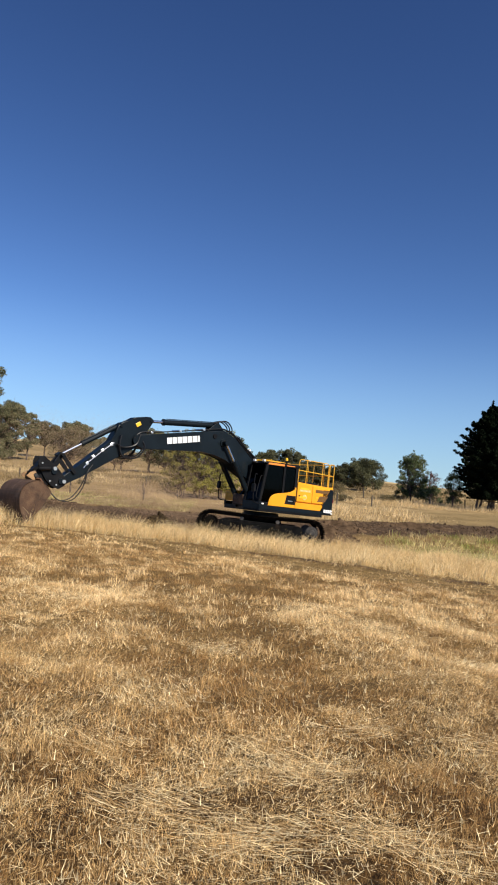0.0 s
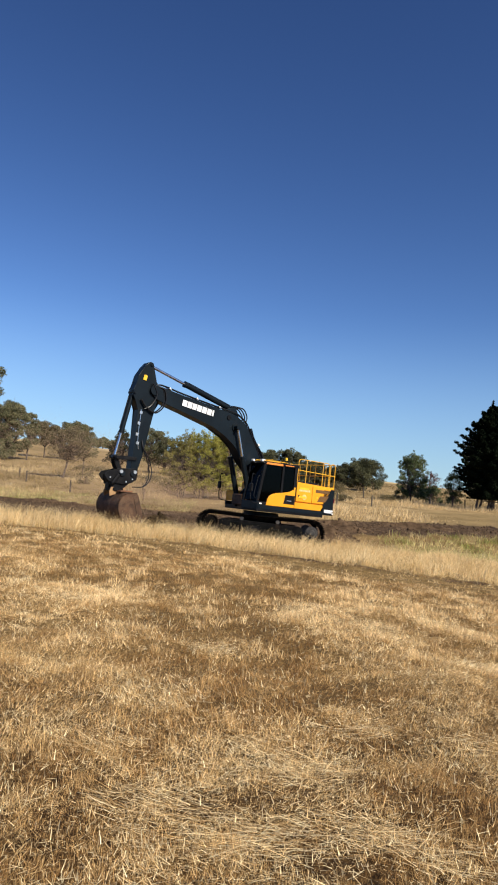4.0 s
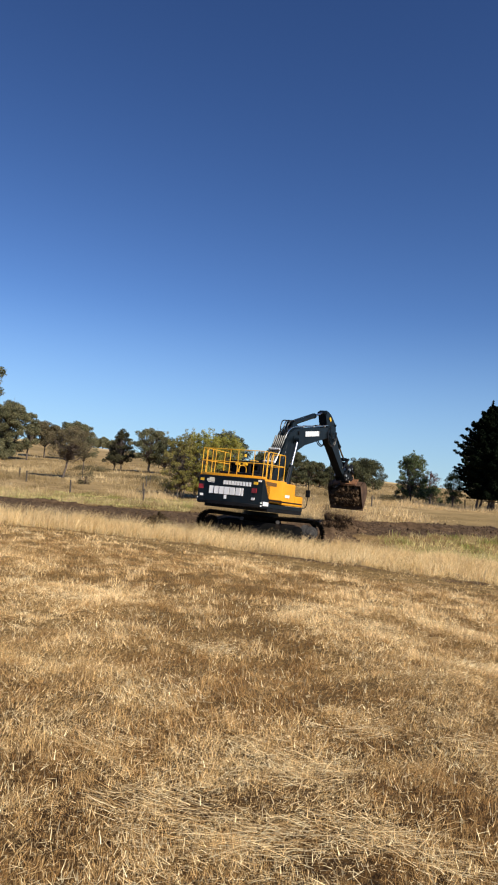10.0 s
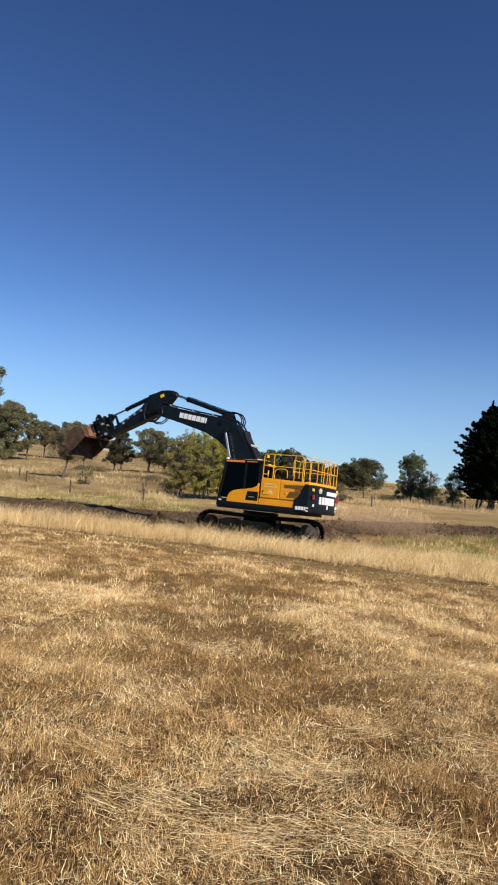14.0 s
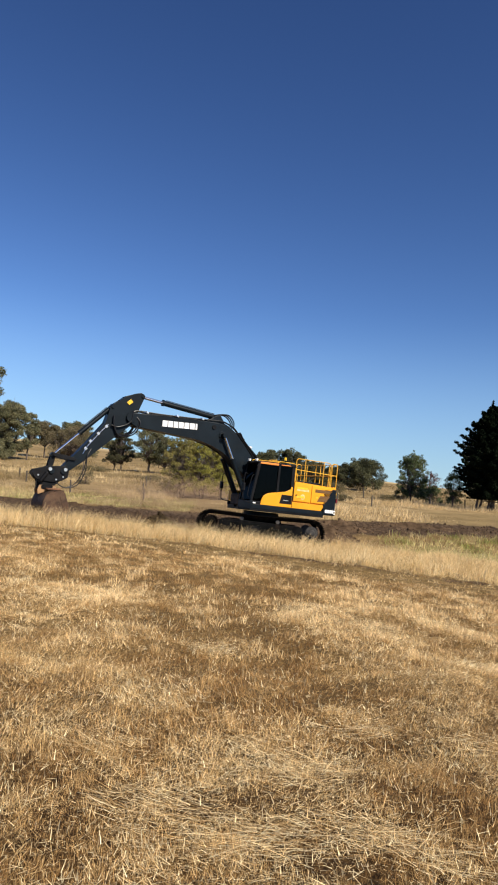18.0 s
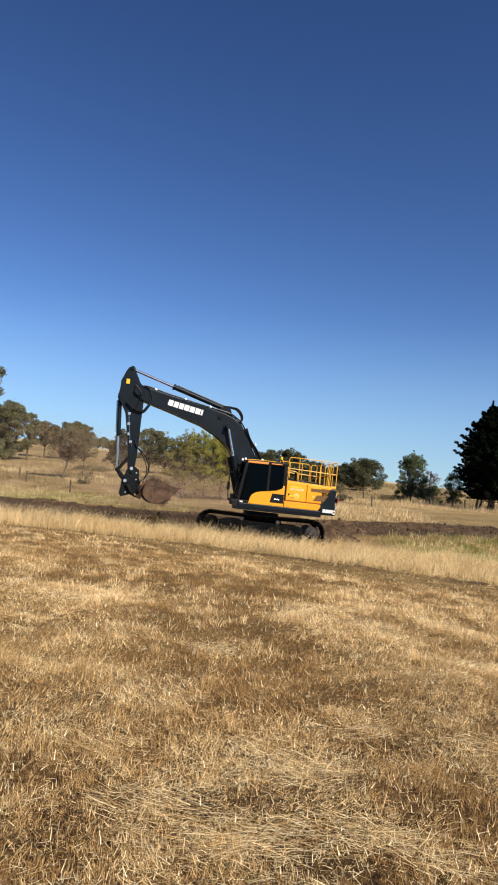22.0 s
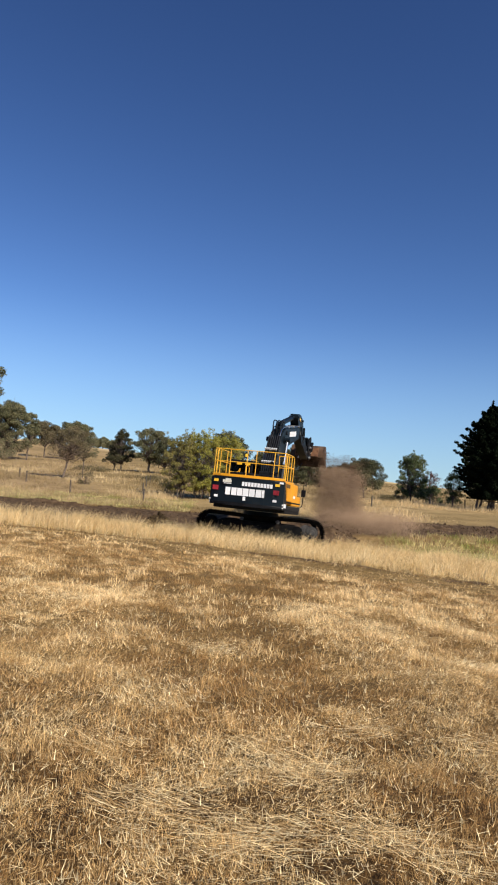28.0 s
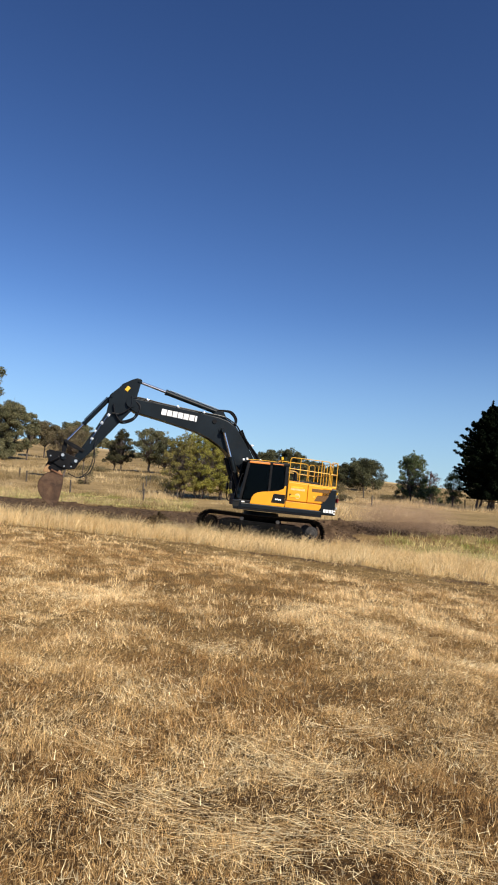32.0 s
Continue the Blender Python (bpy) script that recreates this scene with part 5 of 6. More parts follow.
def build_trees():
    gum, dry = "grey-green gum tree with a ragged open crown", "sparse dry gum tree with a thin brownish crown"
    # the tall tree at the paddock's edge and the gums round the near fence
    plant_tree("gum_tree", -28.6, 69.5, 12.4, 6.2, 11, M_GUM, "tall grey-green gum tree", trunk_r=0.3, bare=0.56, clump_n=64, clump_r=0.14, density=190, leaf_size=0.11)
    plant_tree("gum_tree", -41.2, 119.0, 10.2, 7.4, 12, M_GUM, gum, trunk_r=0.26, bare=0.10, clump_n=70, clump_r=0.13, density=190, leaf_size=0.135, fill=0.4)
    plant_tree("gum_tree", -37.6, 120.0, 8.2, 3.4, 13, M_GUM, gum, trunk_r=0.14, bare=0.32, clump_n=22, clump_r=0.2, density=190, leaf_size=0.135)
    plant_tree("shrub", -43.0, 117.0, 3.6, 7.5, 25, M_GUM, "low spreading scrub under the gums", "shrub", trunk_r=0.06, bare=0.02, clump_n=30, clump_r=0.14, density=190, leaf_size=0.13, stems=4)
    plant_tree("gum_tree", -38.4, 133.0, 7.2, 5.4, 14, M_GUMDRY, dry, trunk_r=0.15, bare=0.36, clump_n=56, clump_r=0.13, density=200, leaf_size=0.13, lean=-0.03)
    plant_tree("gum_tree", -33.2, 134.0, 7.6, 6.6, 24, M_GUM, gum, trunk_r=0.17, bare=0.36, clump_n=60, clump_r=0.12, density=200, leaf_size=0.13)
    plant_tree("gum_tree", -16.4, 63.0, 5.0, 4.0, 15, M_GUMDRY, dry, trunk_r=0.10, bare=0.40, clump_n=62, clump_r=0.105, density=400, leaf_size=0.055, fill=0.35, lean=0.17)
    plant_tree("gum_tree", -15.0, 64.5, 4.4, 2.4, 16, M_GUM, gum, trunk_r=0.05, bare=0.5, clump_n=26, clump_r=0.15, density=420, leaf_size=0.055)
    # pair of dark cypress-like trees
    plant_tree("cypress_tree", -19.7, 110.0, 6.7, 4.3, 17, M_CYPRESS, "dark bushy cypress on a short trunk", trunk_r=0.12, bare=0.17, clump_n=70, clump_r=0.11, density=260, leaf_size=0.10, fill=0.35, cone=0.75)
    plant_tree("cypress_tree", -21.0, 111.5, 4.4, 3.4, 18, M_CYPRESS, "dark bushy cypress on a short trunk", trunk_r=0.10, bare=0.2, clump_n=34, clump_r=0.13, density=240, leaf_size=0.10, fill=0.35, cone=0.5)
    # gums behind the willow
    plant_tree("gum_tree", -15.2, 109.0, 7.1, 5.4, 19, M_GUM, gum, trunk_r=0.19, bare=0.24, clump_n=64, clump_r=0.115, density=190, leaf_size=0.105)
    plant_tree("gum_tree", -12.7, 108.5, 5.9, 4.4, 20, M_GUMDARK, gum, trunk_r=0.16, bare=0.18, clump_n=54, clump_r=0.13, density=190, leaf_size=0.105)
    plant_tree("gum_tree", -10.4, 112.0, 5.0, 4.2, 26, M_GUM, gum, trunk_r=0.14, bare=0.10, clump_n=44, clump_r=0.14, density=170, leaf_size=0.105)
    plant_tree("gum_tree", -2.9, 105.0, 7.4, 5.4, 27, M_GUMDARK, gum, trunk_r=0.18, bare=0.16, clump_n=56, clump_r=0.13, density=180, leaf_size=0.105)
    # autumn willow thicket
    wl = "yellow-green autumn willow with many thin stems"
    plant_tree("willow", -4.35, 48.2, 4.5, 2.6, 21, M_WILLOWDULL, wl, trunk_r=0.04, bare=0.05, clump_n=190, clump_r=0.082, density=700, leaf_size=0.044, stems=6, fill=0.3, whips=16)
    plant_tree("willow", -3.1, 48.6, 4.7, 2.8, 22, M_WILLOW, wl, trunk_r=0.04, bare=0.04, clump_n=190, clump_r=0.086, density=700, leaf_size=0.044, stems=6, fill=0.3, whips=16)
    plant_tree("willow", -1.55, 49.2, 4.6, 2.8, 23, M_WILLOW, wl, trunk_r=0.04, bare=0.05, clump_n=190, clump_r=0.09, density=700, leaf_size=0.044, stems=5, fill=0.3, whips=8)
    # dark gums behind the machine
    for k, (px, py, h, w) in enumerate(((3.0, 100.0, 5.0, 4.6), (6.2, 100.0, 5.5, 4.4), (8.6, 101.0, 3.9, 3.4), (10.6, 102.0, 3.7, 3.4), (12.4, 102.0, 3.4, 3.0), (14.0, 101.5, 3.8, 3.0), (16.7, 100.5, 4.8, 5.4))):
        plant_tree("gum_tree", px, py, h, w, 30 + k, M_GUMDARK, "dark rounded gum tree", trunk_r=0.14, bare=0.03, clump_n=80, clump_r=0.13, density=250, leaf_size=0.09, fill=0.3)
    # bushy trees by the right fence
    plant_tree("bushy_tree", 15.7, 67.0, 4.8, 3.3, 40, M_BUSH, "bushy mid-green young tree", trunk_r=0.07, bare=0.03, clump_n=110, clump_r=0.10, density=480, leaf_size=0.06, fill=0.3, cone=0.25, whips=5)
    plant_tree("shrub", 17.7, 67.5, 1.9, 2.1, 41, M_BUSH, "low green shrub beside the young trees", "shrub", trunk_r=0.04, bare=0.03, clump_n=30, clump_r=0.17, density=360, leaf_size=0.055)
    plant_tree("shrub", 18.0, 69.0, 3.1, 2.2, 42, M_RUSSET, "russet shrub with thin bare twigs", "shrub", trunk_r=0.04, bare=0.12, clump_n=46, clump_r=0.13, density=300, leaf_size=0.045, stems=5, whips=8)
    plant_tree("bushy_tree", 18.5, 63.0, 3.3, 2.2, 43, M_BUSH, "slender green young tree", trunk_r=0.05, bare=0.05, clump_n=60, clump_r=0.12, density=480, leaf_size=0.055, fill=0.3, cone=0.55)
    plant_pine(20.95, 60.0, 9.2, 44)
    # far clump on the ridge
    for k, (px, w, h) in enumerate(((-71.5, 9, 6.0), (-67.0, 9, 5.0), (-76.0, 8, 5.0), (-63.0, 6, 4.0))):
        plant_tree("ridge_tree", px, 345.0, h, w, 50 + k, M_GUM, "dark tree on the far ridge", trunk_r=0.3, bare=0.1, clump_n=20, clump_r=0.18, density=41, leaf_size=0.306)
    # shrubs and tussocks in the paddock
    for k, (px, py, h, w, lb) in enumerate(((-12.4, 54.5, 1.4, 1.3, "low olive shrub in the paddock"), (-5.9, 53.0, 1.0, 1.6, "low grey-green shrub in the paddock"), (8.2, 66.0, 1.5, 1.6, "low grey-green shrub in the paddock"), (11.4, 88.0, 1.5, 2.3, "low grey-green shrub in the paddock"),
                                            (-21.5, 98.0, 1.0, 4.0, "low grey-green shrub in the paddock"), (8.2, 58.0, 0.7, 1.2, "low grey-green shrub in the paddock"), (13.9, 66.0, 0.8, 2.2, "low grey-green shrub in the paddock"), (-9.6, 74.0, 0.9, 3.0, "low grey-green shrub in the paddock"))):
        plant_tree("shrub", px, py, h, w, 60 + k, M_GREYBUSH, lb, "shrub", trunk_r=0.025, bare=0.02, clump_n=22, clump_r=0.2, density=323, leaf_size=0.045, stems=3)


build_trees()

# ================= fence posts =================


def build_posts():
    bm = bm_new()
    tube(bm, [(0, 0, -0.3), (0.01, 0.0, 0.35), (0.0, 0.01, 0.80), (0.0, 0.0, 0.83)], [0.055, 0.052, 0.050, 0.032], 9)
    first = part("fence_post", bm, M_POST)
    spots = [(-18.8, 58.5), (-16.5, 53.0), (-11.4, 46.0), (-7.1, 49.0), (-8.2, 58.0), (-8.3, 61.0), (-3.9, 53.5), (-6.1, 42.4), (6.9, 53.0), (9.6, 53.5), (11.3, 67.5), (14.3, 67.5), (17.8, 60.5), (16.2, 62.0), (15.6, 59.4), (19.0, 61.0)]
    rng = random.Random(4)
    for k, (x, y) in enumerate(spots):
        m = Matrix.Translation((x, y, float(ground_height(np.array([x]), np.array([y]))[0]))) @ pose(0, 0, 0, rng.uniform(-3, 3), rng.uniform(-3, 3), rng.uniform(0, 360))
        ob = first if k == 0 else copy_thing(first, m)
        ob.matrix_basis = m
        tagged(ob, "weathered grey timber fence post", "fence post", "paddock fence posts")


build_posts()

# ================= soil =================
ICO_V = ICO_F = None


def ico():
    bm = bm_new()
    bmesh.ops.create_icosphere(bm, subdivisions=1, radius=1.0)
    v = np.array([q.co[:] for q in bm.verts])
    f = np.array([[q.index for q in p.verts] for p in bm.faces])
    bm.free()
    return v, f


ICO_V, ICO_F = ico()


def lumps(name, centres, radii, material, rng, parent=None):
    V, Fc = [], []
    for k, (c, r) in enumerate(zip(centres, radii)):
        V.append(ICO_V * (1 + rng.uniform(-0.3, 0.3, (len(ICO_V), 1))) * r * rng.uniform(0.7, 1.3, 3) + c)
        Fc.append(ICO_F + k * len(ICO_V))
    return soup(name, np.concatenate(V), np.concatenate(Fc), material, parent)


def build_soil():
    rng = np.random.default_rng(7)
    # loose clods over the dug strip
    x, y = rng.uniform(-18, 22, 7600), rng.uniform(24, 42, 7600)
    keep = (soil_amount(x, y) > 0.6) & (((np.abs(x - 0.65) > 2.9) | (np.abs(y - 28.8) > 2.0)))
    x, y = x[keep], y[keep]
    r = np.exp(rng.normal(-3.75, 0.5, len(x))) * (1 + 0.35 * smoothstep(2.5, 5.0, x))
    z = ground_height(x, y)
    tagged(lumps("soil_clods", np.stack([x, y, z + r * 0.2], 1), r, M_CLOD, rng), "loose brown soil clods on the dug strip", "soil", kind="stuff")
    # spoil heaps: a mound of lumpy soil each
    for cx, cy, w, d, h, seed, lb in ((5.0, 36.6, 1.7, 1.1, 0.32, 1, "heap of freshly dumped brown soil"), (4.1, 32.8, 1.4, 1.2, 0.45, 2, "low heap of loose brown soil"), (-3.25, 27.3, 0.80, 0.55, 0.85, 3, "clump of dug-out turf and soil"), (-9.2, 35.2, 1.6, 0.7, 0.14, 4, "long low bank of soil"),
                                      (-0.95, 27.0, 0.45, 0.35, 0.22, 5, "clump of dug-out turf and soil"), (9.8, 39.2, 2.6, 0.7, 0.12, 6, "long low bank of soil")):
        n = 44
        u = np.linspace(-1, 1, n)
        U, Vv = np.meshgrid(u, u)
        X, Y = cx + U * w, cy + Vv * d
        rr = np.sqrt(U ** 2 + Vv ** 2)
        hgt = h * np.clip(1 - rr ** 1.6, -0.15, 1) * (0.55 + 0.9 * fnoise(X * 1.8, Y * 1.8, 20 + seed, 4)) + 0.26 * (fnoise(X * 5, Y * 5, 30 + seed, 4) - 0.5) * np.clip(1.2 - rr, 0, 1)
        Z = ground_height(X, Y) - 0.03 + hgt - 0.25 * (rr > 1.0)
        idx = np.arange(n * n).reshape(n, n)
        faces = np.stack([idx[:-1, :-1], idx[:-1, 1:], idx[1:, 1:], idx[1:, :-1]], -1).reshape(-1, 4)
        mound = tagged(soup("spoil_mound", np.stack([X, Y, Z], -1).reshape(-1, 3), faces, M_TURF if "turf" in lb else M_SOIL), lb, "soil heap")
        m = int(90 * w)
        a, q = rng.uniform(0, 2 * math.pi, m), np.sqrt(rng.uniform(0, 1, m)) * 0.95
        xx, yy = cx + np.cos(a) * q * w, cy + np.sin(a) * q * d
        i = np.clip(((xx - cx) / w + 1) / 2 * (n - 1), 0, n - 1).astype(int)
        j = np.clip(((yy - cy) / d + 1) / 2 * (n - 1), 0, n - 1).astype(int)
        r = np.exp(rng.normal(-3.6, 0.5, m)) * (0.6 + 0.4 * min(1, h / 0.5))
        tagged(lumps("clods", np.stack([xx, yy, Z[j, i] + r * 0.3], 1), r, M_TURF if "turf" in lb else M_CLOD, rng, mound), kind="stuff")


build_soil()

# ================= grass =================


def blades(name, x, y, z, height, width, lean, azimuth, material, rng, curl=0.35, bent=True, tone=None):
    """Tapered bent blades as one mesh, three faces each."""
    n = len(x)
    base = np.stack([x, y, z], 1)
    d = np.stack([np.cos(azimuth), np.sin(azimuth), np.zeros(n)], 1)
    face = rng.uniform(0, 2 * math.pi, n)
    side = np.stack([np.cos(face), np.sin(face), np.zeros(n)], 1) * (width / 2)[:, None]
    up = np.array([0, 0, 1.0])
    l1 = lean
    l2 = np.minimum(lean + curl * rng.uniform(0.3, 1.4, n), 1.55)
    mid = base + (d * np.sin(l1)[:, None] + up * np.cos(l1)[:, None]) * (height * 0.55)[:, None]
    tip = mid + (d * np.sin(l2)[:, None] + up * np.cos(l2)[:, None]) * (height * 0.45)[:, None]
    if not bent:
        V = np.stack([base - side, base + side, tip + side * 0.3, tip - side * 0.3], 1).reshape(-1, 3)
        return toned(soup(name, V, np.arange(4 * n).reshape(-1, 4), material), tone, 4)
    V = np.stack([base - side, base + side, mid + side * 0.8, mid - side * 0.8, tip + side * 0.15, tip - side * 0.15], 1).reshape(-1, 3)
    o = np.arange(n)[:, None] * 6
    Fc = np.concatenate([o + np.array([0, 1, 2, 3]), o + np.array([3, 2, 4, 5])], 1).reshape(-1, 4)
    return toned(soup(name, V, Fc, material), tone, 6)


def toned(ob, tone, corners):
    """Gives every corner of a blade the blade's shade."""
    if tone is not None:
        ob.data.attributes.new("tone", "FLOAT", "POINT").data.foreach_set("value", np.repeat(np.clip(tone, 0, 1), corners).astype(np.float32))
    return ob


def tufted(rng, x, y, per_tuft, spread, loose=0.4):
    """Gather most of the points round randomly chosen ones among them. Returns places, the way out of the tuft and a size for each tuft."""
    n = len(x)
    m = max(2, n // per_tuft)
    k = rng.integers(0, m, n)
    out = rng.uniform(0, 2 * math.pi, n)
    r = np.abs(rng.normal(0, spread, n))
    free = rng.uniform(0, 1, n) < loose
    size = np.where(free, 0.8, np.clip(np.exp(rng.normal(0.0, 0.35, m)), 0.5, 1.35)[k])
    return np.where(free, x, x[k] + np.cos(out) * r), np.where(free, y, y[k] + np.sin(out) * r), out, size


# straw left lying by the mower: x, y, radius
SWATHS = ((-0.10, 3.38, 0.34), (-0.40, 3.66, 0.24), (0.22, 3.28, 0.24), (0.62, 3.42, 0.24), (0.95, 3.30, 0.24), (0.42, 4.15, 0.22), (-0.75, 4.4, 0.24), (0.30, 4.55, 0.22), (0.85, 4.9, 0.24), (1.70, 4.75, 0.24),
          (-0.22, 7.2, 0.22), (1.75, 9.1, 0.34), (2.8, 9.9, 0.34), (0.96, 10.1, 0.4), (2.5, 7.1, 0.3), (-2.5, 9.7, 0.4), (-0.6, 5.3, 0.35))


def near_grass(rng):
    """Mown stubble and the straw that lies on it, finer where the eye is closer."""
    bands = ((2.2, 4.4, 21000, 0.0017), (4.4, 7.0, 9500, 0.0027), (7.0, 11.0, 4000, 0.0056), (11.0, 16.0, 1850, 0.0092), (16.0, 23.5, 850, 0.0132))
    for name, material, label in (("mown_grass", M_STUBBLE, "short orange-brown mown grass stubble"), ("loose_straw", M_STRAW, "pale matted straw lying on the stubble")):
        store = []
        for y0, y1, dens, wid in bands:
            half = 0.40 * y1 + 0.5
            n = int(dens * (0.62 if name == "mown_grass" else 0.24) * 2 * half * (y1 - y0))
            x, y = rng.uniform(-half, half, n), rng.uniform(y0, y1, n)
            x, y, out, size = tufted(rng, x, y, 26 if y0 < 7 else 30, 0.020 + 0.006 * y0, 0.45)
            pale = field_tone(x, y)
            clump = fnoise(x * 2.6, y * 1.9, 13, 3)
            rut = rut_amount(x, y)
            spot = (fnoise(x * 4.2, y * 2.6, 52, 3) - 0.5) * (1.0 if y0 < 7 else 1.9) + (size - 0.85) * (0.45 if y0 < 7 else 0.8)
            hollow = smoothstep(0.50, 0.66, fnoise(x * 3.0, y * 1.8, 62, 3)) * (1 - smoothstep(0.55, 0.85, pale))
            hollow = hollow * (0.5 if y0 < 7 else 1.0)
            spot = spot - 0.5 * hollow
            if name == "mown_grass":
                keep = rng.uniform(0, 1, n) < np.clip(0.25 + 1.3 * clump, 0.35, 1) * (1 - 0.7 * rut) * (1 - 0.45 * hollow)
                h = (0.014 + 0.062 * clump ** 1.5 + 0.0012 * y0) * size ** 1.4 * np.exp(rng.normal(0, 0.35, n)) * (1 - 0.7 * rut)
                lean = np.clip(np.abs(rng.normal(0.45, 0.55, n)), 0, 1.5)
                az = np.where(rng.uniform(0, 1, n) < 0.35, 5.0 * fnoise(x * 0.6, y * 0.6, 37, 2) - 2.0 + rng.normal(0, 0.8, n), out + rng.normal(0, 0.7, n))
                lift = np.full(n, -0.004)
                shade = pale * 0.85 + spot + rng.normal(0.06, 0.2 if y0 < 7 else 0.08, n)
            else:
                keep = rng.uniform(0, 1, n) < (0.10 + 0.85 * smoothstep(0.35, 0.8, pale)) * (1 - 0.9 * rut) * (1 - 0.8 * hollow)
                h = (0.016 + 0.055 * rng.uniform(0, 1, n) ** 2.0) * (1.0 if y0 < 7 else 1.2)
                lean = rng.uniform(0.75 if y0 < 7 else 0.4, 1.56, n)
                az = 12.0 * fnoise(x * 0.9, y * 0.9, 12, 2) + rng.normal(0, 1.3, n)
                lift = rng.uniform(0.004, 0.05, n) * (0.4 + 0.9 * clump)
                shade = pale * 0.5 + spot + rng.normal(0.25, 0.22 if y0 < 7 else 0.1, n)
            keep &= y < strip_front(x) - 0.15
            store.append([q[keep] for q in (x, y, h, wid * np.exp(rng.normal(0, 0.3, n)), lean, az, lift, shade)])
        for near, rows in ((True, store[:1]), (True, store[1:2]), (False, store[2:])):
            x, y, h, w, l, a, dz, tn = (np.concatenate(q) for q in zip(*rows))
            stuff_of = material if near else (M_FIELD if name == "mown_grass" else M_FIELDSTRAW)
            tagged(blades(name, x, y, ground_height(x, y) + dz, h, w, l, a, stuff_of, rng, 0.4, bent=False, tone=tn), label, "grass" if name == "mown_grass" else "straw", kind="stuff")
    # the same stubble, thinner, all round
    n = 90000
    x, y = rng.uniform(-11, 11, n), rng.uniform(-8, 17, n)
    keep = (np.abs(x) > 0.40 * y + 0.4) | (y < 2.3)
    x, y, out, size = tufted(rng, x[keep], y[keep], 24, 0.06, 0.4)
    n = len(x)
    tagged(blades("mown_grass", x, y, ground_height(x, y) - 0.004, rng.uniform(0.02, 0.07, n) * size, rng.uniform(0.007, 0.013, n), np.clip(np.abs(rng.normal(0.6, 0.5, n)), 0, 1.5), out + rng.normal(0, 0.7, n), M_FIELD, rng, 0.4, bent=False, tone=field_tone(x, y) + (size - 0.85) * 0.6 + rng.normal(0, 0.1, n)),
           "short orange-brown mown grass stubble", "grass", kind="stuff")
    # flattened bundles of long straw, all one way
    rows = []
    for k in range(900):
        y0 = 2.6 + 9.5 * rng.uniform() ** 1.35
        x0 = rng.uniform(-1, 1) * (0.40 * y0 + 0.3)
        if float(field_tone(x0, y0)) < 0.42:
            continue
        n = int(rng.uniform(8, 34))
        a = 14.0 * fnoise(x0 * 0.5, y0 * 0.5, 32, 1) + rng.normal(0, 0.5)
        u, v = rng.normal(0, 0.09, n), rng.normal(0, 0.05, n)
        rows.append((x0 + u * math.cos(a) - v * math.sin(a), y0 + u * math.sin(a) + v * math.cos(a), rng.uniform(0.03, 0.09, n), (0.0020 + 0.00040 * y0) * np.exp(rng.normal(0, 0.25, n)),
                     rng.uniform(1.15, 1.6, n), a + math.pi * rng.integers(0, 2, n) + rng.normal(0, 0.25, n), rng.uniform(0.01, 0.05, n), rng.normal(0.68, 0.3, n)))
    for x0, y0, r in SWATHS:
        far = y0 > 5
        n = int((1500 if far else 900) * r)
        a = rng.normal(0.0, 0.35) if far else -0.12 + rng.normal(0.0, 0.12)
        d, t = np.sqrt(rng.uniform(0, 1, n)) * r, rng.uniform(0, 2 * math.pi, n)
        rows.append((x0 + d * np.cos(t) * 1.2, y0 + d * np.sin(t) * 0.8, rng.uniform(0.03, 0.10, n) if far else rng.uniform(0.05, 0.19, n), (0.0020 + 0.00042 * y0) * np.exp(rng.normal(0, 0.25, n)), rng.uniform(1.3, 1.6, n),
                     a + (2.4 if far else 1.2) * (fnoise(x0 + d * np.cos(t) * 2, y0 + d * np.sin(t) * 2, 39, 2) - 0.5) + math.pi * rng.integers(0, 2, n) + rng.normal(0, 0.4 if far else 0.16, n), rng.uniform(0.010, 0.09 if far else 0.045, n), rng.normal(0.95 if far else 0.66, 0.2 if far else 0.42, n)))
    x, y, h, w, l, a, dz, tn = (np.concatenate(q) for q in zip(*rows))
    tagged(blades("straw_bundles", x, y, ground_height(x, y) + dz, h, w, l, a, M_STRAW, rng, 0.04, bent=False, tone=tn), "flattened bundles of long pale straw", "straw", kind="stuff")
    # a scatter of single bright straws close by
    n = 15000
    y = 2.4 + 9 * rng.uniform(0, 1, n) ** 1.7
    x = rng.uniform(-1, 1, n) * (0.40 * y + 0.4)
    tagged(blades("long_straw", x, y, ground_height(x, y) + rng.uniform(0.012, 0.05, n), rng.uniform(0.015, 0.065, n) * (0.75 + 0.06 * y), (0.0019 + 0.00042 * y) * np.exp(rng.normal(0, 0.25, n)), np.where(rng.uniform(0, 1, n) < 0.25, rng.uniform(0, 0.6, n), rng.uniform(1.0, 1.6, n)), rng.uniform(0, 6.28, n), M_STRAW, rng, 0.06, bent=False, tone=rng.normal(0.85, 0.28, n)),
           "long pale straws scattered on the stubble", "straw", kind="stuff")
    # brushed-over tufts, pale on top with brown shade under them
    rows = []
    for k in range(6000):
        y0 = 4.2 + 13.5 * rng.uniform() ** 0.85
        x0 = rng.uniform(-1, 1) * (0.40 * y0 + 0.3)
        near = float(field_tone(x0, y0)) + rng.normal(0, 0.12)
        if near < 0.46 or y0 > strip_front(x0) - 0.4 or float(rut_amount(x0, y0)) > 0.45:
            continue
        n = int(rng.uniform(20, 38))
        size = math.exp(rng.normal(0, 0.3))
        a = 9.0 * fnoise(x0 * 0.45, y0 * 0.45, 61, 2) + rng.normal(0, 0.5)
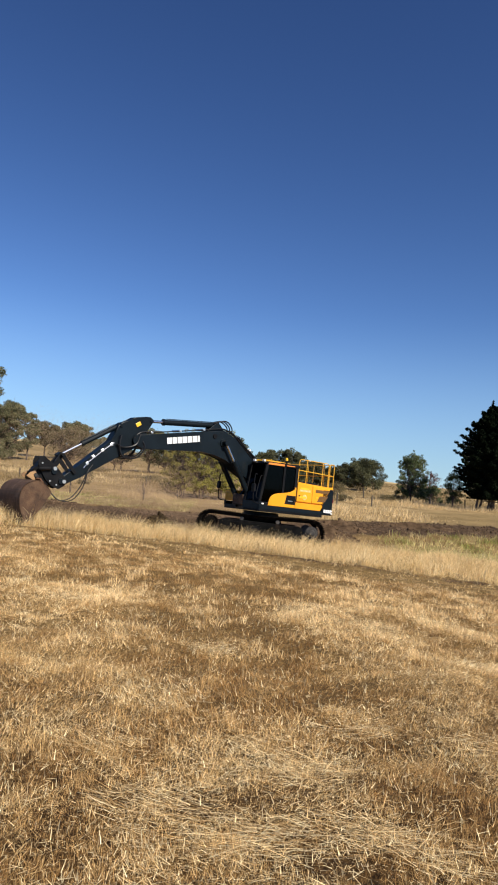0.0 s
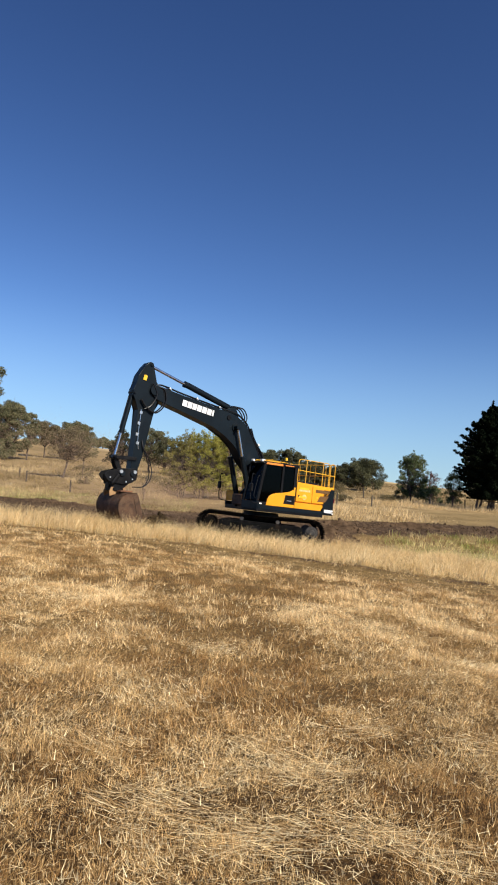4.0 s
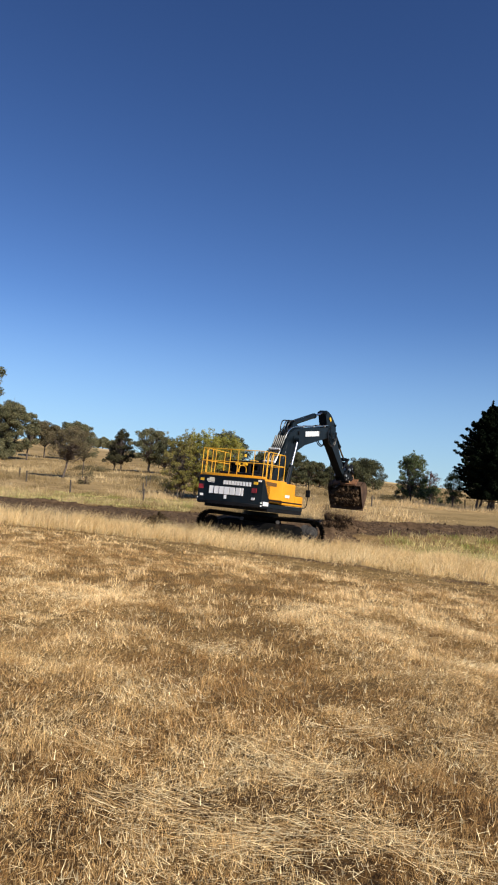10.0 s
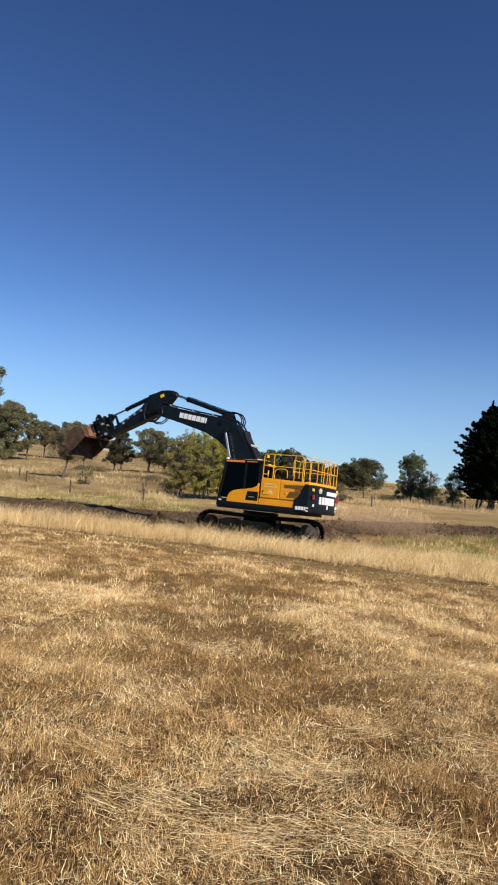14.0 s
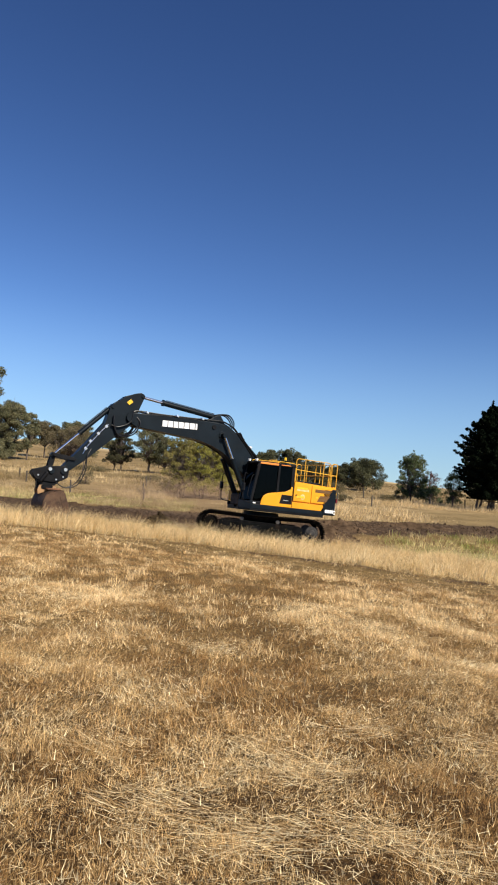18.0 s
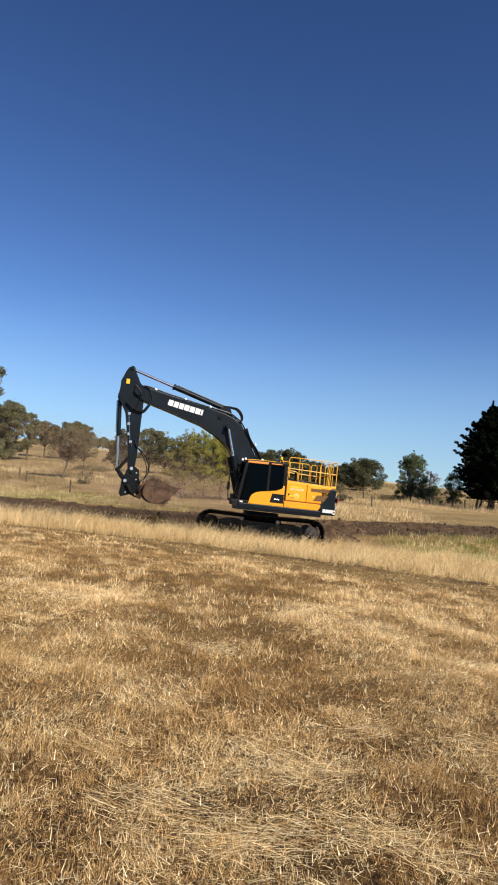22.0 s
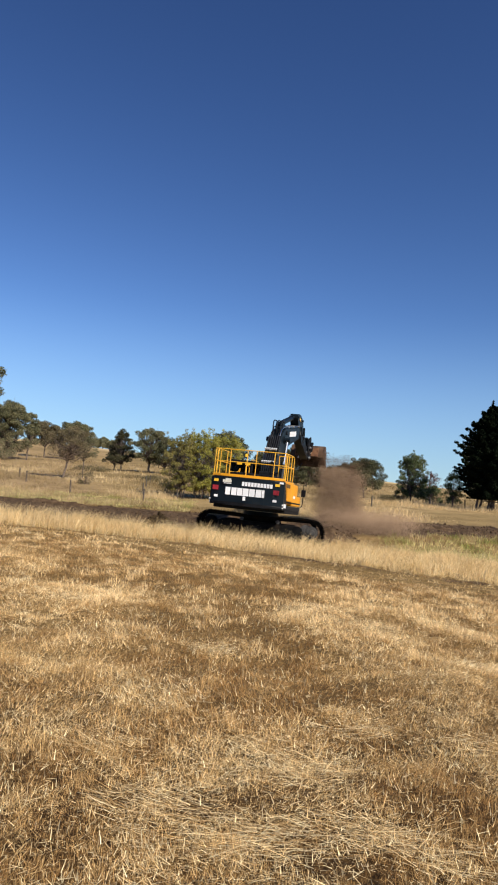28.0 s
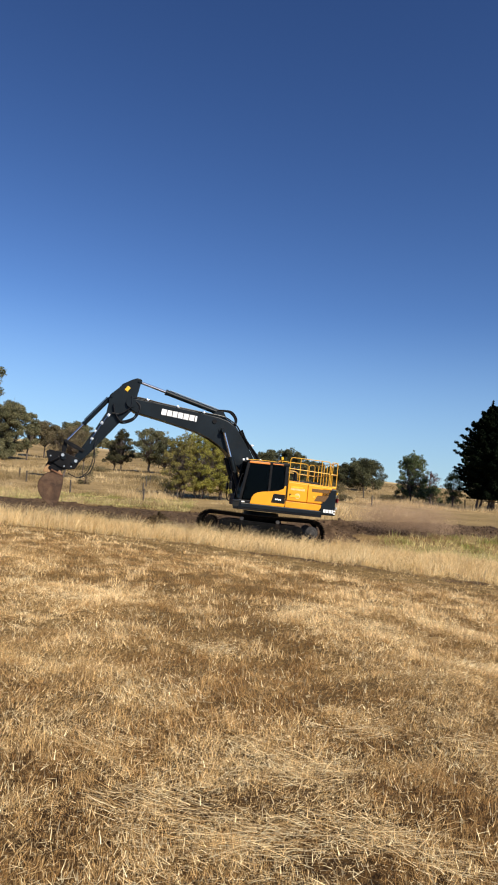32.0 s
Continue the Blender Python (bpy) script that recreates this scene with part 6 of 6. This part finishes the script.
        d, t = np.sqrt(rng.uniform(0, 1, n)) * 0.11 * size, rng.uniform(0, 2 * math.pi, n)
        rows.append((x0 + d * np.cos(t), y0 + d * np.sin(t), rng.uniform(0.04, 0.10, n) * size, 0.00050 * y0 * np.exp(rng.normal(0, 0.25, n)), np.clip(rng.normal(1.0, 0.3, n), 0.1, 1.55), a + rng.normal(0, 0.6, n),
                     np.clip(near * 0.75 - 0.12 + 0.18 * size + rng.normal(0, 0.16, n), 0, 1.1)))
    x, y, h, w, l, a, tn = (np.concatenate(q) for q in zip(*rows))
    tagged(blades("grass_tufts", x, y, ground_height(x, y) - 0.01, h, w, l, a, M_FIELD, rng, 0.3, bent=False, tone=tn), "brushed-over tufts of pale mown grass", "grass", kind="stuff")
    # trodden grass in the wheel track
    n = 90000
    x, y = rng.uniform(-11, 11, n), rng.uniform(12, 22.5, n)
    keep = (np.abs(x) < 0.4 * y + 0.5) & (rng.uniform(0, 1, n) < rut_amount(x, y)) & (y < strip_front(x) + np.where(x > 0, -0.40, 0.2))
    x, y = x[keep], y[keep]
    n = len(x)
    d = y - strip_front(x)
    line = np.exp(-((d + 0.25) / 0.22) ** 2) + 0.7 * np.exp(-((d + 2.3) / 0.18) ** 2)
    tagged(blades("lane_grass", x, y, ground_height(x, y), rng.uniform(0.02, 0.06, n) * (1 - 0.6 * np.clip(line, 0, 1)), rng.uniform(0.007, 0.016, n), rng.uniform(0.3, 1.5, n), rng.normal(0.2, 1.2, n), M_LANE, rng, 0.3, bent=False, tone=fnoise(x * 0.8, y * 2.5, 48, 3) * 1.2 - 0.15 + rng.normal(0, 0.15, n) - 0.4 * line),
           "trodden olive-brown grass in the wheel track", "grass", kind="stuff")


def build_grass():
    rng = np.random.default_rng(21)
    near_grass(rng)
    # unmown strip of tall dry grass
    n = 225000
    x, y = rng.uniform(-13, 16, n), rng.uniform(11.5, 27.5, n)
    f, b = strip_front(x), strip_back(x)
    edge = (fnoise(x * 1.2, y * 1.2, 14) - 0.5) * 1.8
    keep = (y > f + np.where(x > -1, np.maximum(edge * 0.5, 0.0), edge * 0.5)) & (y < b + edge * 0.5) & (rng.uniform(0, 1, n) < 0.24 + fnoise(x * 1.6, y * 1.6, 15) * 1.0)
    x, y = x[keep], y[keep]
    x, y, out, size = tufted(rng, x, y, 34, 0.13, 0.35)
    n = len(x)
    stand = fnoise(x * 0.8, y * 0.8, 16, 3)
    h = np.interp(x, [-8, -3.5, -1.5, 2.5, 5, 9], [0.72, 0.70, 0.60, 0.53, 0.57, 0.62]) * (0.52 + 0.86 * stand) * size ** 0.6 * np.exp(rng.normal(0, 0.15, n)) * (0.35 + 0.72 * rng.uniform(0, 1, n) ** 0.6) * (0.92 + 0.15 * smoothstep(0, 1.0, y - strip_front(x)))
    h = np.minimum(h, 0.70 + 0.08 * rng.uniform(0, 1, n))
    bend = 0.9 * smoothstep(0.55, 0.72, fnoise(x * 0.7, y * 0.9, 38, 2))
    sway = 5.0 * (fnoise(x * 1.1, y * 1.1, 49, 2) - 0.5)
    tagged(blades("tall_grass", x, y, ground_height(x, y) - 0.01, h, rng.uniform(0.0045, 0.010, n), np.abs(rng.normal(0.36, 0.34, n)) + bend * rng.uniform(0.3, 1.2, n), 0.6 * sway + rng.normal(0.4, 1.3, n), M_TALLGRASS, rng, 0.9, tone=0.22 + 0.75 * fnoise(x * 0.9, y * 1.3, 50, 3) + rng.normal(0.05, 0.15, n)), "unmown strip of tall golden dry grass", "grass", kind="stuff")
    # feathery seed heads over it
    pick = rng.uniform(0, 1, n) < 0.5
    hx, hy, hh = x[pick], y[pick], h[pick]
    m = len(hx)
    tagged(blades("seed_heads", hx + rng.normal(0, 0.05, m), hy + rng.normal(0, 0.05, m), ground_height(hx, hy) + hh * rng.uniform(0.2, 0.8, m), rng.uniform(0.04, 0.10, m), rng.uniform(0.006, 0.012, m), rng.uniform(0.0, 1.5, m), rng.uniform(0, 6.28, m), M_TALLGRASS, rng, 0.5, bent=False, tone=0.35 + 0.7 * fnoise(hx * 0.9, hy * 1.3, 50, 3) + rng.normal(0.05, 0.15, m)), "feathery pale seed heads of the tall grass", "grass", kind="stuff")
    # short dark blades added to stand in for the shade at its foot
    n = 34000
    x, y = rng.uniform(-11, 11, n), rng.uniform(12.5, 25.5, n)
    keep = (y > strip_front(x) + 0.05) & (y < strip_front(x) + 0.9) & (np.abs(x) < 0.4 * y + 0.5)
    x, y = x[keep], y[keep]
    n = len(x)
    tagged(blades("undergrowth", x, y, ground_height(x, y) - 0.01, rng.uniform(0.06, 0.2, n) * np.interp(x, [-8, 3, 8], [1.2, 1.0, 0.7]), rng.uniform(0.006, 0.012, n), np.abs(rng.normal(0.4, 0.3, n)), rng.uniform(0, 6.28, n), M_LANE, rng, 0.6, bent=False, tone=rng.normal(0.3, 0.2, n)), "short olive blades standing in for shade at the foot of the tall grass", "grass", kind="stuff")
    # pale standing grass in the pasture
    n = 26000
    x, y = rng.uniform(4, 25, n), rng.uniform(40.5, 64, n)
    keep = (soil_amount(x, y) < 0.3) & (((x < 11.6 + 0.8 * (fnoise(x, y, 41) - 0.5)) & (y < 51)) | ((y > 55) & (x > 8))) & (rng.uniform(0, 1, n) < 0.2 + 1.1 * fnoise(x * 0.5, y * 0.5, 42))
    x, y = x[keep], y[keep]
    n = len(x)
    tagged(blades("pale_grass", x, y, ground_height(x, y) - 0.02, 0.42 * (0.3 + fnoise(x * 0.6, y * 0.6, 43)) * np.exp(rng.normal(0, 0.2, n)), rng.uniform(0.015, 0.032, n), np.abs(rng.normal(0.3, 0.25, n)), rng.normal(0.5, 0.9, n), M_TALL, rng, 0.5, bent=False), "pale standing dry grass in the pasture", "grass", kind="stuff")
    # green regrowth beside the dug strip
    n = 60000
    x, y = rng.uniform(3.4, 18, n), rng.uniform(25.5, 40, n)
    side = rng.uniform(0, 1, n) < 0.34
    x, y = np.where(side, rng.uniform(-18, -3, n), x), np.where(side, rng.uniform(36, 46, n), y)
    keep = (y > strip_back(x) - 0.6) & (soil_amount(x, y) < 0.4) & (rng.uniform(0, 1, n) < (-0.35 + 1.9 * fnoise(x * 0.7, y * 0.7, 17)) * np.where(x > 0, smoothstep(5.5, 9.0, x + 3.0 * (fnoise(x * 0.5, y * 0.5, 51) - 0.5)), 1.0))
    x, y = x[keep], y[keep]
    n = len(x)
    tagged(blades("green_grass", x, y, ground_height(x, y) - 0.01, np.where(x > 0, 0.30, 0.22) * (0.2 + fnoise(x * 0.8, y * 0.8, 18)) * np.exp(rng.normal(0, 0.25, n)), rng.uniform(0.012, 0.028, n), np.abs(rng.normal(0.6, 0.4, n)), rng.uniform(0, 6.28, n), M_GREENGRASS, rng, 0.6, bent=False), "green regrown grass beside the soil", "grass", kind="stuff")
    # rough pasture behind
    XS, YS = [], []
    for y0, y1, dens in ((35, 50, 90), (50, 64, 44), (64, 90, 17), (90, 135, 6)):
        half = 0.40 * y1 + 3
        n = int(dens * 2 * half * (y1 - y0))
        XS.append(rng.uniform(-half, half, n)), YS.append(rng.uniform(y0, y1, n))
    x, y = np.concatenate(XS), np.concatenate(YS)
    keep = (soil_amount(x, y) < 0.35) & (rng.uniform(0, 1, len(x)) < 0.25 + 1.0 * fnoise(x * 0.35, y * 0.35, 19))
    mown = (x > 9.5) & (y > 41) & (y < 62) & (fnoise(x * 0.1, y * 0.1, 23) > 0.2)
    keep &= ~mown | (rng.uniform(0, 1, len(x)) < 0.3)
    x, y = x[keep], y[keep]
    n = len(x)
    short = np.where((x > 9.5) & (y > 41) & (y < 62), 0.35, 1.0)
    tuss = fnoise(x * 0.75, y * 0.55, 53, 3)
    h = (0.19 + 0.0025 * y) * (0.12 + 2.2 * smoothstep(0.4, 0.75, tuss) * fnoise(x * 0.3, y * 0.3, 22)) * np.exp(rng.normal(0, 0.25, n)) * short
    tagged(blades("pasture_grass", x, y, ground_height(x, y) - 0.02, h, 0.0005 * y * rng.uniform(0.6, 1.4, n), np.abs(rng.normal(0.35, 0.3, n)), rng.uniform(0, 6.28, n), M_PASTURE, rng, 0.5, bent=False, tone=0.42 + 1.9 * (fnoise(x * 0.22, y * 0.16, 54, 3) - 0.5) + 1.3 * (tuss - 0.5) + rng.normal(0, 0.06, n)), "rough dry pasture grass", "grass", kind="stuff")


build_grass()

# ================= loads of soil and dust =================
DIGS = ((4.9, 9.45), (20.6, 26.0))      # when each load is scooped and when it starts to pour


def speck_cloud(rng, n, sx, sy, sz, size, power=1.0):
    """Tiny loose triangles spread as an uneven soft cloud."""
    k = rng.integers(0, 14, n)
    hub = rng.uniform(-1, 1, (14, 3))
    c = rng.uniform(-1, 1, (n, 3)) * 0.75 + rng.normal(size=(n, 3)) * 0.26 * power
    c = np.where(rng.uniform(0, 1, (n, 1)) < 0.5, c, hub[k] * 0.8 + rng.normal(size=(n, 3)) * 0.26)
    c = c * np.array([sx, sy, sz])
    # flakes built facing mostly sun and camera, for even brightness and fuller cover
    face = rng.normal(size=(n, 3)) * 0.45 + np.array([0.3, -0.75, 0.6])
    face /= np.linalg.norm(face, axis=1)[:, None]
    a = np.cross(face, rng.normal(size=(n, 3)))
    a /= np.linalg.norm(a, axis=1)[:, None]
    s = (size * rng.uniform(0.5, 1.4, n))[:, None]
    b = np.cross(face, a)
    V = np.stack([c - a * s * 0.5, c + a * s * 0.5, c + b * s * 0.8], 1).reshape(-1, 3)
    return V, np.arange(len(V)).reshape(-1, 3)


def curtain_cloud(rng, n, sx, sy, sz, size):
    """Falling soil dust: a few ragged upright streamers, thicker below."""
    hub = np.linspace(-0.85, 0.85, 7) + rng.normal(0, 0.06, 7)
    wide = rng.uniform(0.08, 0.22, 7)
    top = rng.uniform(0.55, 1.0, 7)
    k = rng.integers(0, 7, n)
    u = rng.uniform(0, 1, n) ** 1.15
    z = -1 + u * (1 + top[k])
    x = hub[k] + rng.normal(size=n) * (wide[k] + 0.10 * (1 - u)) + 0.05 * np.sin(3 * z + k)
    loose = rng.uniform(0, 1, n) < 0.3
    x = np.where(loose, rng.normal(0, 0.62, n), x)
    z = np.where(loose, rng.uniform(-1, 0.8, n), z)
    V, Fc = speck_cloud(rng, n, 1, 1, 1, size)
    tri = V.reshape(-1, 3, 3)
    tri = tri - tri.mean(1, keepdims=True) + np.stack([x * sx, rng.normal(0, 0.5, n) * sy, z * sz], 1)[:, None, :]
    return tri.reshape(-1, 3), Fc


def build_loads():
    """Batches of loose soil that ride in the bucket and pour out of it."""
    out = []
    for load, (t_dig, t_pour) in enumerate(DIGS):
        for k in range(14):
            rng = np.random.default_rng(100 + 20 * load + k)
            n = 110
            c = rng.uniform(-1, 1, (n, 3)) * np.array([0.20, 0.72, 0.13])
            ob = lumps("loose_soil", c, np.exp(rng.normal(-3.45, 0.55, n)), M_CLOD, rng)
            tagged(ob, "batch of loose brown soil carried by the bucket", "soil", "loose soil batches", "stuff")
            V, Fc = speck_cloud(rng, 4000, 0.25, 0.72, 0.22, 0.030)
            V[:, 1] = np.clip(V[:, 1], -0.82, 0.82)
            tagged(soup("soil_dust", V, Fc, M_FINES, ob), kind="stuff")
            out.append((ob, load, k, t_dig, t_pour))
    return out


def build_dust():
    """Dust clouds: rising where soil is dumped or dug, drifting off and settling. Rows: shape, then (t, x, y, z)."""
    rng = np.random.default_rng(77)
    shapes = {}
    for name, (n, sx, sy, sz) in dict(column=(74000, 1.1, 0.6, 1.6), wisp=(48000, 1.2, 0.9, 1.5), low=(58000, 2.5, 1.4, 0.70), thin=(30000, 3.4, 1.0, 1.0), veil=(36000, 4.2, 1.2, 1.7)).items():
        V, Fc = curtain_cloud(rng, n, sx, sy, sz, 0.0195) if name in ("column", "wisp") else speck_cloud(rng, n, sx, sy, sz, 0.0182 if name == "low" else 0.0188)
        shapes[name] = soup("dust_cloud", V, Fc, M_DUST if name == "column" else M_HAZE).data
        bpy.data.objects.remove([o for o in scene.objects if o.data == shapes[name]][0])
    plan = [("column", [(0, 5.0, 37, -4.5), (9.5, 5.0, 37, -3.8), (10.1, 5.1, 36.9, 0.1), (10.5, 5.0, 36.9, 1.0), (11.0, 5.0, 36.9, 1.3), (11.5, 5.05, 37, 0.9), (12.0, 5.0, 37.2, -1.2), (12.6, 5.4, 37.6, -2.6), (14.5, 6.2, 38, -3.9), (32, 8.2, 38, -4.5)]),
            ("column", [(0, 4.9, 36.6, -4.5), (9.7, 4.9, 36.6, -3.8), (10.3, 5.0, 36.6, -0.3), (10.8, 5.1, 36.6, 0.9), (11.3, 5.1, 36.7, 0.9), (11.8, 5.1, 36.9, -0.8), (12.3, 5.3, 37.2, -2.8), (13.0, 6.0, 37.5, -3.8), (32, 6.0, 37.5, -4.5)]),
            ("wisp", [(0, 4.8, 36, -4.5), (10.4, 4.8, 36, -3.8), (11.2, 4.8, 36, 0.3), (11.8, 4.8, 36, 1.1), (12.3, 5.2, 36, 0.7), (13.0, 5.8, 36.2, -0.6), (14.0, 6.6, 36.4, -2.4), (32, 6.6, 36.4, -4.5)]),
            ("low", [(0, 5.0, 35.6, -3.5), (10.4, 5.0, 35.6, -2.5), (11.0, 5.2, 35.4, -0.35), (11.7, 5.4, 35.2, 0.1), (12.5, 6.0, 35.2, 0.2), (14.5, 7.1, 35.6, 0.15), (16.5, 8.4, 36.4, -1.0), (19, 10, 37, -3.5), (32, 10, 37, -3.5)]),
            ("low", [(0, 5.6, 36.4, -3.5), (10.8, 5.6, 36.4, -2.5), (11.6, 5.7, 36.4, -0.1), (12.2, 6.0, 36.4, 0.1), (13.0, 6.5, 36.5, -0.6), (14.0, 7.2, 36.8, -1.8), (17, 9.5, 37, -3.5), (32, 9.5, 37, -3.5)]),
            ("column", [(0, 4.95, 37, -4.5), (26.1, 4.95, 37, -3.8), (27.0, 4.95, 36.8, 1.2), (27.5, 4.9, 36.9, 2.2), (28.0, 4.8, 36.9, 2.1), (28.4, 4.95, 37, 0.9), (28.9, 5.1, 37.2, -1.0), (29.5, 6.0, 37.4, -3.2), (32, 9.0, 38, -4.5)]),
            ("column", [(0, 5.1, 37.3, -4.5), (26.4, 5.1, 37.3, -3.8), (27.2, 5.1, 37.3, 0.9), (27.6, 5.15, 37.3, 1.5), (28.0, 5.1, 37.3, 1.3), (28.5, 5.1, 37.4, -0.2), (29.2, 5.8, 37.5, -2.2), (30, 6.6, 37.6, -3.7), (32, 9.0, 38, -4.5)]),
            ("wisp", [(0, 4.8, 36, -4.5), (26.8, 4.8, 36, -3.8), (27.6, 4.8, 36, 0.9), (28.3, 4.85, 36, 1.7), (29.0, 5.1, 36, 1.3), (29.7, 5.8, 36.2, 0.3), (30.5, 6.6, 36.4, -1.2), (31.5, 7.6, 36.6, -3.0), (32, 8.0, 36.6, -3.6)]),
            ("low", [(0, 5.2, 35.6, -3.5), (26.5, 5.2, 35.6, -2.5), (27.2, 5.2, 35.6, 0.0), (28.0, 6.0, 35.2, 0.1), (29.0, 6.7, 35.2, 0.2), (30.0, 7.1, 35.4, 0.4), (31.0, 7.5, 35.6, 0.6), (32, 8.0, 35.8, 0.65)]),
            ("low", [(0, 6.2, 36.4, -3.5), (26.9, 5.8, 36.4, -2.5), (28.0, 6.3, 36.4, 0.1), (29.2, 7.1, 36.4, 0.4), (30.4, 7.6, 36.6, 0.4), (31.4, 8.0, 36.8, 0.3), (32, 8.3, 37, 0.1)]),
            ("thin", [(0, -6.6, 34.0, 0.6), (2.0, -6.2, 34.0, 0.6), (4.5, -5.4, 34.0, 0.6), (6.5, -3.0, 34.0, 0.75), (8.0, -2.3, 34.0, 0.55), (10, -1.7, 34.0, -3.0), (15.5, -5.2, 34.0, -3.0), (17.0, -4.6, 34.0, 0.55), (18.5, -4.4, 34.0, 0.75), (20.5, -4.1, 34.0, 0.85), (22.5, -3.8, 34.0, 0.9), (24, -3.4, 34.0, 0.7), (26.5, -2.8, 34.0, -3.0), (32, -2.3, 34.0, -3.0)]),
            ("thin", [(0, -3.2, 34.0, 0.1), (2.0, -3.2, 34.0, 0.2), (4.0, -3.0, 34.0, 0.6), (6.0, -1.8, 34.0, 0.85), (8.5, -1.1, 34.0, 0.65), (10.5, -0.5, 34.0, -3.0), (16.0, -2.6, 34.0, -3.0), (17.6, -2.6, 34.0, 0.6), (19.0, -2.8, 34.0, 0.85), (21.5, -2.5, 34.0, 0.95), (23.5, -1.9, 34.0, 0.85), (25.5, -1.2, 34.0, -3.0), (32, -1.0, 34.0, -3.0)]),
            ("veil", [(0, -9.4, 36.5, 2.8), (2.5, -9.8, 36.5, 2.8), (5.0, -10.4, 36.5, 2.0), (7.5, -11.0, 36.5, 0.0), (10.0, -11.6, 36.5, -3.6), (17.0, -9.0, 36.5, -3.6), (19.0, -8.8, 36.5, 0.8), (21.0, -9.0, 36.5, 2.3), (23.0, -9.4, 36.5, 3.0), (25.5, -10.2, 36.5, 3.0), (28.0, -11.5, 36.5, 1.6), (30.0, -12.6, 36.5, -0.8), (32, -13.5, 36.5, -3.6)]),
            ("veil", [(0, -5.0, 38.0, 1.2), (2.5, -5.2, 38.0, 1.4), (5.0, -5.6, 38.0, 1.0), (8.0, -6.2, 38.0, -0.8), (10.5, -6.6, 38.0, -3.6), (18.0, -5.0, 38.0, -3.6), (20.0, -4.6, 38.0, 0.0), (22.0, -4.8, 38.0, 1.4), (24.0, -5.2, 38.0, 2.3), (26.0, -6.0, 38.0, 1.4), (28.0, -7.0, 38.0, -0.8), (30.0, -8.0, 38.0, -3.6), (32, -8.2, 38.0, -3.6)])]
    out = []
    for shape, rows in plan:
        ob = tagged(new("dust_cloud", shapes[shape]), "drifting cloud of pale brown dust", "dust", "dust clouds", "stuff")
        out.append((ob, rows))
    return out


soil_loads = build_loads()
dust_clouds = build_dust()


# ================= what moves =================


def motions():
    steps = [k * 0.2 for k in range(161)]
    states = [(t, joints(t)) for t in steps]

    def key(ob, place):
        walk(ob, [(t, place(j)) for t, j in states])
    key(upper, lambda j: Matrix.Rotation(j["s"], 4, "Z"))
    key(boom, lambda j: in_plane(j["s"], j["foot"], j["be"]))
    key(arm, lambda j: in_plane(j["s"], j["elbow"], j["al"]))
    key(hitch, lambda j: in_plane(j["s"], j["wrist"], j["et"] - math.pi / 2))
    key(bucket, lambda j: in_plane(j["s"], j["wrist"], j["et"] - math.pi / 2))
    key(rocker, lambda j: in_plane(j["s"], j["idler"], bearing(j["idler"], j["knee"])))
    key(push, lambda j: in_plane(j["s"], j["link"], bearing(j["link"], j["knee"])))
    rams = [(q, "lift_low", "lift_top") for q in lift_rams] + [(crowd_ram, "crowd_rear", "crowd_front"), (curl_ram, "curl_rear", "knee")]
    for (barrel, rod), a, b in rams:
        key(barrel, lambda j: in_plane(j["s"], j[a], bearing(j[a], j[b])))
        key(rod, lambda j: in_plane(j["s"], j[b], bearing(j[a], j[b])))

    # soil: under the ground, in the bucket, then falling on the heap
    for ob, load, k, t_dig, t_pour in soil_loads:
        release = t_pour + (0.11, 0.09)[load] * k
        row, layer = k % 3, k // 3
        off = Vector((1.34 + 0.22 * (row - 1), 0.04 * ((k * 7) % 3 - 1), (0.44, 0.50)[load] - (0.135, 0.10)[load] * layer))
        last = None
        rows = []

        def carried(t):
            j = joints(t)
            return MACHINE @ in_plane(j["s"], j["wrist"], j["et"] - math.pi / 2) @ Matrix.Translation(off)
        start = carried(t_dig)
        sunk = Matrix.Translation((start.translation.x, start.translation.y, -1.6)) @ start.to_3x3().to_4x4()
        rows = [(0.0, sunk), (t_dig - 0.4, sunk)]
        t = t_dig
        while t < release:
            rows.append((t, carried(t)))
            t += 0.2
        drop = carried(release)
        turn = drop.to_3x3().to_4x4()
        p = drop.translation
        rows.append((release, drop))
        fall, roll, drift = 0.0, (0.3, -0.25, 0.1, -0.3, 0.05)[k % 5], (0.25, -0.3, 0.05, 0.4, -0.15, 0.15)[k % 6]
        while p.z - 4.6 * fall * fall > -0.9:
            fall += 0.12
            rows.append((release + fall, Matrix.Translation((p.x + drift * fall, p.y, p.z - 4.6 * fall * fall)) @ Matrix.Rotation(roll * fall, 4, "Y") @ turn))
        rest = Matrix.Translation((p.x + drift * fall, p.y, -1.6)) @ Matrix.Rotation(roll * fall, 4, "Y") @ turn
        rows += [(release + fall + 0.2, rest), (32.0, rest)]
        walk(ob, rows)
    for ob, rows in dust_clouds:
        walk(ob, [(t, pose(x, y, z)) for t, x, y, z in rows])


motions()
